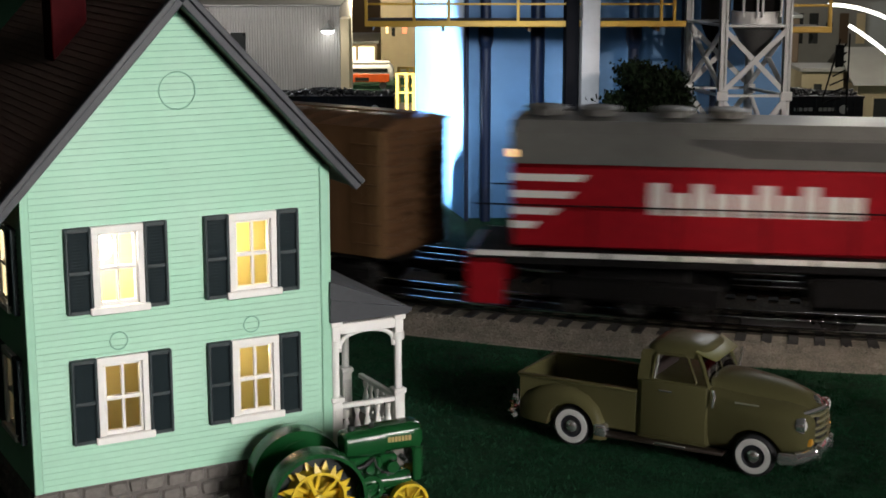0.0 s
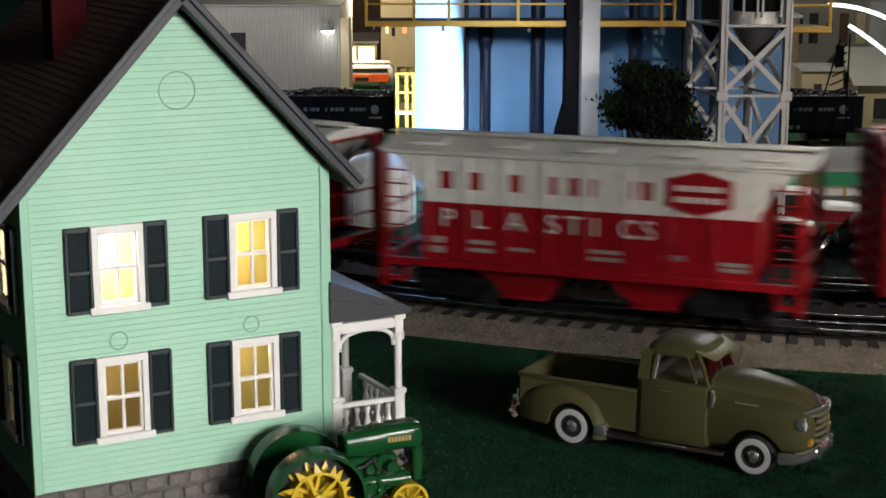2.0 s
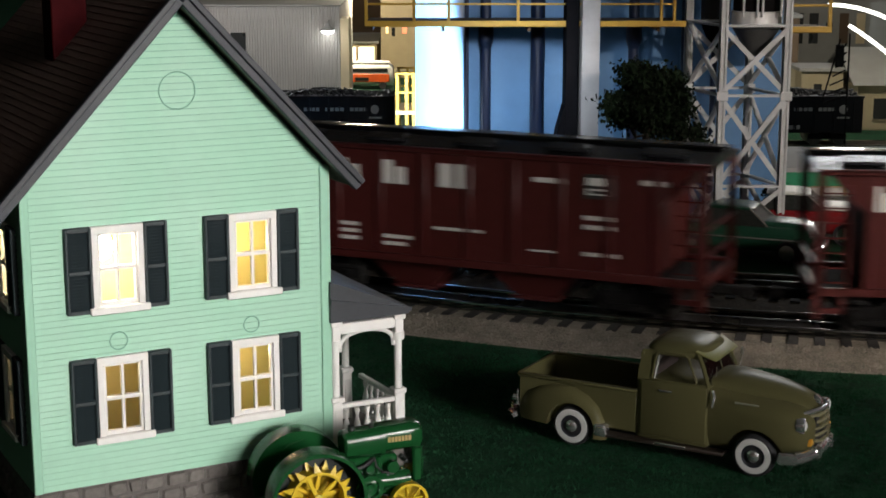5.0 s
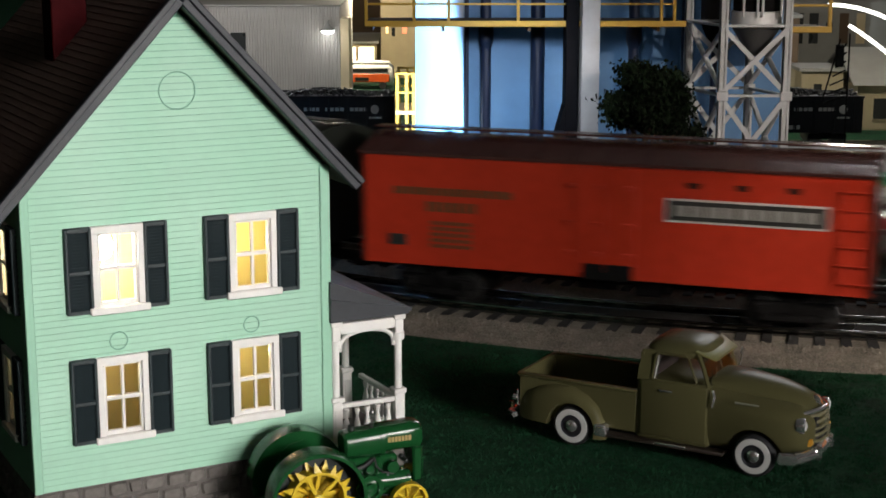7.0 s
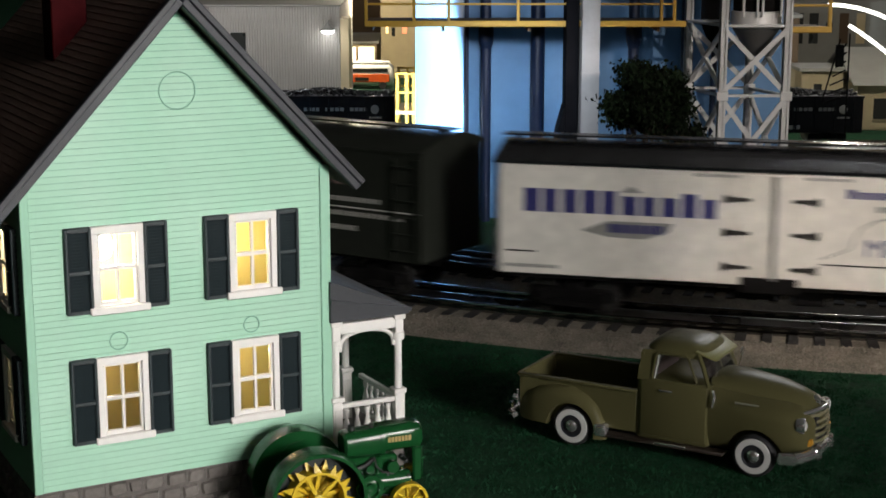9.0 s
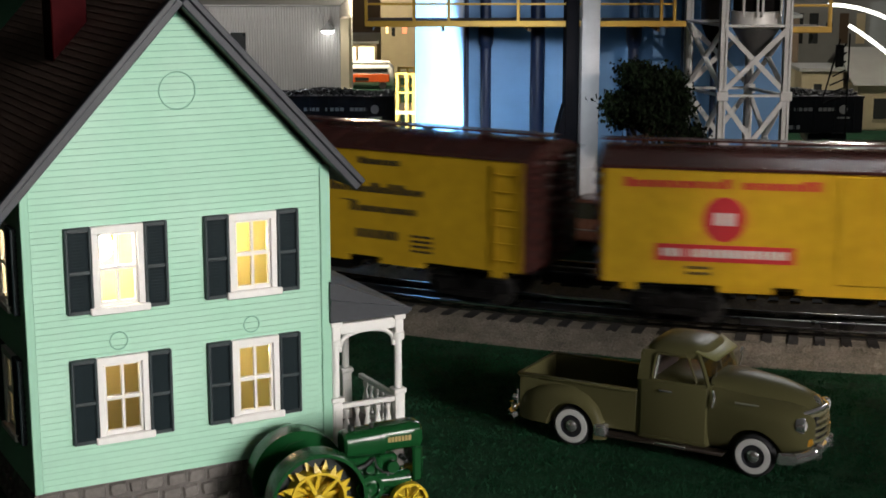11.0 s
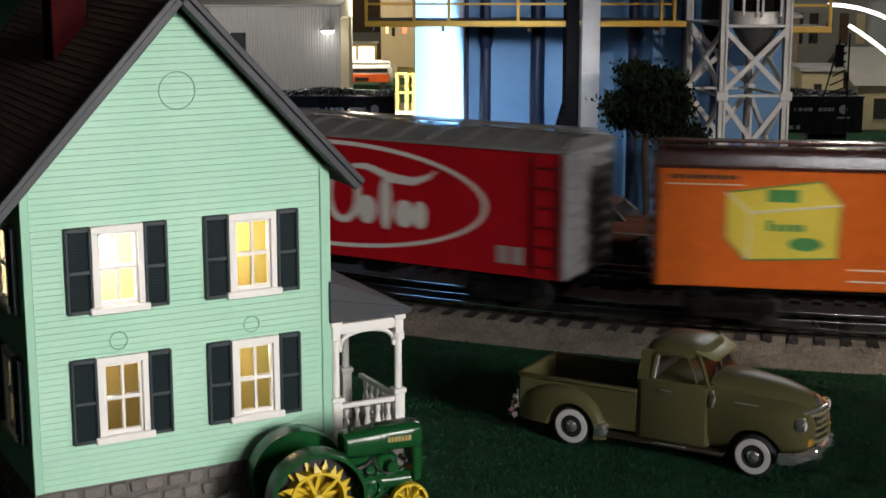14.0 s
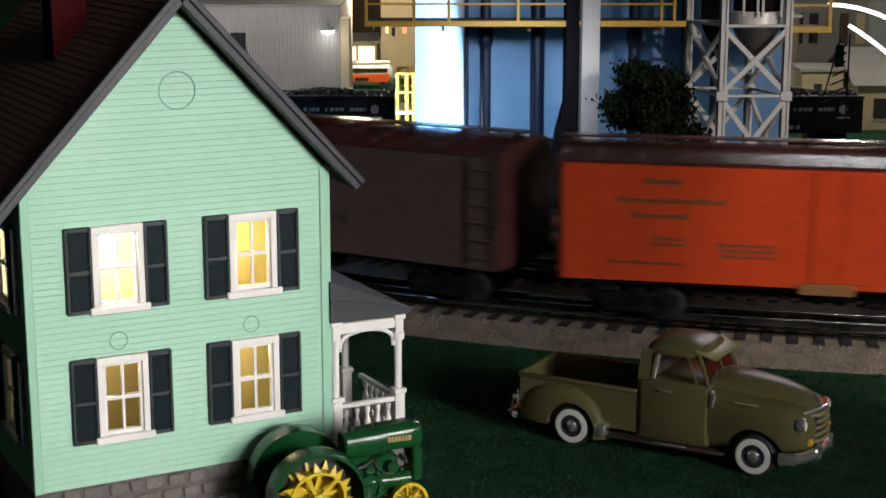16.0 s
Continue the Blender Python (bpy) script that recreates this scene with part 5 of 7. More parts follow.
# locomotive, seen from its long hood
def locomotive():
    front, rear = -0.500, -0.0573
    back = 0.0166      # the rear platform beyond the long hood
    ob = thing("diesel_locomotive", Matrix.Identity(4), "red and grey diesel locomotive with white stripes and lettering", "locomotive")
    h = (rear - front) / 2
    HH = 0.0265
    white = M_LET_W
    part("frame", Geo().box(-h - back, h, -HW + 0.001, HW - 0.001, 0.030, 0.0345, 0.0008), M_DARK, ob)
    part("deck", Geo().box(-h - back + 0.003, h - 0.003, -HW + 0.0008, HW - 0.0008, 0.0345, 0.0379, 0.0004), M_DARK, ob)
    for s in (-1, 1):
        part("sill_stripe", Geo().box(-h - back + 0.003, h - 0.003, s * HW, s * (HW - 0.0007), 0.0347, 0.0378, 0.0002), white, ob, "white sill stripe")
        for k in range(9):
            x = -h + 0.020 + k * 0.036
            part("stripe_clip", Geo().box(x, x + 0.0022, s * (HW + 0.0003), s * (HW - 0.0005), 0.0343, 0.0382), M_DARK, ob)
    part("hood", Geo().box(-h + 0.006, h - 0.11, -HH, HH, 0.038, 0.0835, 0.002), P_RED, ob, "red long hood")
    part("hood_top", Geo().loft([[(x, -HH, 0.0837), (x, -HH, 0.100), (x, -HH + 0.006, 0.106), (x, HH - 0.006, 0.106), (x, HH, 0.100), (x, HH, 0.0837)] for x in (-h + 0.006, h - 0.11)]), P_LOCOGREY, ob, "grey hood top")
    part("hood_band", Geo().loft([[(x, -HH - 0.0004, z0), (x, -HH - 0.0004, z1), (x, -HH + 0.002, z1), (x, -HH + 0.002, z0)] for x, z0, z1 in ((-h + 0.10, 0.0955, 0.0985), (-h + 0.13, 0.089, 0.0985), (-h + 0.30, 0.088, 0.0985))]), material("dark_grey_louvres", (0.06, 0.058, 0.055), 0.5, 0, 0.3, 900), ob)
    for k in range(4):
        part("roof_fan", Geo().lathe([(0.011, 0), (0.0115, 0.0035), (0.0095, 0.0045), (0.0, 0.0040)], 20, pose(-h + 0.022 + k * 0.028 + (0.012 if k > 1 else 0), 0, 0.1072)), P_LOCOGREY, ob, "round grey roof fan")
    part("cab", Geo().box(h - 0.11, h - 0.062, -HW + 0.001, HW - 0.001, 0.038, 0.108, 0.003), P_RED, ob)
    part("short_hood", Geo().box(h - 0.062, h - 0.012, -HH, HH, 0.038, 0.0835, 0.003), P_RED, ob)
    for e, H in ((-1, h + back), (1, h)):
        part("pilot", Geo().box(e * (H + 0.001), e * (H - 0.004), -HW + 0.002, HW - 0.002, 0.008, 0.036, 0.001), P_RED, ob, "red pilot plate")
        for s in (-1, 1):
            part("step_well", Geo().box(e * H, e * (H - 0.020), s * (HW - 0.006), s * (HW - 0.001), 0.008, 0.034, 0.0008), P_RED, ob)
        part("end_rail", Geo().tube([(e * (H - 0.002), -HW + 0.003, 0.038), (e * (H - 0.002), -HW + 0.003, 0.060), (e * (H - 0.002), HW - 0.003, 0.060), (e * (H - 0.002), HW - 0.003, 0.038)], 0.0007, 6), M_DARK, ob)
        part("coupler", Geo().box(e * H, e * (H + 0.018), -0.004, 0.004, 0.013, 0.019, 0.001), M_DARK, ob)
        part("headlight", Geo().cyl((e * (h - 0.008), -0.005, 0.0975), (e * (h - 0.0035), -0.005, 0.0975), 0.003, 10).cyl((e * (h - 0.008), 0.005, 0.0975), (e * (h - 0.0035), 0.005, 0.0975), 0.003, 10), M_WHITE, ob)
    part("number_lamp", Geo().box(-h + 0.0045, -h + 0.0085, -HH - 0.0006, -HH + 0.004, 0.0870, 0.0910, 0.0005), glowing("warm_number_lamp", (1.0, 0.6, 0.25), 1.6), ob, "small lit number box")
    for k, (a, b) in enumerate(((0.040, 0.0745), (0.034, 0.0655), (0.026, 0.0565), (0.015, 0.0490))):
        slab(ob, [(-h + 0.0065, b), (-h + 0.0065, b + 0.0038), (-h + 0.0065 + a, b + 0.0038), (-h + 0.0065 + a - 0.004, b)], white, -HH, "nose_stripe")
    bars(-h + 0.078, -h + 0.190, 0.0580, 0.0120, 10, white, ob, 3, 0.005, y=-HH)
    rail = Geo()
    for s in (-1, 1):
        rail.tube([(-h - back + 0.004, s * (HW - 0.001), 0.0625), (h - 0.12, s * (HW - 0.001), 0.0625)], 0.0005, 6)
        for k in range(8):
            x = -h + 0.005 + k * (2 * h - 0.13) / 7
            rail.tube([(x, s * (HW - 0.001), 0.038), (x, s * (HW - 0.001), 0.0625)], 0.0004, 6)
    part("handrail", rail, M_DARK, ob)
    part("fuel_tank", Geo().box(-0.06, 0.06, -0.028, 0.028, 0.009, 0.029, 0.003), M_DARK, ob)
    bo = []
    for x in (-h + 0.075, h - 0.075):
        b = part("bogie", Geo().box(-0.03, 0.03, -0.0205, 0.0205, 0.012, 0.030, 0.002), M_DARK, ob, "black three-axle bogie", m=pose(x, 0, 0))
        for s in (-1, 1):
            part("side_frame", Geo().box(-0.048, 0.048, s * 0.0208, s * 0.027, 0.009, 0.022, 0.002), M_DARK, b)
        for wx in (-0.034, 0.0, 0.034):
            part("wheel", ME_WHEEL, M_WHEEL, b, m=pose(wx, 0, 0.0092))
            for s in (-1, 1):
                part("journal_box", ME_JOURNAL, M_DARK, b, m=pose(wx, s * 0.0275, 0.0098))
        bo.append(b)
    CARS.append((ob, (front + rear) / 2, h - 0.075, bo))


locomotive()

# 1 tan boxcar with ribbed ends
o, h, a, b = house_car("boxcar", 0.0, 0.2681, "tan brown steel boxcar with ribbed ends and red framed emblem", P_BROWN, P_BROWN, P_BROWN, 0.0245, 0.0975, 0.1005, door="slide", notches=False, panel_ribs=12)
part("door_post", Geo().box(-0.0275, -0.0215, -HW - 0.0012, -HW, a + 0.001, b - 0.004, 0.0003), P_BROWN_L, o, "pale tan ribbed door post")
part("door_post", Geo().box(0.0345, 0.0445, -HW - 0.0012, -HW, a + 0.001, b - 0.004, 0.0003), P_BROWN_L, o, "pale tan door post")
part("corner_post", Geo().box(h - 0.0075, h + 0.0004, -HW - 0.0008, -HW, a, b, 0.0003), P_BROWN_L, o)
em = slab(o, [(0.064, 0.0640), (0.093, 0.0640), (0.093, 0.0905), (0.064, 0.0905)], M_LET_R)
part("emblem_field", Geo().box(0.0668, 0.0902, -HW - 0.0005, -HW, 0.0668, 0.0877), M_LET_K, em)
for z0, z1 in ((0.0695, 0.0725), (0.0752, 0.0795), (0.0822, 0.0850)):
    part("emblem_bar", Geo().box(0.0685, 0.0885, -HW - 0.0007, -HW, z0, z1), M_LET_G, em)
bars(-h + 0.014, -h + 0.090, 0.070, 0.010, 10, M_LET_K, o, 4, 0.004)
bars(-h + 0.030, -h + 0.060, 0.055, 0.003, 8, M_LET_K, o, 5)
bars(-h + 0.028, -h + 0.058, 0.047, 0.003, 8, M_LET_K, o, 6)

# 2 long red boxcar
o, h, a, b = house_car("boxcar", 0.2999, 0.6409, "long bright red steel boxcar with white lettering", P_RED, P_RED, P_RED, 0.0235, 0.100, 0.1027, door="slide", notches=False, panel_ribs=18)
bars(-h + 0.002, -h + 0.087, 0.075, 0.011, 10, M_LET_W, o, 7, 0.005)
for k, (w, z) in enumerate(((0.028, 0.067), (0.028, 0.063), (0.028, 0.054), (0.028, 0.050), (0.02, 0.044), (0.035, 0.040))):
    bars(-h + 0.031, -h + 0.031 + w, z, 0.0018, 9, M_LET_G, o, 20 + k)
plaque(o, h - 0.057, h - 0.030, 0.0685, 0.0885, M_LET_K, M_LET_G, 2)
for k, (x, w, z, hh) in enumerate(((0.141, 0.036, 0.083, 0.005), (0.149, 0.052, 0.073, 0.006), (0.144, 0.042, 0.058, 0.006), (0.134, 0.018, 0.048, 0.005))):
    bars(h - x + 0.0155, h - x + 0.0155 + w * 0.93, z + 0.001, hh * 0.8, 12, M_LET_W, o, 30 + k)
part("lettering", Geo().box(h - 0.1285, h - 0.0845, -HW - 0.0003, -HW, 0.0465, 0.0471), M_LET_W, o)
bars(-0.012, 0.010, 0.068, 0.0012, 6, M_LET_W, o, 41)
bars(-0.004, 0.006, 0.053, 0.003, 3, M_LET_W, o, 42)
for k in range(8):
    x = -h + 0.035 + k * 0.039
    part("sill_tab", Geo().box(x, x + 0.009, -HW - 0.0006, -HW, a - 0.0005, a + 0.0025), M_LET_W, o, "white sill tab")

# 3, 4 white and red covered hoppers
for fr_, re_, sd, upper_at, lower_at in ((0.6679, 0.9004, 50, (-0.67, -0.53, -0.335, -0.16, -0.055, 0.035, 0.20, 0.285), (-0.66, -0.50, -0.33, -0.15, -0.05, 0.05, 0.207, 0.297)),
                                         (0.9371, 1.1747, 60, (-0.66, -0.48, -0.31, -0.145, -0.01, 0.10, 0.21, 0.40), (-0.46, -0.313, -0.13, -0.037, 0.036, 0.11, 0.227, 0.393))):
    o, h, a, b = covered_hopper("covered_hopper", fr_, re_, "covered hopper wagon, white above and red below", P_RED, P_HOPWHITE, P_HOPWHITE, 0.0585)
    yy = -HW + 0.0020
    for q, w in zip(upper_at, (0.0066, 0.0070, 0.0070, 0.0060, 0.0054, 0.0024, 0.0062, 0.0060)):
        part("lettering", Geo().box(h * q - w / 2, h * q + w / 2, yy - 0.0005, yy + 0.001, 0.0662, 0.0758), P_RED, o, "red block shape")
    for ch, q in zip("PLASTICS", lower_at):
        part("lettering", words(ch, 0.0145, M_LET_W), M_LET_W, o, "white letter", m=pose(h * q, -HW + 0.0004, 0.0455))
    hx = h * 0.52
    slab(o, [(hx - 0.017, 0.0645), (hx, 0.060), (hx + 0.017, 0.0645), (hx + 0.017, 0.0785), (hx, 0.083), (hx - 0.017, 0.0785)], P_RED, -HW + 0.0002, "emblem", 0.0004)
    bars(hx - 0.013, hx + 0.013, 0.0725, 0.003, 5, P_HOPWHITE, o, sd, y=-HW - 0.0003)
    bars(hx - 0.013, hx + 0.013, 0.0665, 0.003, 6, P_HOPWHITE, o, sd + 1, y=-HW - 0.0003)
    for k, (x, w, z, hh) in enumerate(((-0.80, 0.014, 0.036, 0.0035), (-0.80, 0.014, 0.0305, 0.0035), (-0.58, 0.016, 0.0365, 0.0022), (-0.58, 0.016, 0.032, 0.0022), (-0.36, 0.012, 0.034, 0.002), (0.0, 0.02, 0.036, 0.002), (0.0, 0.02, 0.032, 0.002), (0.36, 0.012, 0.035, 0.003), (0.62, 0.018, 0.034, 0.002), (0.62, 0.018, 0.031, 0.002))):
        bars(h * x, h * x + w, z, hh, 7, M_LET_G, o, sd + 3 + k, y=-HW + 0.0014)

# 5 orange-red hopper, 6 and 7 dark oxide hoppers
for fr_, re_, pm, rm, sd, col in ((1.2128, 1.4503, P_HOPRED, P_HOPRED, 70, "orange-red"), (1.4930, 1.7400, P_HOPDK, P_BKROOF, 90, "dark oxide red"), (1.7830, 2.0500, P_HOPDK, P_BKROOF, 110, "dark oxide red")):
    o, h, a, b = covered_hopper("covered_hopper", fr_, re_, col + " ribbed covered hopper wagon with white lettering", pm, pm, rm, 0.0585)
    yy = -HW + 0.0014
    for k, (x, w) in enumerate(((-0.80, 0.0155), (-0.60, 0.0155), (-0.385, 0.0155), (-0.135, 0.022))):
        bars(h * x, h * x + w, 0.0660, 0.0095, 2, M_LET_W, o, sd + k, 0.0035, y=yy)
    plaque(o, h * 0.50, h * 0.50 + 0.017, 0.0655, 0.0785, M_LET_K, M_LET_W, 3, -HW + 0.0014)
    for k, (x, w, z, hh) in enumerate(((-0.60, 0.014, 0.0405, 0.002), (-0.60, 0.014, 0.0365, 0.002), (-0.60, 0.014, 0.0325, 0.002), (-0.38, 0.018, 0.035, 0.002), (-0.38, 0.014, 0.031, 0.002), (0.50, 0.017, 0.054, 0.0022), (0.50, 0.017, 0.049, 0.0022), (0.27, 0.022, 0.0725, 0.0025), (0.72, 0.020, 0.0745, 0.0025), (0.27, 0.02, 0.0345, 0.001), (0.50, 0.02, 0.0345, 0.002), (-0.15, 0.03, 0.042, 0.0015))):
        bars(h * x, h * x + w, z, hh, 1 if hh > 0.0023 and w >= 0.02 else 6, M_LET_W, o, sd + 8 + k, y=yy)

# 10 yellow-orange refrigerator car
o, h, a, b = house_car("refrigerator_car", 2.0930, 2.3852, "yellow-orange wooden refrigerator car with black lettering", P_YORANGE, P_YOROOF, P_YORANGE, 0.0235, 0.0870, 0.0930)
bars(-h + 0.020, -h + 0.102, 0.0690, 0.0034, 16, M_LET_BR, o, 130, skip=0.06)
for k, (x, w, z, hh) in enumerate(((0.045, 0.032, 0.0600, 0.0032), (0.047, 0.028, 0.0480, 0.0032), (0.052, 0.026, 0.041, 0.0012), (0.052, 0.026, 0.036, 0.0012), (0.086, 0.018, 0.0445, 0.002), (0.086, 0.014, 0.040, 0.002), (0.055, 0.022, 0.0285, 0.0012))):
    bars(-h + x, -h + x + w, z, hh, 6, M_LET_BR, o, 140 + k)
sg = slab(o, [(0.046, 0.058), (0.118, 0.058), (0.118, 0.070), (0.046, 0.070)], M_LET_W, name="sign_board")
bars(0.049, 0.115, 0.0605, 0.007, 9, M_LET_K, sg, 150, y=-HW - 0.0004)
slab(o, [(0.053, 0.072), (0.058, 0.086), (0.064, 0.072)], M_LET_R)
slab(o, [(0.085, 0.072), (0.090, 0.083), (0.096, 0.072)], M_LET_R)

# 11 vermilion refrigerator car with oxide roof
o, h, a, b = house_car("refrigerator_car", 2.4340, 2.6996, "vermilion wooden refrigerator car with dark oxide roof and black name board", P_VERM, P_OXROOF, P_OXROOF, 0.0225, 0.0850, 0.0925, ribs_end=False, notches=False)
bars(-h + 0.018, -h + 0.087, 0.0620, 0.0042, 18, M_LET_BR, o, 160, skip=0.1)
bars(-h + 0.037, -h + 0.067, 0.0530, 0.0055, 7, M_LET_BR, o, 161)
for k in range(5):
    bars(-h + 0.040, -h + 0.064, 0.0330 + 0.0032 * k, 0.0020, 7, M_LET_BR, o, 165 + k)
part("hatch", Geo().box(-h + 0.016, -h + 0.026, -HW - 0.0006, -HW, 0.0335, 0.0395), M_LET_K, o)
part("door_step", Geo().box(-0.012, 0.015, -HW - 0.0014, -HW, a - 0.001, a + 0.008, 0.0004), M_DARK, o)
sg = slab(o, [(0.032, 0.0555), (0.115, 0.0555), (0.115, 0.0680), (0.032, 0.0680)], M_LET_W, name="name_board")
part("board_field", Geo().box(0.033, 0.114, -HW - 0.0005, -HW, 0.0566, 0.0669), M_LET_K, sg)
bars(0.036, 0.111, 0.0590, 0.0055, 9, M_LET_G, sg, 175, y=-HW - 0.0007)
for x in (0.046, 0.071, 0.097):
    slab(o, [(x - 0.003, 0.0735), (x + 0.003, 0.0735), (x + 0.004, 0.0765), (x - 0.004, 0.0765)], P_OXROOF)
for x in (-0.019, -0.004, 0.013):
    for z in (0.036, 0.052, 0.072):
        part("door_hinge", Geo().box(x - 0.0022, x + 0.0022, -HW - 0.0016, -HW, z - 0.001, z + 0.001, 0.0003), P_VERM, o)


# 12, 14 black-green express cars
def express(front, rear, sd):
    o, h, a, b = house_car("express_car", front, rear, "black-green express refrigerator car with grey lettering", P_GREEN, P_GREEN, P_GREEN, 0.0235, 0.0855, 0.0925, ribs_end=False, notches=False, round_roof=True)
    for x, w in ((-h + 0.012, 0.066), (-h + 0.089, 0.060), (-h + 0.155, 0.066)):
        bars(x, x + w, 0.0800, 0.0030, 11, M_LET_G, o, sd, skip=0.12)
    for x in (-h + 0.058, h - 0.055):
        disc(o, x, 0.0685, 0.0044, 0.0048, material("faded_pink_ink", (0.24, 0.15, 0.14), 0.6))
        bars(x - 0.005, x + 0.005, 0.0750, 0.0018, 3, M_LET_G, o, sd + 1)
        bars(x - 0.028, x + 0.028, 0.0545, 0.0026, 16, M_LET_G, o, sd + 2)
        bars(x - 0.042, x + 0.044, 0.0462, 0.0026, 22, M_LET_G, o, sd + 3)
        bars(x - 0.012, x + 0.012, 0.0380, 0.0028, 7, M_LET_G, o, sd + 4)
    part("stripe", Geo().box(-h + 0.002, -0.005, -HW - 0.0003, -HW, 0.0508, 0.0514).box(0.022, h - 0.002, -HW - 0.0003, -HW, 0.0508, 0.0514), M_LET_W, o, "thin white stripe")
    bars(0.026, 0.036, 0.0285, 0.004, 2, M_LET_G, o, sd + 7)


express(2.7418, 3.0172, 180)

# 13 white milk car
o, h, a, b = house_car("milk_car", 3.0636, 3.3414, "cream-white wooden milk car with black roof and navy lettering", P_MILK, P_BKROOF, P_BKROOF, 0.0240, 0.0850, 0.0925, ribs_end=False, notches=False, trim=M_LET_K)
bars(-h + 0.014, -h + 0.118, 0.0580, 0.0100, 10, M_LET_B, o, 200, 0.0025)
slab(o, [(-h + 0.046, 0.0490), (-h + 0.060, 0.0460), (-h + 0.080, 0.0455), (-h + 0.092, 0.050), (-h + 0.094, 0.0545), (-h + 0.060, 0.0545)], M_LET_G)
bars(-h + 0.060, -h + 0.090, 0.0485, 0.0045, 6, M_LET_B, o, 201, y=-HW - 0.0004)
slab(o, [(-h + 0.066, 0.070), (-h + 0.072, 0.0735), (-h + 0.078, 0.070)], M_LET_G)
bars(-h + 0.003, -h + 0.025, 0.0360, 0.0008, 1, M_LET_K, o, 202)
bars(-h + 0.004, -h + 0.034, 0.0275, 0.0018, 12, M_LET_G, o, 203)
bars(-0.040, 0.040, 0.0800, 0.0016, 26, M_LET_G, o, 204)
for x, s in ((-0.0165, -1), (0.0165, 1)):
    for z in (0.0335, 0.0515, 0.0690):
        slab(o, [(x + s * 0.0075, z - 0.0026), (x + s * 0.0075, z + 0.0026), (x + s * 0.0045, z + 0.0012), (x - s * 0.006, z + 0.0008), (x - s * 0.006, z - 0.0008), (x + s * 0.0045, z - 0.0012)], M_LET_K, -HW - 0.0008, "strap_hinge", 0.0006)
part("door_bar", Geo().box(0.0005, 0.0032, -HW - 0.0022, -HW, 0.027, 0.0815, 0.0004), material("grey_door_bar", (0.3, 0.29, 0.28), 0.4, 0.4), o)
part("door_step", Geo().box(-0.0145, 0.0145, -HW - 0.0012, -HW, a - 0.004, a + 0.0045, 0.0004), M_DARK, o)
bars(h - 0.107, h - 0.058, 0.0715, 0.0036, 9, M_LET_B, o, 205, 0.0012)
bars(h - 0.092, h - 0.073, 0.0650, 0.0030, 4, M_LET_G, o, 206)
part("lettering", words("MILK", 0.0130, M_LET_B), M_LET_B, o, "navy word", m=pose(h - 0.083, -HW - 0.0001, 0.0420))
arc_ = [(h - 0.083 + 0.020 * math.cos(t_ * math.pi / 14), -HW - 0.0002, 0.0470 + 0.0150 * math.sin(t_ * math.pi / 14)) for t_ in range(15)]
part("emblem_line", Geo().tube([(h - 0.118, -HW - 0.0002, 0.0395), (h - 0.104, -HW - 0.0002, 0.0455)] + arc_[::-1] + [(h - 0.062, -HW - 0.0002, 0.0455), (h - 0.048, -HW - 0.0002, 0.0395)], 0.0004, 6), M_LET_G, o)
part("emblem_line", Geo().box(h - 0.118, h - 0.047, -HW - 0.0003, -HW, 0.0365, 0.0372), M_LET_K, o)
for z in (0.0305, 0.0505):
    part("number_plate_bar", Geo().box(h - 0.031, h - 0.022, -HW - 0.0006, -HW, z - 0.0025, z + 0.0025), M_LET_K, o)

express(3.3851, 3.6580, 190)


# 20, 21 yellow refrigerator cars
def yellow_reefer(front, rear, sd):
    o, h, a, b = house_car("refrigerator_car", front, rear, "chrome-yellow refrigerator car with oxide roof and red round emblem", P_YEL, P_OXROOF, P_OXROOF, 0.0235, 0.0855, 0.0925)
    bars(-h + 0.012, -h + 0.112, 0.0745, 0.0036, 20, M_LET_R, o, sd, 0.0014, 0.08)
    disc(o, -h + 0.064, 0.0585, 0.0108, 0.0118, M_LET_R)
    bars(-h + 0.058, -h + 0.070, 0.0555, 0.0065, 2, M_LET_W, o, sd + 1, y=-HW - 0.0003)
    sg = slab(o, [(-h + 0.029, 0.0360), (-h + 0.100, 0.0360), (-h + 0.100, 0.0450), (-h + 0.029, 0.0450)], M_LET_R, name="slogan_board")
    bars(-h + 0.032, -h + 0.097, 0.0385, 0.0042, 18, M_LET_W, sg, sd + 2, skip=0.08, y=-HW - 0.0003)
    for k in range(2):
        bars(-h + 0.045, -h + 0.058, 0.0290 + 0.003 * k, 0.0015, 5, M_LET_K, o, sd + 3)
    bars(h - 0.104, h - 0.077, 0.0760, 0.0030, 6, M_LET_K, o, sd + 4, 0.001)
    bars(h - 0.124, h - 0.062, 0.0600, 0.0034, 11, M_LET_K, o, sd + 5, 0.0022)
    bars(h - 0.110, h - 0.066, 0.0490, 0.0034, 7, M_LET_K, o, sd + 6, 0.0022)
    part("lettering", Geo().box(h - 0.126, h - 0.118, -HW - 0.0003, -HW, 0.0655, 0.0662).box(h - 0.115, h - 0.106, -HW - 0.0003, -HW, 0.0545, 0.0552), M_LET_K, o)
    bars(h - 0.106, h - 0.078, 0.0340, 0.0050, 5, M_LET_K, o, sd + 7)
    for k in range(4):
        bars(h - 0.070, h - 0.056, 0.0285 + 0.0028 * k, 0.0014, 4, M_LET_K, o, sd + 8)


yellow_reefer(3.7000, 3.9657, 220)
yellow_reefer(4.0056, 4.2891, 220)

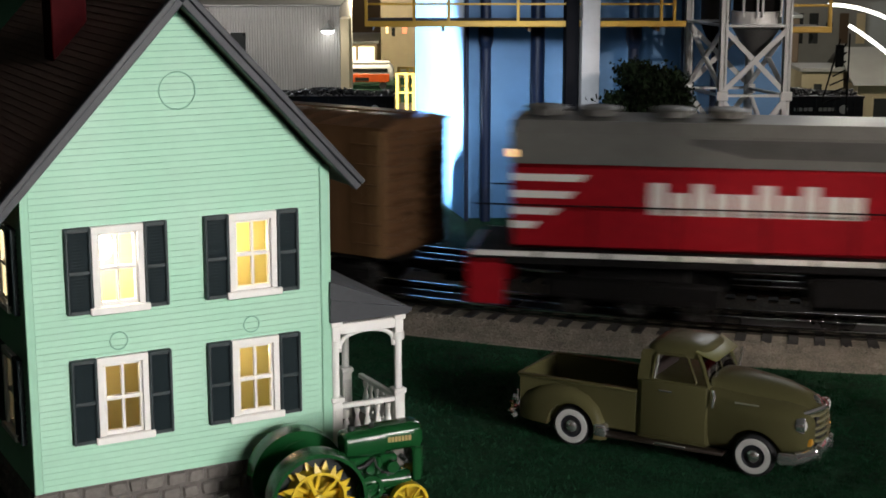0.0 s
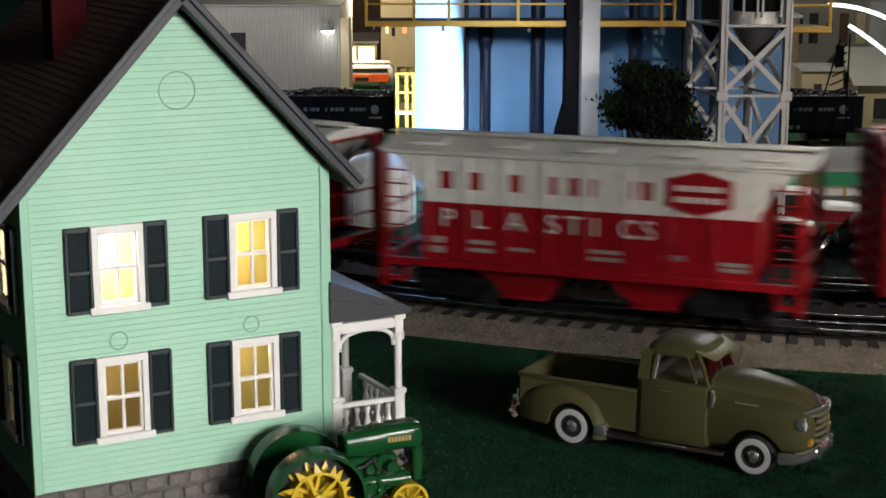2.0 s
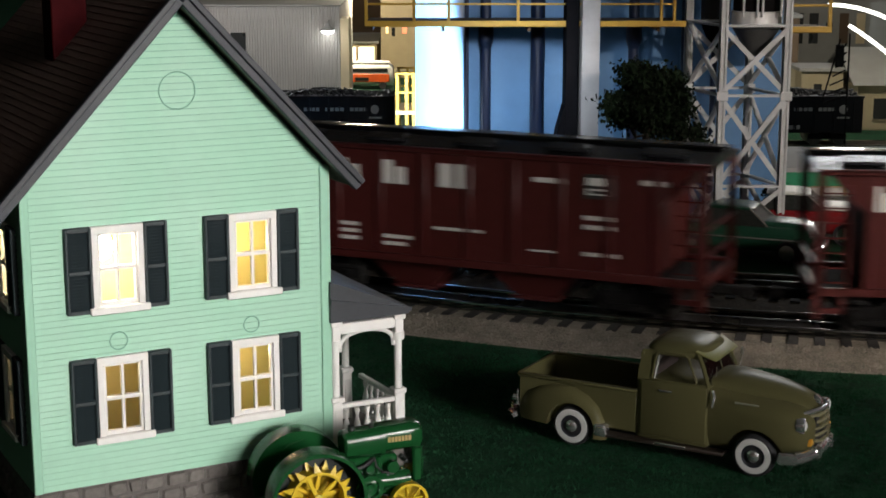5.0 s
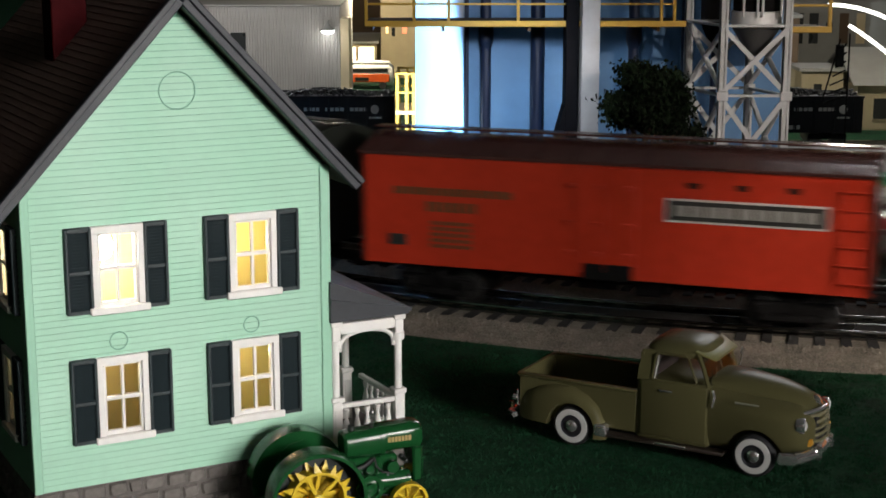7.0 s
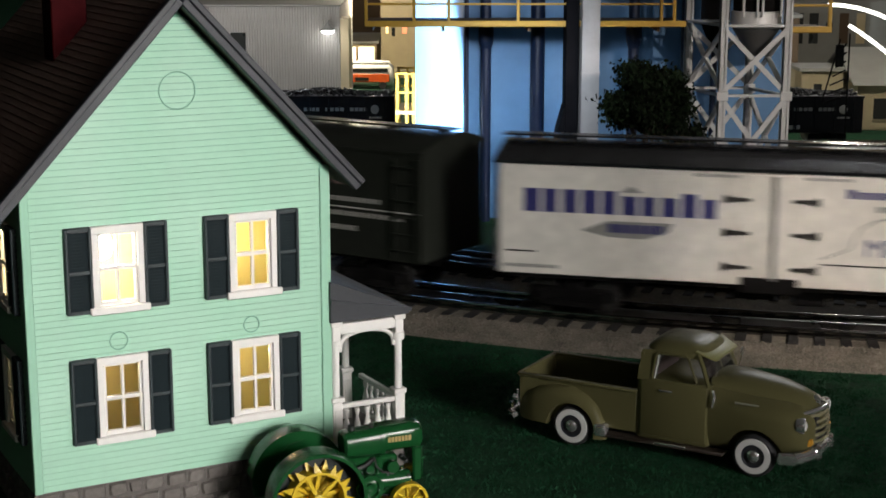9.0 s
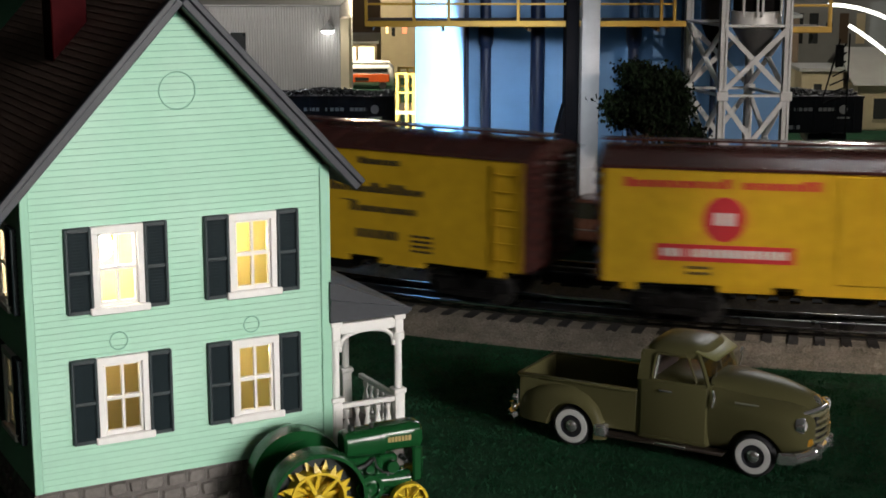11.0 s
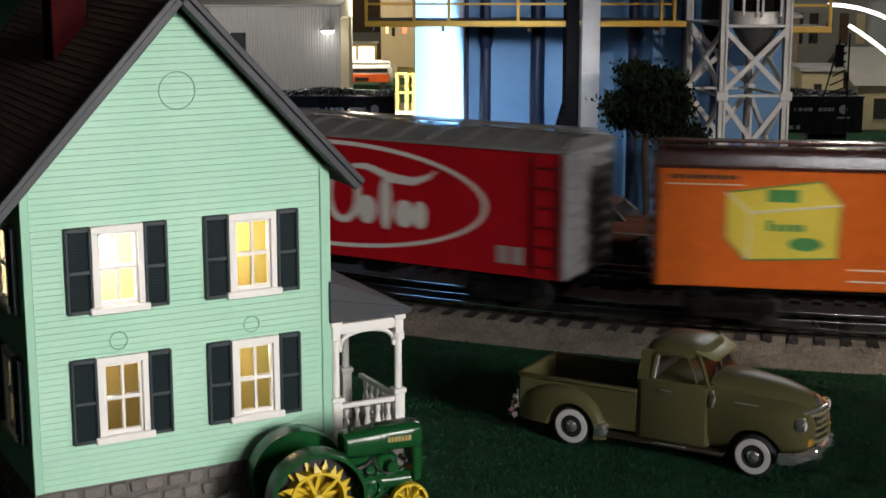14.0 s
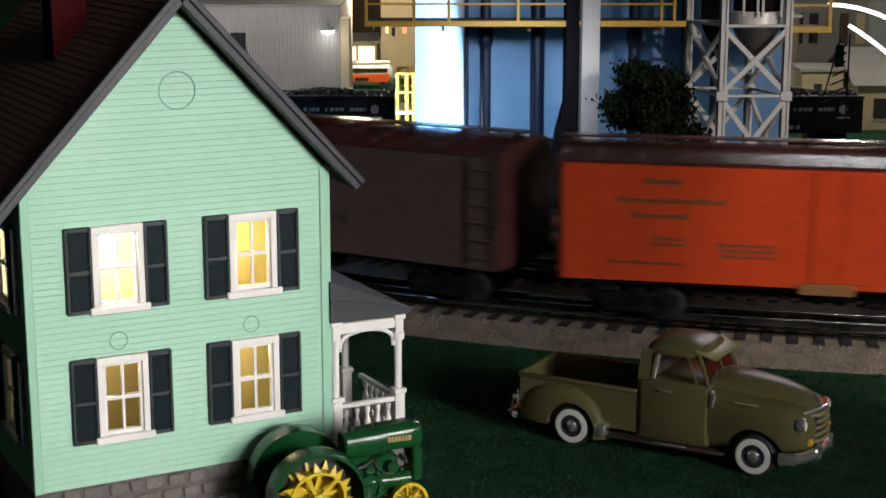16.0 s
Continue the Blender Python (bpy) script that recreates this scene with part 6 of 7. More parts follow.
# 22 crimson refrigerator car
o, h, a, b = house_car("refrigerator_car", 4.3240, 4.5993, "crimson steel refrigerator car with white block lettering", P_SWIFT, P_SWROOF, P_SWIFT, 0.0235, 0.0895, 0.0945, notches=False)
bars(-h + 0.046, -h + 0.078, 0.0800, 0.0046, 6, M_LET_W, o, 240)
bars(-h + 0.009, -h + 0.112, 0.0705, 0.0042, 22, M_LET_W, o, 241, skip=0.05)
bars(-h + 0.040, -h + 0.086, 0.0540, 0.0042, 10, M_LET_W, o, 242, skip=0.08)
for x, w in ((0.045, 0.009), (0.058, 0.009), (0.072, 0.012)):
    for k in range(3):
        if x < 0.07 or k == 0:
            bars(-h + x + 0.006, -h + x + 0.006 + w, 0.0345 + 0.0030 * k, 0.0018, 2, M_LET_W, o, 243)
slab(o, [(0.012, 0.0830), (0.027, 0.0830), (0.0195, 0.0725)], M_LET_G)
for x0, x1, z0, z1 in ((0.034, 0.047, 0.049, 0.0715), (0.048, 0.064, 0.049, 0.064), (0.065, 0.069, 0.049, 0.0715), (0.0705, 0.078, 0.049, 0.0715), (0.0785, 0.088, 0.049, 0.069), (0.0895, 0.093, 0.048, 0.051)):
    part("lettering", Geo().box(x0, x1, -HW - 0.0003, -HW, z0, z1), M_LET_W, o, "white block shape")
for k in range(4):
    bars(h - 0.048, h - 0.030, 0.0305 + 0.0030 * k, 0.0018, 4, M_LET_G, o, 250 + k)

# 23 orange butter car
o, h, a, b = house_car("refrigerator_car", 4.6497, 4.9163, "orange refrigerator car with dark roof and yellow carton emblem", P_ORG, P_OXROOF, P_OXROOF, 0.0235, 0.0870, 0.0930, notches=False)
carton = slab(o, [(-h + 0.046, 0.0385), (-h + 0.092, 0.0405), (-h + 0.093, 0.0690), (-h + 0.083, 0.0800), (-h + 0.036, 0.0735), (-h + 0.036, 0.0500)], M_LET_Y, name="carton_emblem")
part("carton_edge", Geo().tube([(-h + 0.047, -HW - 0.0004, 0.0390), (-h + 0.048, -HW - 0.0004, 0.0630), (-h + 0.093, -HW - 0.0004, 0.0680)], 0.0006, 6).tube([(-h + 0.048, -HW - 0.0004, 0.0630), (-h + 0.036, -HW - 0.0004, 0.0735)], 0.0006, 6), M_LET_W, carton)
part("carton_outline", Geo().tube([(-h + p, -HW - 0.0003, q) for p, q in ((0.046, 0.0385), (0.092, 0.0405), (0.093, 0.0690), (0.083, 0.0800), (0.036, 0.0735), (0.036, 0.0500), (0.046, 0.0385))], 0.0005, 6), M_LET_GR, carton)
part("carton_mark", Geo().box(-h + 0.056, -h + 0.072, -HW - 0.0006, -HW, 0.0690, 0.0755), M_LET_GR, carton)
disc(carton, -h + 0.076, 0.0475, 0.0085, 0.0035, M_LET_GR, -HW - 0.0003, "carton_mark")
bars(-h + 0.056, -h + 0.076, 0.0540, 0.0035, 5, M_LET_GR, carton, 260, 0.002, y=-HW - 0.0003)
bars(-h + 0.006, -h + 0.042, 0.0800, 0.0022, 10, M_LET_K, o, 261)
part("lettering", Geo().box(-h + 0.006, -h + 0.044, -HW - 0.0003, -HW, 0.0770, 0.0776).box(-0.040, -0.013, -HW - 0.0003, -HW, 0.0345, 0.0352).box(-0.040, -0.013, -HW - 0.0003, -HW, 0.0285, 0.0292), M_LET_W, o)
bars(0.033, 0.043, 0.0595, 0.0160, 2, M_LET_BL, o, 262)
bars(0.044, 0.066, 0.0725, 0.0040, 5, M_LET_BL, o, 263, 0.002)
disc(o, 0.0905, 0.0620, 0.0315, 0.0110, M_LET_K)
disc(o, 0.0905, 0.0620, 0.0285, 0.0092, M_LET_G, -HW - 0.0003)
bars(0.068, 0.113, 0.0590, 0.0060, 8, M_LET_W, o, 264, y=-HW - 0.0006)
bars(0.022, 0.056, 0.0330, 0.0036, 11, M_LET_K, o, 265)
bars(0.064, 0.116, 0.0420, 0.0026, 16, M_LET_K, o, 266)
bars(0.066, 0.110, 0.0325, 0.0030, 12, M_LET_K, o, 267, skip=0.15)

# 24 scarlet drink car with white oval
o, h, a, b = house_car("boxcar", 4.9628, 5.2426, "scarlet steel boxcar with grey roof and white oval emblem", P_COLA, P_GREYROOF, M_SILVER, 0.0215, 0.0912, 0.0965, notches=False, door="none", trim=material("dark_red_ladder", (0.16, 0.006, 0.01), 0.5))
cx, cz = -0.0015, 0.0575
ring = [(cx + 0.1010 * math.cos(2 * math.pi * k / 48), cz + 0.0305 * math.sin(2 * math.pi * k / 48)) for k in range(48)]
inn = [(cx + 0.0985 * math.cos(2 * math.pi * k / 48), cz + 0.0282 * math.sin(2 * math.pi * k / 48)) for k in range(48)]
g = Geo()
g.loft([[(p[0], -HW - 0.0003, p[1]), (q[0], -HW - 0.0003, q[1]), (q[0], -HW + 0.0004, q[1]), (p[0], -HW + 0.0004, p[1])] for p, q in zip(ring + ring[:1], inn + inn[:1])], close=False)
part("oval_ring", g, M_LET_W, o, "white oval outline")
part("lettering", words("DRINK", 0.0098, M_LET_W), M_LET_W, o, "white word", m=pose(-0.018, -HW - 0.0001, 0.0740))


def swash(parent, pts, widths, mat):
    """A plain curved stroke of changing width."""
    g = Geo()
    for (p, w), (q, v) in zip(zip(pts, widths), zip(pts[1:], widths[1:])):
        g.prism([(p[0], p[1] - w), (q[0], q[1] - v), (q[0], q[1] + v), (p[0], p[1] + w)], -HW - 0.0003, -HW + 0.0003)
    part("swash", g, mat, parent, "plain white curved stroke")


def blob_ring(parent, x, z, rx, rz, t, mat):
    n, rows = 20, []
    for k in range(n + 1):
        c, d = math.cos(2 * math.pi * k / n), math.sin(2 * math.pi * k / n)
        rows.append([(x + rx * c, -HW - 0.0003, z + rz * d), (x + (rx - t) * c, -HW - 0.0003, z + (rz - t) * d), (x + (rx - t) * c, -HW + 0.0003, z + (rz - t) * d), (x + rx * c, -HW + 0.0003, z + rz * d)])
    g = Geo().loft(rows, close=False)
    part("swash", g, mat, parent, "plain white loop")


for x, z, rx, rz, t in ((-0.056, 0.0585, 0.0125, 0.0145, 0.0036), (-0.040, 0.0575, 0.0058, 0.0080, 0.0030), (-0.029, 0.0570, 0.0058, 0.0075, 0.0034), (-0.018, 0.0565, 0.0062, 0.0078, 0.0034), (0.008, 0.0575, 0.0120, 0.0165, 0.0040), (0.024, 0.0500, 0.0060, 0.0082, 0.0034), (0.036, 0.0545, 0.0038, 0.0150, 0.0024), (0.048, 0.0495, 0.0062, 0.0078, 0.0036), (0.058, 0.0495, 0.0042, 0.0078, 0.0030)):
    blob_ring(o, x, z, rx, rz, rx * 0.97 if rx < 0.009 else t, M_LET_W)
swash(o, [(-0.062, 0.0470), (-0.050, 0.0440), (-0.036, 0.0465), (-0.026, 0.0440), (-0.018, 0.0420), (-0.010, 0.0428)], [0.0008, 0.0014, 0.0012, 0.0022, 0.0018, 0.0004], M_LET_W)
swash(o, [(0.012, 0.0740), (0.024, 0.0745), (0.040, 0.0690), (0.054, 0.0680), (0.064, 0.0715), (0.068, 0.0750)], [0.0010, 0.0018, 0.0026, 0.0022, 0.0014, 0.0004], M_LET_W)
for k in range(5):
    bars(-h + 0.012, -h + 0.030, 0.0285 + 0.0048 * k, 0.0022, 6, M_LET_W, o, 270 + k)
bars(h - 0.040, h - 0.023, 0.0280, 0.0095, 2, M_LET_G, o, 280)
part("lettering", Geo().box(-h + 0.034, -h + 0.070, -HW - 0.0003, -HW, 0.0275, 0.0281), M_LET_W, o)

# 25 deep orange refrigerator car with white diamond
o, h, a, b = house_car("refrigerator_car", 5.2713, 5.5541, "deep orange refrigerator car with dark roof and white diamond emblem", P_ORG2, P_OXROOF, P_OXROOF, 0.0235, 0.0875, 0.0935, notches=False)
dx = 0.066
dm = slab(o, [(dx - 0.033, 0.0600), (dx - 0.018, 0.0660), (dx, 0.0770), (dx + 0.016, 0.0660), (dx + 0.033, 0.0600), (dx + 0.018, 0.0510), (dx, 0.0440), (dx - 0.018, 0.0510)], M_LET_G, name="diamond_emblem")
bars(dx - 0.018, dx + 0.018, 0.0580, 0.0068, 6, material("slate_emblem_ink", (0.09, 0.09, 0.085), 0.6), dm, 290, 0.002, y=-HW - 0.0004)
part("emblem_bar", Geo().box(dx - 0.021, dx + 0.020, -HW - 0.0006, -HW, 0.0515, 0.0555), M_LET_K, dm)
bars(dx - 0.018, dx + 0.017, 0.0526, 0.0014, 14, M_LET_W, dm, 291, y=-HW - 0.0008)
for k, (x, w, z, hh, n) in enumerate(((0.044, 0.020, 0.0755, 0.0026, 5), (0.030, 0.056, 0.0655, 0.0024, 12), (0.038, 0.030, 0.0575, 0.0024, 6), (0.050, 0.016, 0.0460, 0.0016, 5), (0.048, 0.018, 0.0430, 0.0016, 5), (0.082, 0.030, 0.0440, 0.0014, 8), (0.084, 0.028, 0.0410, 0.0014, 8), (0.084, 0.028, 0.0380, 0.0014, 8), (0.026, 0.040, 0.0330, 0.0014, 13))):
    bars(-h + x, -h + x + w, z, hh, n, M_LET_BR, o, 300 + k, 0.0008)
part("hatch", Geo().box(0.008, 0.018, -HW - 0.0004, -HW, 0.0400, 0.0465), material("dull_red_patch", (0.30, 0.02, 0.015), 0.5), o)
part("door_step", Geo().box(-0.022, 0.006, -HW - 0.0014, -HW, a - 0.003, a + 0.003, 0.0004), material("brown_door_step", (0.20, 0.09, 0.03), 0.6), o)

# 26 weathered grey-brown car
o, h, a, b = house_car("refrigerator_car", 5.5872, 5.8600, "weathered grey-brown refrigerator car with oxide roof", P_GREYB, P_OXROOF, P_OXROOF, 0.0235, 0.0875, 0.0935, ribs_end=False, notches=False)
disc(o, 0.042, 0.0440, 0.003, 0.003, M_LET_K)

# ---------- the industrial yard and the town behind the tracks ----------
M_BLUE = material("bright_blue_building_plastic", (0.095, 0.235, 0.46), 0.5, 0, 0.14, 60, 0.15)
M_NAVYP = material("navy_blue_pipe_plastic", (0.006, 0.015, 0.046), 0.4, 0, 0.15, 100)
M_YELLOW = material("yellow_walkway_plastic", (0.56, 0.34, 0.045), 0.45, 0, 0.1, 200)
M_STEEL = material("light_grey_girder_plastic", (0.55, 0.56, 0.57), 0.45, 0.05, 0.12, 200)
M_GREYCOL = material("grey_column_plastic", (0.44, 0.44, 0.45), 0.55, 0, 0.1, 150)
M_TANK = material("brushed_steel_tank", (0.90, 0.90, 0.90), 0.3, 0.35, 0.1, 200)
M_LEAF = material("dark_green_foliage", (0.0052, 0.0115, 0.0042), 0.85, 0, 0.5, 150, spec=0.15, per_island=0.6)
M_BARK = material("dark_bark", (0.035, 0.024, 0.016), 0.8, 0, 0.3, 300, 0.5)
M_COAL = material("black_coal", (0.012, 0.012, 0.013), 0.45, 0, 0.4, 500, 0.6)
M_BLACKCAR = material("black_hopper_paint", (0.005, 0.005, 0.007), 0.6, 0, 0.2, 200, spec=0.2)
M_CORR = material("grey_corrugated_plastic", (0.40, 0.37, 0.33), 0.6, 0, 0.12, 60)
M_TAN = material("tan_building_card", (0.40, 0.33, 0.20), 0.7, 0, 0.12, 60)
M_CREAM = material("cream_building_card", (0.62, 0.50, 0.30), 0.7, 0, 0.12, 60)
M_GREYB = material("grey_building_card", (0.28, 0.27, 0.24), 0.7, 0, 0.12, 60)
M_BROWNB = material("brown_building_card", (0.10, 0.06, 0.03), 0.7, 0, 0.2, 60)
M_DKGLASS = material("dark_window_card", (0.02, 0.022, 0.02), 0.25, 0, 0.2, 60)
M_ORANGE = material("orange_stripe_paint", (0.72, 0.11, 0.02), 0.4, 0, 0.1, 100)
M_LAMPW = glowing("white_lamp_glow", (0.95, 0.98, 1.0), 14.0)
M_TUBEW = glowing("white_light_tube", (1.0, 0.97, 0.88), 5.0)


def beam_between(g, p, q, w, d=None):
    """A square bar from p to q."""
    p, q = Vector(p), Vector(q)
    z = (q - p).normalized()
    x = Vector((1, 0, 0)) if abs(z.x) < 0.9 else Vector((0, 1, 0))
    y = z.cross(x).normalized()
    x = y.cross(z).normalized()
    d = d or w
    ring = [(-w / 2, -d / 2), (w / 2, -d / 2), (w / 2, d / 2), (-w / 2, d / 2)]
    g.loft([[tuple(o + x * a + y * b) for a, b in ring] for o in (p, q)])


def blue_building():
    ob = thing("blue_building", Matrix.Identity(4), "tall blue industrial building with navy pipes, one end floodlit", "building")
    foot = [(0.0151, 1.17), (0.26, 1.185), (0.25, 1.36), (-0.0228, 1.32)]
    part("wall", Geo().loft([[(x, y, z) for x, y in foot] for z in (0.0, 0.24)]), M_BLUE, ob)
    # the wide pipe at x 0.069 stands in for a shaded bay in the wall
    for x, r, funnel in ((0.0313, 0.0038, True), (0.0690, 0.0052, False), (0.1390, 0.0040, True), (0.1780, 0.0045, False), (0.0172, 0.0016, False)):
        g = Geo().cyl((x, 1.160, 0), (x, 1.160, 0.235), r, 16)
        if funnel:
            g.cyl((x, 1.160, 0.128), (x, 1.160, 0.134), r, 16, r * 1.45).cyl((x, 1.160, 0.134), (x, 1.160, 0.150), r * 1.45, 16)
        part("pipe", g, M_NAVYP, ob, "navy blue vertical pipe")
    wk = part("walkway", Geo().box(-0.0540, 0.1680, 1.105, 1.165, 0.1478, 0.1500, 0.0003), M_BROWNB, ob, "yellow railed walkway")
    part("toe_board", Geo().box(-0.0542, 0.1682, 1.1030, 1.1048, 0.1476, 0.1518, 0.0004), M_YELLOW, wk)
    for x in (-0.0532, -0.0200, 0.0040, 0.0520, 0.1010, 0.1510, 0.1600):
        part("rail_post", Geo().box(x - 0.0011, x + 0.0011, 1.1032, 1.1052, 0.1500, 0.176, 0.0003), M_YELLOW, wk)
    for z in (0.1625, 0.1745):
        part("rail_bar", Geo().box(-0.0540, 0.1610, 1.1036, 1.1048, z, z + 0.0014, 0.0002), M_YELLOW, wk)
    for x in (-0.05, 0.0, 0.06, 0.15):
        part("bracket", Geo().box(x - 0.001, x + 0.001, 1.11, 1.172, 0.1440, 0.1478), M_BROWNB, wk)
    col = [(0.0955, 1.092), (0.1079, 1.094), (0.1050, 1.128), (0.0942, 1.130)]
    part("column", Geo().loft([[(x, y, z) for x, y in col] for z in (0, 0.24)]), M_GREYCOL, ob, "square grey support column", bevel=0.0004)
    # dark slab in place of the column's left face: its shade put into colour
    part("downpipe", Geo().box(0.0850, 0.0940, 1.1000, 1.1270, 0, 0.24, 0.0006).loft([[(x0, y, z) for x0 in (a0, 0.0850) for y in ((1.1010, 1.1260) if x0 == a0 else (1.1260, 1.1010))] for z, a0 in ((0, 0.0735), (0.050, 0.0760), (0.075, 0.0800), (0.092, 0.0845))]), material("column_shade_charcoal", (0.007, 0.007, 0.009), 0.7, 0, 0.3, 150, spec=0.05), ob, "charcoal slab with a flared foot for the column's shaded side")
    for z in (0.0500, 0.1160, 0.1530):
        part("column_joint", Geo().loft([[(x + (x - 0.1005) * 0.04, y + (y - 1.102) * 0.04, zz) for x, y in col] for zz in (z, z + 0.0012)]), M_GREYCOL, ob)


blue_building()


def lattice_tower():
    ob = thing("lattice_tower", Matrix.Identity(4), "light grey lattice tower carrying a steel tank", "tower")
    A, B, C, D = (0.1905, 1.08), (0.2340, 1.08), (0.1745, 1.13), (0.2185, 1.13)
    for p in (A, B, C, D):
        g = Geo().box(p[0] - 0.0027, p[0] + 0.0027, p[1] - 0.0004, p[1] + 0.0004, 0, 0.20).box(p[0] - 0.0027, p[0] - 0.0019, p[1] - 0.0004, p[1] + 0.0045, 0, 0.20).box(p[0] + 0.0012, p[0] + 0.0027, p[1] - 0.0014, p[1] - 0.0004, 0, 0.20)
        part("leg", g, M_STEEL, ob)
    for p, q in ((A, B), (C, D), (A, C), (B, D)):
        for z0, z1 in ((0.0, 0.0398), (0.0398, 0.1025), (0.1025, 0.1500)):
            g = Geo()
            beam_between(g, (*p, z0 + 0.002), (*q, z1 - 0.002), 0.0034, 0.0012)
            part("brace", g, M_STEEL, ob)
            g = Geo()
            beam_between(g, (p[0], p[1] + 0.0014, z1 - 0.002), (q[0], q[1] + 0.0014, z0 + 0.002), 0.0034, 0.0012)
            part("brace", g, M_STEEL, ob)
            g = Geo()
            beam_between(g, (*p, z1), (*q, z1), 0.0036, 0.0016)
            part("girder", g, M_STEEL, ob)
    for e in (A, B, C, D):
        part("gusset", Geo().box(e[0] - 0.0040, e[0] + 0.0040, e[1] - 0.0030, e[1] - 0.0018, 0.0992, 0.1055, 0.0003), M_STEEL, ob)
    tank = part("tank", Geo().lathe([(0.0168, 0.1475), (0.0173, 0.1480), (0.0173, 0.1585), (0.0168, 0.1590)], 36, pose(0.2160, 1.100, 0)), M_TANK, ob, "brushed steel tank band with dark hopper")
    part("hopper", Geo().lathe([(0.004, 0.128), (0.0166, 0.1474)], 36, pose(0.2160, 1.100, 0)), material("dull_grey_hopper_steel", (0.10, 0.10, 0.10), 0.6, 0.2, 0.15, 150), tank, "dark cone bottom")
    part("shell", Geo().lathe([(0.0160, 0.1591), (0.0160, 0.20)], 36, pose(0.2160, 1.100, 0)), M_DARK, tank)
    g = Geo()
    for x in (0.2035, 0.2130, 0.2165, 0.2290):
        g.cyl((x, 1.0815, 0.156), (x, 1.0815, 0.20), 0.0010, 8)
    part("tank_pipe", g, M_TANK, ob)
    part("platform", Geo().box(0.2340, 0.2640, 1.085, 1.13, 0.1452, 0.1475, 0.0003), M_BROWNB, ob)
    part("toe_board", Geo().box(0.2340, 0.2645, 1.0835, 1.0850, 0.1450, 0.1492, 0.0003), M_YELLOW, ob, "yellow toe board")
    part("platform_rail", Geo().box(0.2615, 0.2642, 1.0835, 1.0855, 0.1490, 0.168, 0.0003).box(0.2340, 0.2642, 1.0840, 1.0852, 0.1625, 0.1642, 0.0002), M_YELLOW, ob, "yellow platform rail")


lattice_tower()
silo = thing("hanging_hopper", pose(0.1960, 1.148, 0), "dark steel hopper under the roof edge of the blue building", "hopper")
part("shell", Geo().lathe([(0.0105, 0.147), (0.0105, 0.24)], 24), material("brown_grey_hopper_steel", (0.07, 0.06, 0.055), 0.5, 0.2, 0.2, 120), silo)
part("cone", Geo().lathe([(0.0025, 0.128), (0.0104, 0.1469)], 24), M_DARK, silo)
part("chute", Geo().cyl((0, 0, 0), (0, 0, 0.1279), 0.0024, 14), M_NAVYP, silo)


def tree(x, y, h, spread, seed, leaves, label, base=0.3):
    ob = thing("tree", pose(x, y, 0), label, "tree")
    r = random.Random(seed)
    part("trunk", Geo().tube([(0, 0, 0), (0.001, 0, h * 0.25), (-0.001, 0.001, h * 0.5), (0, 0, h * 0.82)], 0.0022, 8), M_BARK, ob)
    clumps = []
    for k in range(20):
        a = k * 2.4 + r.uniform(-0.3, 0.3)
        q = -0.9 + 1.75 * (k * 7 % 20 + 0.5) / 20
        d = spread * r.uniform(0.62, 0.82) * (1 - q * q * 0.75)
        z = h * (base + 0.9) / 2 + q * h * (0.9 - base) / 2
        tip = (d * math.cos(a), d * math.sin(a), z)
        clumps.append(tip)
        part("limb", Geo().tube([(0, 0, h * (base * 0.8 + 0.1)), (tip[0] * 0.5, tip[1] * 0.5, z * 0.85), tip], 0.0008, 5), M_BARK, ob)
    g = Geo()
    for k in range(leaves):
        c = r.choice(clumps)
        v = Vector((r.gauss(0, 1), r.gauss(0, 1), r.gauss(0, 0.8))) * spread * 0.17
        p = Vector(c) + v
        s = r.uniform(0.0010, 0.0021)
        m = Matrix.Translation(p) @ Euler((r.uniform(0, 6), r.uniform(0, 6), r.uniform(0, 6))).to_matrix().to_4x4()
        g.add([(-s, 0, 0), (0, -s * 0.7, s * 0.3), (s, 0, 0), (0, s * 0.7, s * 0.3)], [(0, 1, 2, 3)], m)
    tagged(part("crown", g, M_LEAF, ob, "dark green leafy crown"), kind="stuff")


tree(0.1355, 1.045, 0.139, 0.0285, 11, 13000, "dark green bushy model tree beside the grey column", 0.60)
tree(0.2440, 1.120, 0.036, 0.018, 12, 2200, "small dark round bush in front of the diner", 0.1)
tree(0.1640, 1.075, 0.097, 0.017, 13, 1900, "thin dark green sapling under the tower", 0.55)


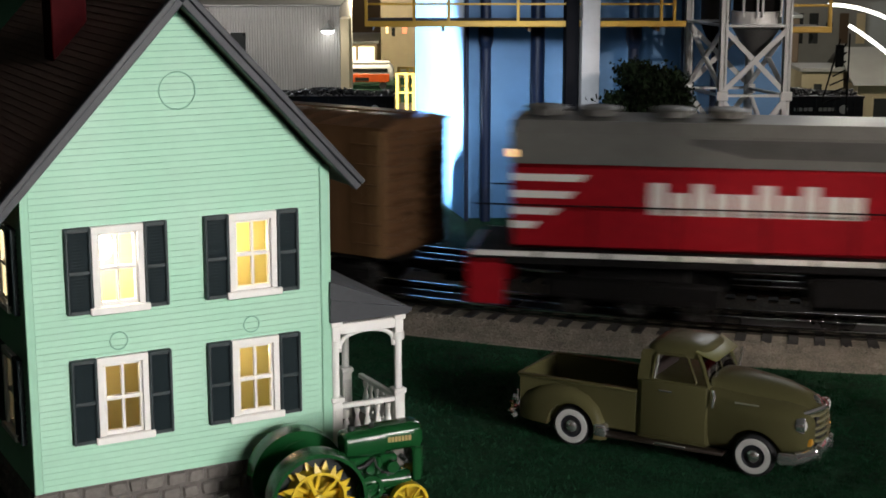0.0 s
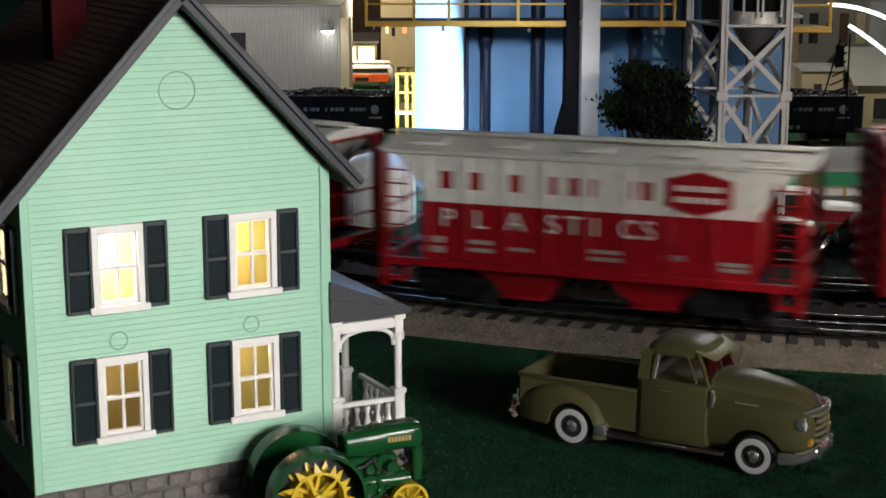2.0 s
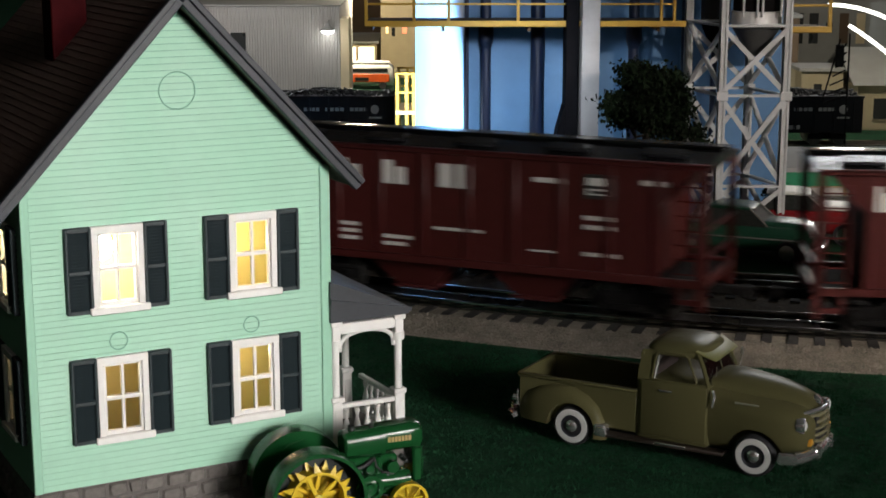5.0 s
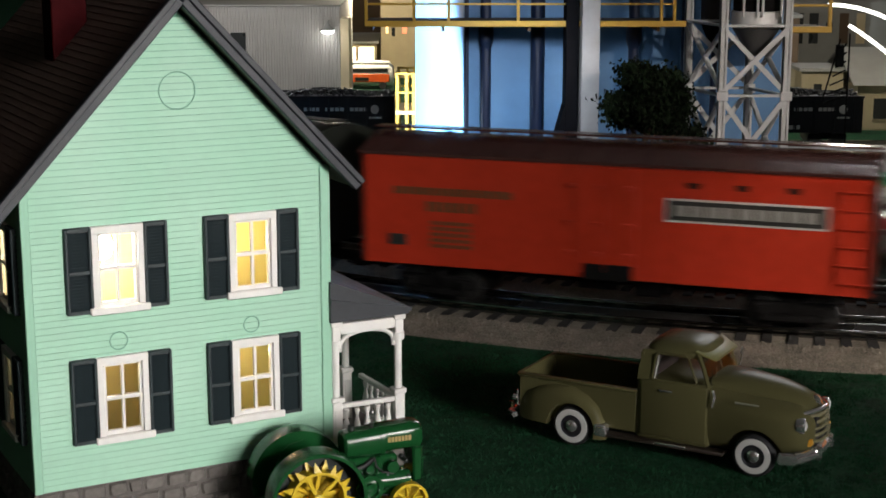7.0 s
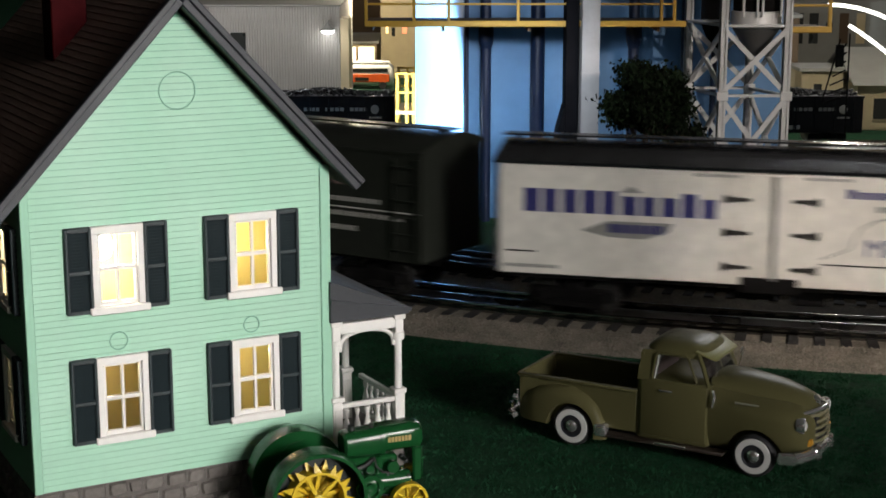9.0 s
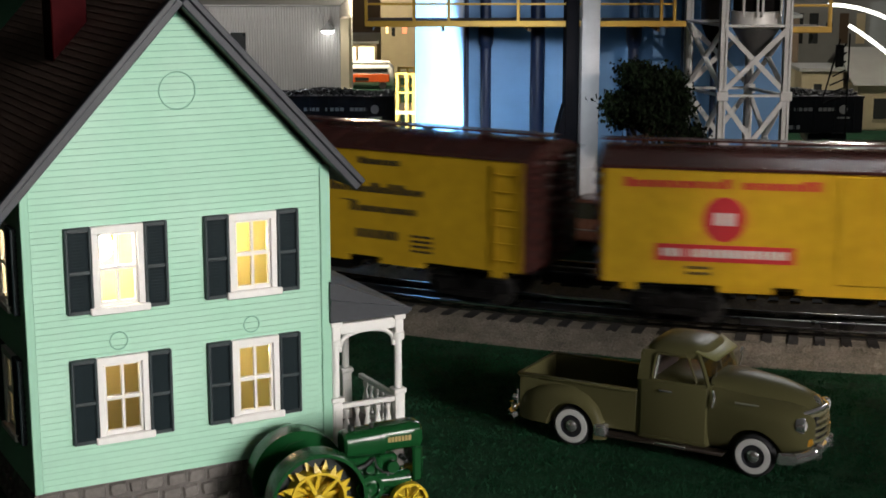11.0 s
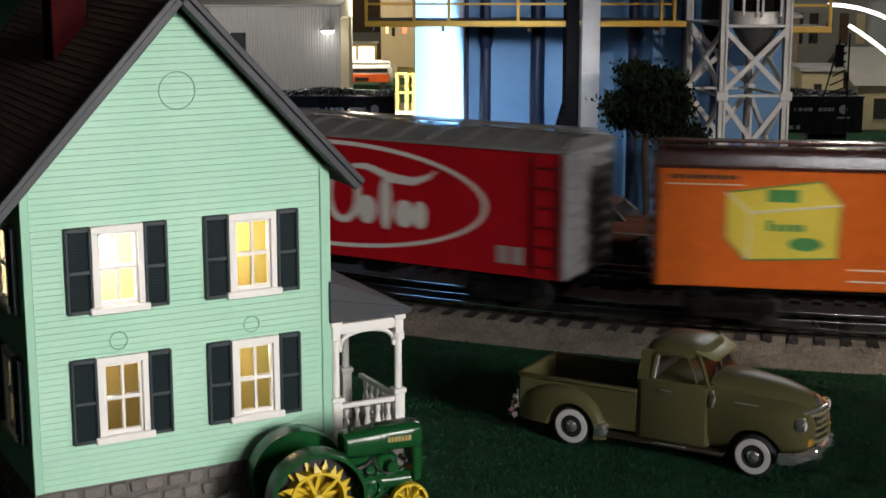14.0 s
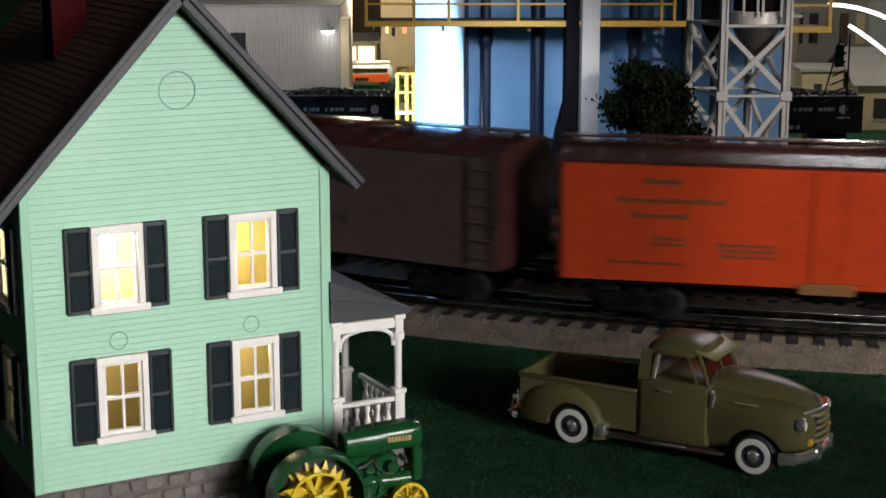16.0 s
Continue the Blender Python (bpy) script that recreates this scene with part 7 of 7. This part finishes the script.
def coal_wagon(x0, x1, y, label):
    ob = thing("coal_wagon", pose((x0 + x1) / 2, y, 0.010), label, "coal wagon", "coal wagons on the far track")
    h, w = (x1 - x0) / 2, 0.026
    z0, z1 = 0.013, 0.0465
    g = Geo()
    for s in (-1, 1):
        g.box(-h, h, s * w, s * (w - 0.0015), z0, z1, 0.0003)
    for s in (-1, 1):
        g.box(s * h, s * (h - 0.0015), -w + 0.0015, w - 0.0015, z0, z1)
    g.box(-h + 0.001, h - 0.001, -w + 0.001, w - 0.001, z0, z0 + 0.002)
    part("body", g, M_BLACKCAR, ob)
    for k in range(9):
        x = -h + 2 * h * (k + 0.5) / 9
        part("side_rib", Geo().box(x - 0.0008, x + 0.0008, -w - 0.0009, -w, z0, z1, 0.0002), M_BLACKCAR, ob)
    part("top_rim", Geo().box(-h - 0.0008, h + 0.0008, -w - 0.0012, -w + 0.002, z1 - 0.001, z1 + 0.001, 0.0002).box(-h - 0.0008, h + 0.0008, w - 0.002, w + 0.0012, z1 - 0.001, z1 + 0.001, 0.0002), M_BLACKCAR, ob)
    r = random.Random(int(x0 * 1000))
    lump = Geo()
    for k in range(420):
        x, yy = r.uniform(-h + 0.003, h - 0.003), r.uniform(-w + 0.003, w - 0.003)
        hill = 0.008 * (0.4 + 0.6 * abs(math.sin(x * 38 + 1))) * (1 - (yy / w) ** 2)
        s = r.uniform(0.0013, 0.0028)
        m = Matrix.Translation((x, yy, z1 - 0.003 + hill)) @ Euler((r.uniform(0, 6), r.uniform(0, 6), 0)).to_matrix().to_4x4()
        lump.add([(s, 0, 0), (-s, 0, 0), (0, s, 0), (0, -s, 0), (0, 0, s), (0, 0, -s)], [(0, 2, 4), (2, 1, 4), (1, 3, 4), (3, 0, 4), (2, 0, 5), (1, 2, 5), (3, 1, 5), (0, 3, 5)], m)
    lump.box(-h + 0.002, h - 0.002, -w + 0.002, w - 0.002, z1 - 0.012, z1 - 0.003)
    tagged(part("coal_load", lump, M_COAL, ob, "heaped black coal"), kind="stuff")
    for a, b in ((0.005, 0.015), (0.020, 0.035), (0.040, 0.058), (0.063, 0.080)):
        bars(h - 0.105 + a, h - 0.105 + b, 0.0335, 0.0032, 4, M_LET_G, ob, int(a * 1000), y=-w - 0.0002)
    disc(ob, h - 0.0185, 0.0350, 0.0038, 0.0042, M_LET_G, -w - 0.0002)
    bars(h - 0.024, h - 0.012, 0.0265, 0.0016, 5, M_LET_G, ob, 9, y=-w - 0.0002)
    bars(h - 0.070, h - 0.058, 0.0165, 0.0035, 2, M_LET_G, ob, 9, y=-w - 0.0002)
    for s in (-1, 1):
        b = part("bogie", Geo().box(-0.018, 0.018, -0.018, -0.0155, 0.006, 0.011, 0.001).box(-0.018, 0.018, 0.0155, 0.018, 0.006, 0.011, 0.001).box(-0.004, 0.004, -0.018, 0.018, 0.006, 0.0135, 0.001), M_DARK, ob, m=pose(s * (h - 0.03), 0, 0))
        for wx in (-0.012, 0.012):
            part("wheel", Geo().cyl((wx, -0.0155, 0.0065), (wx, 0.0155, 0.0065), 0.0065, 16), M_WHEEL, b)


coal_wagon(-0.205, -0.0453, 1.50, "black coal wagon heaped with coal on the far track")
coal_wagon(0.232, 0.3926, 1.50, "black coal wagon with heaped coal behind the tower")
ft = thing("railway_track", Matrix.Identity(4), "straight far track under the coal wagons", "railway track", kind="structure")
part("roadbed", Geo().prism([(-0.05, 0), (-0.03, 0.006), (0.03, 0.006), (0.05, 0)], -0.9, 1.1, Matrix.Translation((0, 1.5, 0)) @ Matrix.Rotation(radians(-90), 4, "Z")), M_BALLAST, ft)
for yy in (-0.0165, 0.0165):
    part("rail", Geo().box(-0.9, 1.1, 1.5 + yy - 0.0012, 1.5 + yy + 0.0012, 0.006, 0.010), M_RAIL, ft)


def grey_shed():
    ob = thing("corrugated_shed", Matrix.Identity(4), "long grey corrugated metal shed with a lit wall lamp", "building")
    part("wall", Geo().box(-0.36, -0.1165, 1.80, 2.05, 0, 0.1216), M_CORR, ob)
    me = Geo().loft([[(-0.0009, 0, z), (-0.0004, -0.0012, z), (0.0004, -0.0012, z), (0.0009, 0, z)] for z in (0, 0.1214)]).mesh("corrugation", M_CORR)
    for k in range(80):
        part("corrugation", me, M_CORR, ob, m=pose(-0.358 + k * 0.00305, 1.80, 0))
    part("roof", Geo().box(-0.365, -0.1150, 1.795, 2.06, 0.1216, 0.1240, 0.0005), M_GREYB, ob)
    part("window", Geo().box(-0.2400, -0.2230, 1.798, 1.803, 0.072, 0.0925, 0.0003), M_DKGLASS, ob, "dark small window")
    part("end_trim", Geo().box(-0.1165, -0.1060, 1.80, 1.84, 0, 0.108, 0.0005), M_CREAM, ob, "cream corner pier")
    lamp = part("wall_lamp", Geo().lathe([(0.0085, -0.002), (0.0030, 0.004), (0.0015, 0.006), (0.0005, 0.0065)], 16, pose(-0.129, 1.785, 0.0980)).tube([(-0.129, 1.785, 0.104), (-0.129, 1.80, 0.106)], 0.0008, 6), M_GREYB, ob)
    part("lamp_bulb", Geo().lathe([(0.001, -0.0055), (0.0062, -0.0035), (0.0072, -0.0005), (0.0060, 0.0008)], 16, pose(-0.129, 1.785, 0.0970)), M_LAMPW, lamp, "glowing white bulb")


grey_shed()


def block(name, x0, x1, y0, y1, h, mat, label, windows=(), roofmat=None, pitch=0.0, glow=None):
    """A small building: walls, roof slab or pitched roof, windows with frames on the near face."""
    ob = thing(name, Matrix.Identity(4), label, "building")
    part("wall", Geo().box(x0, x1, y0, y1, 0, h, 0.0006), mat, ob)
    if pitch:
        part("roof", Geo().loft([[(x, y0 - 0.006, h), (x, (y0 + y1) / 2, h + pitch), (x, y1 + 0.006, h), (x, (y0 + y1) / 2, h + pitch - 0.003)] for x in (x0 - 0.006, x1 + 0.006)]), roofmat or M_GREYB, ob)
    else:
        part("roof", Geo().box(x0 - 0.003, x1 + 0.003, y0 - 0.003, y1 + 0.003, h, h + 0.004, 0.0005), roofmat or M_GREYB, ob)
    for a, b, c, d, m in windows:
        w = part("window", Geo().box(a - 0.0014, b + 0.0014, y0 - 0.0012, y0 + 0.001, c - 0.0014, c).box(a - 0.0014, b + 0.0014, y0 - 0.0012, y0 + 0.001, d, d + 0.0014).box(a - 0.0014, a, y0 - 0.0012, y0 + 0.001, c, d).box(b, b + 0.0014, y0 - 0.0012, y0 + 0.001, c, d), mat, ob)
        part("pane", Geo().box(a, b, y0 - 0.0005, y0 + 0.0005, c, d), m, w)
    return ob


M_WARMWIN = glowing("warm_lit_window", (1.0, 0.72, 0.36), 1.5)
M_CREAMGLOW = glowing("bright_cream_wall_glow", (1.0, 0.84, 0.62), 2.2)
M_REDWIN = glowing("red_lit_window", (1.0, 0.25, 0.12), 1.2)
# the large glowing panes stand in for the strong light on the cream wall
block("cream_building", -0.150, -0.0930, 2.24, 2.40, 0.044, M_CREAM, "cream lit low building in the far town", ((-0.145, -0.123, 0.012, 0.040, M_CREAMGLOW), (-0.119, -0.097, 0.012, 0.040, M_CREAMGLOW)))
block("tan_building", -0.086, -0.020, 2.20, 2.40, 0.118, M_TAN, "tan town building with small lit windows", ((-0.071, -0.066, 0.058, 0.070, M_DKGLASS), (-0.056, -0.050, 0.062, 0.070, M_REDWIN), (-0.083 + 0.004, -0.0755, 0.062, 0.078, M_WARMWIN)))
block("brown_building", -0.180, -0.080, 2.55, 2.75, 0.16, M_BROWNB, "tall dark brown building in the far town", ((-0.165, -0.150, 0.12, 0.14, M_CREAM), (-0.135, -0.12, 0.12, 0.14, M_DKGLASS)))
block("brick_building", -0.420, -0.200, 2.60, 2.80, 0.175, M_BRICK, "red brick town building behind the shed", ((-0.39, -0.37, 0.115, 0.14, M_DKGLASS), (-0.345, -0.325, 0.115, 0.14, M_CREAM), (-0.30, -0.28, 0.115, 0.14, M_BLUE), (-0.255, -0.235, 0.115, 0.14, M_DKGLASS)))
block("tan_house", 0.435, 0.560, 1.66, 1.80, 0.048, M_TAN, "tan station house with grey roof and dark window", ((0.4525, 0.4680, 0.012, 0.034, M_DKGLASS), (0.50, 0.516, 0.012, 0.034, M_DKGLASS)), M_GREYB, 0.034)
block("grey_depot", 0.372, 0.540, 1.90, 2.05, 0.122, M_GREYB, "grey town building with tall white-framed windows", ((0.4185, 0.4290, 0.072, 0.108, M_DKGLASS), (0.4360, 0.4470, 0.072, 0.108, M_DKGLASS), (0.4560, 0.4640, 0.085, 0.097, M_DKGLASS), (0.4720, 0.4830, 0.072, 0.108, M_BROWNB), (0.4920, 0.5030, 0.072, 0.108, M_CREAM)))
block("brown_store", 0.330, 0.3980, 1.78, 1.90, 0.110, M_BROWNB, "dark brown store building", ((0.355, 0.372, 0.06, 0.09, M_DKGLASS),))
block("tan_store", 0.385, 0.430, 1.70, 1.76, 0.058, M_TAN, "low tan store with dark door", ((0.398, 0.407, 0.015, 0.045, M_DKGLASS),))
block("red_building", 0.500, 0.640, 2.30, 2.45, 0.150, M_BRICK, "red brick town building with pale windows", ((0.52, 0.535, 0.095, 0.13, M_CREAM), (0.55, 0.565, 0.095, 0.13, M_CREAM), (0.58, 0.595, 0.095, 0.13, M_CREAM)))


def coach(x, y, yaw, body, stripe, label):
    ob = thing("motor_coach", pose(x, y, 0, 0, 0, yaw), label, "bus")
    ob.scale = (1.12, 1.12, 1.12)
    part("body", Geo().loft([oval(xx, 0.0125 * q, 0.004, 0.004 + 0.026 * q2, 4, 20) for xx, q, q2 in ((-0.032, 0.8, 0.85), (-0.030, 1, 1), (0.028, 1, 1), (0.032, 0.85, 0.8))]), body, ob)
    part("stripe", Geo().box(-0.026, 0.028, -0.0131, -0.0122, 0.0080, 0.0175, 0.0005), stripe, ob, "broad orange stripe")
    part("window", Geo().box(-0.026, 0.026, -0.0130, -0.0120, 0.0195, 0.0240, 0.0005), M_DKGLASS, ob)
    part("window", Geo().box(-0.012, 0.004, -0.0133, -0.0128, 0.0095, 0.0135, 0.0005), M_DKGLASS, ob)
    part("roof", Geo().loft([oval(xx, 0.0110 * q, 0.0285, 0.0285 + 0.0032 * q, 4, 20) for xx, q in ((-0.029, 0.8), (-0.027, 1), (0.025, 1), (0.028, 0.8))]), body, ob)
    for wx in (-0.02, 0.02):
        part("wheel", Geo().cyl((wx, -0.0128, 0.0045), (wx, 0.0128, 0.0045), 0.0045, 16), M_TYRE, ob)


coach(-0.1010, 2.075, 0, M_WHITE, M_ORANGE, "white motor coach with orange stripe behind the coal wagons")


def stair_tower():
    ob = thing("stair_rail_tower", Matrix.Identity(4), "yellow railed stair landing beside the blue building", "stair")
    for x in (-0.0390, -0.0310, -0.0250):
        part("post", Geo().box(x - 0.0014, x + 0.0014, 1.348, 1.351, 0, 0.0915, 0.0003), M_YELLOW, ob)
        part("post", Geo().box(x - 0.0014, x + 0.0014, 1.398, 1.401, 0, 0.0915, 0.0003), M_YELLOW, ob)
    for z in (0.0900, 0.0740):
        for y in (1.3475, 1.3990):
            part("rail_bar", Geo().box(-0.0402, -0.0240, y, y + 0.0025, z, z + 0.0018, 0.0002), M_YELLOW, ob)
    part("landing", Geo().box(-0.0405, -0.0240, 1.345, 1.405, 0.0565, 0.0595, 0.0003), M_CREAM, ob)


stair_tower()


def white_silo():
    ob = thing("storage_tank", pose(-0.0480, 1.16, 0), "white domed storage tank lit by a floodlight", "tank")
    part("shell", Geo().lathe([(0.0275, 0), (0.0275, 0.036), (0.0255, 0.042), (0.0190, 0.0475), (0.0090, 0.0505), (0.001, 0.0512)], 40), M_WHITE, ob)
    for k in range(14):
        a = 2 * math.pi * k / 14
        part("seam", Geo().box(0.0272, 0.0280, -0.0006, 0.0006, 0, 0.036), M_WHITE, ob, m=Matrix.Rotation(a, 4, "Z"))
    part("rim", Geo().lathe([(0.0280, 0.0355), (0.0284, 0.0362), (0.0280, 0.0369)], 40), M_WHITE, ob)


white_silo()


def diner():
    ob = thing("diner", pose(0.248, 1.20, 0), "chrome roadside diner with green band and pale roof", "building")
    L = 0.22
    part("base", Geo().box(0, L, 0, 0.08, 0, 0.0045, 0.0006), M_BRICK, ob, "dark red base")
    for k in range(6):
        part("flute", Geo().box(0, L, -0.0012, 0.079, 0.0046 + k * 0.0012, 0.0057 + k * 0.0012, 0.0004), M_CHROME, ob)
    part("window_band", Geo().box(0.001, L - 0.001, 0.001, 0.078, 0.0119, 0.0190, 0.0003), M_TANK, ob, "bright window band")
    for k in range(12):
        part("window_post", Geo().box(0.006 + k * 0.018, 0.0085 + k * 0.018, -0.0008, 0.001, 0.0119, 0.0190, 0.0002), M_CREAM, ob)
    part("green_band", Geo().box(0, L, -0.0015, 0.08, 0.0191, 0.0305, 0.0006), material("green_diner_band", (0.03, 0.30, 0.14), 0.4, 0, 0.08, 100), ob, "green roof band")
    part("band_trim", Geo().box(-0.0005, L + 0.0005, -0.0024, 0.0, 0.0186, 0.0194, 0.0002), M_CREAM, ob, "thin cream trim")
    part("roof", Geo().loft([[(x, -0.003, 0.0306), (x, -0.002, 0.0335), (x, 0.010, 0.0395), (x, 0.040, 0.0420), (x, 0.072, 0.0395), (x, 0.083, 0.0306)] for x in (-0.002, L + 0.002)]), M_GREYROOF_, ob, "pale rounded roof")


M_GREYROOF_ = material("pale_grey_diner_roof", (0.42, 0.42, 0.41), 0.85, 0, 0.08, 60, spec=0.1)
diner()


def sedan(x, y, yaw, low, top, label):
    ob = thing("toy_car", pose(x, y, 0, 0, 0, yaw), label, "car", "parked toy cars by the far track")
    ob.scale = (0.001, 0.001, 0.001)
    part("body", Geo().loft([oval(-52, 14, 8, 20, 3), oval(-48, 19, 6, 23, 3.6), oval(-20, 20, 5.5, 24, 4), oval(10, 20, 5.5, 24.5, 4), oval(40, 19.6, 6, 24, 3.8), oval(48, 18.5, 7, 23, 3.4), oval(51, 15, 9, 20, 3)]), low, ob)
    part("side_flash", Geo().box(-46, 44, -20.6, 20.6, 15.2, 16.4, 0.4), M_CHROME, ob, "chrome side trim")
    part("cabin", Geo().loft([[(x0, -hw, z), (x1, -hw, z), (x1, hw, z), (x0, hw, z)] for z, x0, x1, hw in ((23, -26, 18, 17), (33, -20, 6, 14.5))]), M_DKGLASS, ob)
    part("roof", Geo().loft([oval(-22, 12, 32.4, 34.4, 3), oval(-18, 14.8, 32.2, 36, 3), oval(2, 14.8, 32.2, 36, 3), oval(8, 13, 32.4, 34.4, 3)]), top, ob)
    part("windscreen_frame", Geo().tube([(18, -16.6, 23.5), (6.5, -14.6, 33.4), (6.5, 14.6, 33.4), (18, 16.6, 23.5)], 0.8, 6), M_CHROME, ob)
    part("hood", Geo().loft([oval(16, 14, 20, 27, 3), oval(34, 13.6, 20, 26.6, 3), oval(47, 12, 18, 24.6, 3)]), top, ob)
    part("bumper", Geo().tube([(46, -20.6, 10), (52, -17, 10), (53.5, 0, 10), (52, 17, 10), (46, 20.6, 10)], 2.0, 8), M_CHROME, ob, "heavy chrome bumper")
    part("grille", Geo().box(49, 52.2, -12, 12, 12.5, 19, 0.8), M_CHROME, ob)
    for s in (-1, 1):
        part("headlight", Geo().lathe([(3.6, -3), (3.8, 1), (2.6, 2.2), (0.05, 2.8)], 16, Matrix.Translation((48.6, s * 15.4, 20)) @ Matrix.Rotation(radians(90), 4, "Y")), M_CHROME, ob)
        for wx in (-30, 32):
            w = part("wheel", Geo().cyl((wx, s * 15, 7.6), (wx, s * 20.8, 7.6), 7.6, 24), M_TYRE, ob)
            part("wheel_trim", Geo().cyl((wx, s * 20.6, 7.6), (wx, s * 21.4, 7.6), 5.2, 20), M_CHROME, w)


M_CARGRN = material("dark_green_car_enamel", (0.012, 0.05, 0.03), 0.25, 0, 0.08, 100)
M_CARRED = material("dark_red_car_enamel", (0.20, 0.012, 0.015), 0.25, 0, 0.08, 100)
M_CARBRN = material("brown_car_enamel", (0.13, 0.06, 0.04), 0.25, 0, 0.08, 100)
sedan(0.2020, 1.040, -22, M_CARGRN, M_CARGRN, "dark green toy saloon car with chrome bumper and trim")
sedan(0.2500, 1.095, -14, M_CARRED, M_WHITE, "dark red and white toy car with chrome trim")
sedan(0.1120, 1.060, -24, M_CARBRN, M_CARBRN, "brown toy saloon car with chrome headlights")
sedan(0.3300, 1.060, -10, M_CARRED, M_WHITE, "red and white toy estate car beside the diner")


def light_arch(name, pts, label):
    ob = thing(name, Matrix.Identity(4), label, "lamp")
    part("light_tube", Geo().tube(pts, 0.0015, 8), M_TUBEW, ob, "glowing white tube")
    part("foot", Geo().cyl((pts[-1][0], pts[-1][1], 0), (pts[-1][0], pts[-1][1], 0.004), 0.006, 12), M_STEEL, ob)


def arch_points(p, q, r, y):
    """Through p and q, both (x, z), bulging outward, then down to the ground at r."""
    out = []
    for k in range(17):
        t = k / 16
        x = p[0] * (1 - t) ** 2 + 2 * q[0] * t * (1 - t) + r * t * t
        z = p[1] * (1 - t) ** 2 + 2 * q[1] * t * (1 - t) + 0.002 * t * t
        out.append((x, y, z))
    return out


light_arch("light_arch", arch_points((0.337, 0.1462), (0.430, 0.146), 0.520, 1.40), "curved white light tube arching over the town")
light_arch("light_arch", arch_points((0.3565, 0.1280), (0.430, 0.085), 0.470, 1.40), "lower curved white light tube over the town")


def signal_mast():
    ob = thing("signal_mast", pose(0.368, 1.44, 0), "dark metal signal mast with lamps", "mast")
    part("mast", Geo().cyl((0, 0, 0), (0, 0, 0.118), 0.0008, 8), M_DARK, ob)
    g = Geo()
    for k in range(7):
        z = 0.055 + k * 0.008
        beam_between(g, (-0.020 + k * 0.0022, 0.002, z), (-0.002, 0.002, z + 0.006), 0.0013)
        beam_between(g, (-0.022 + k * 0.002, 0.002, z), (-0.020 + k * 0.002, 0.002, z + 0.010), 0.0012)
    part("lattice_arm", g, M_DARK, ob)
    part("signal_head", Geo().box(-0.012, -0.005, -0.003, 0.003, 0.088, 0.108, 0.0008).cyl((-0.0085, -0.003, 0.102), (-0.0085, -0.0045, 0.102), 0.0022, 10), M_DARK, ob)


signal_mast()

# ---------- motion ----------
# metres that the train has gone, each half second
GONE = [-0.1356, 0.1013, 0.3334, 0.5502, 0.7554, 0.9506, 1.1342, 1.3112, 1.4796, 1.6496, 1.8225, 1.9984, 2.1772, 2.359, 2.5467, 2.7348, 2.9176,
        3.0943, 3.2657, 3.4374, 3.6078, 3.7771, 3.9451, 4.1118, 4.2773, 4.4446, 4.6051, 4.7673, 4.9237, 5.0782, 5.2252, 5.3711, 5.5122]


def gone(t):
    k = min(int(t / 0.5 + 1e-6), len(GONE) - 2)
    u = t / 0.5 - k
    p0, p1, p2, p3 = GONE[max(k - 1, 0)], GONE[k], GONE[k + 1], GONE[min(k + 2, len(GONE) - 1)]
    m1 = (p2 - p0) / 2 if k > 0 else p2 - p1
    m2 = (p3 - p1) / 2 if k < len(GONE) - 2 else p2 - p1
    return (2 * u ** 3 - 3 * u ** 2 + 1) * p1 + (u ** 3 - 2 * u ** 2 + u) * m1 + (3 * u ** 2 - 2 * u ** 3) * p2 + (u ** 3 - u ** 2) * m2


def motions():
    times = [k / 10 for k in range(161)]
    for ob, offset, half, bogies in CARS:
        rows, turns = [], [[], []]
        for t in times:
            s = gone(t) - offset
            fx, fy, fa = on_track(s + half)
            rx, ry, ra = on_track(s - half)
            a = math.atan2(fy - ry, fx - rx)
            rows.append((t, pose((fx + rx) / 2, (fy + ry) / 2, RAIL_Z, 0, 0, math.degrees(a))))
            if len(rows) % 2 == 1:
                turns[0].append((t, pose(half, 0, 0, 0, 0, math.degrees(fa - a))))
                turns[1].append((t, pose(-half, 0, 0, 0, 0, math.degrees(ra - a))))
        walk(ob, rows)
        for b, r in zip(bogies, (turns[0], turns[1])):
            walk(b, r)


motions()
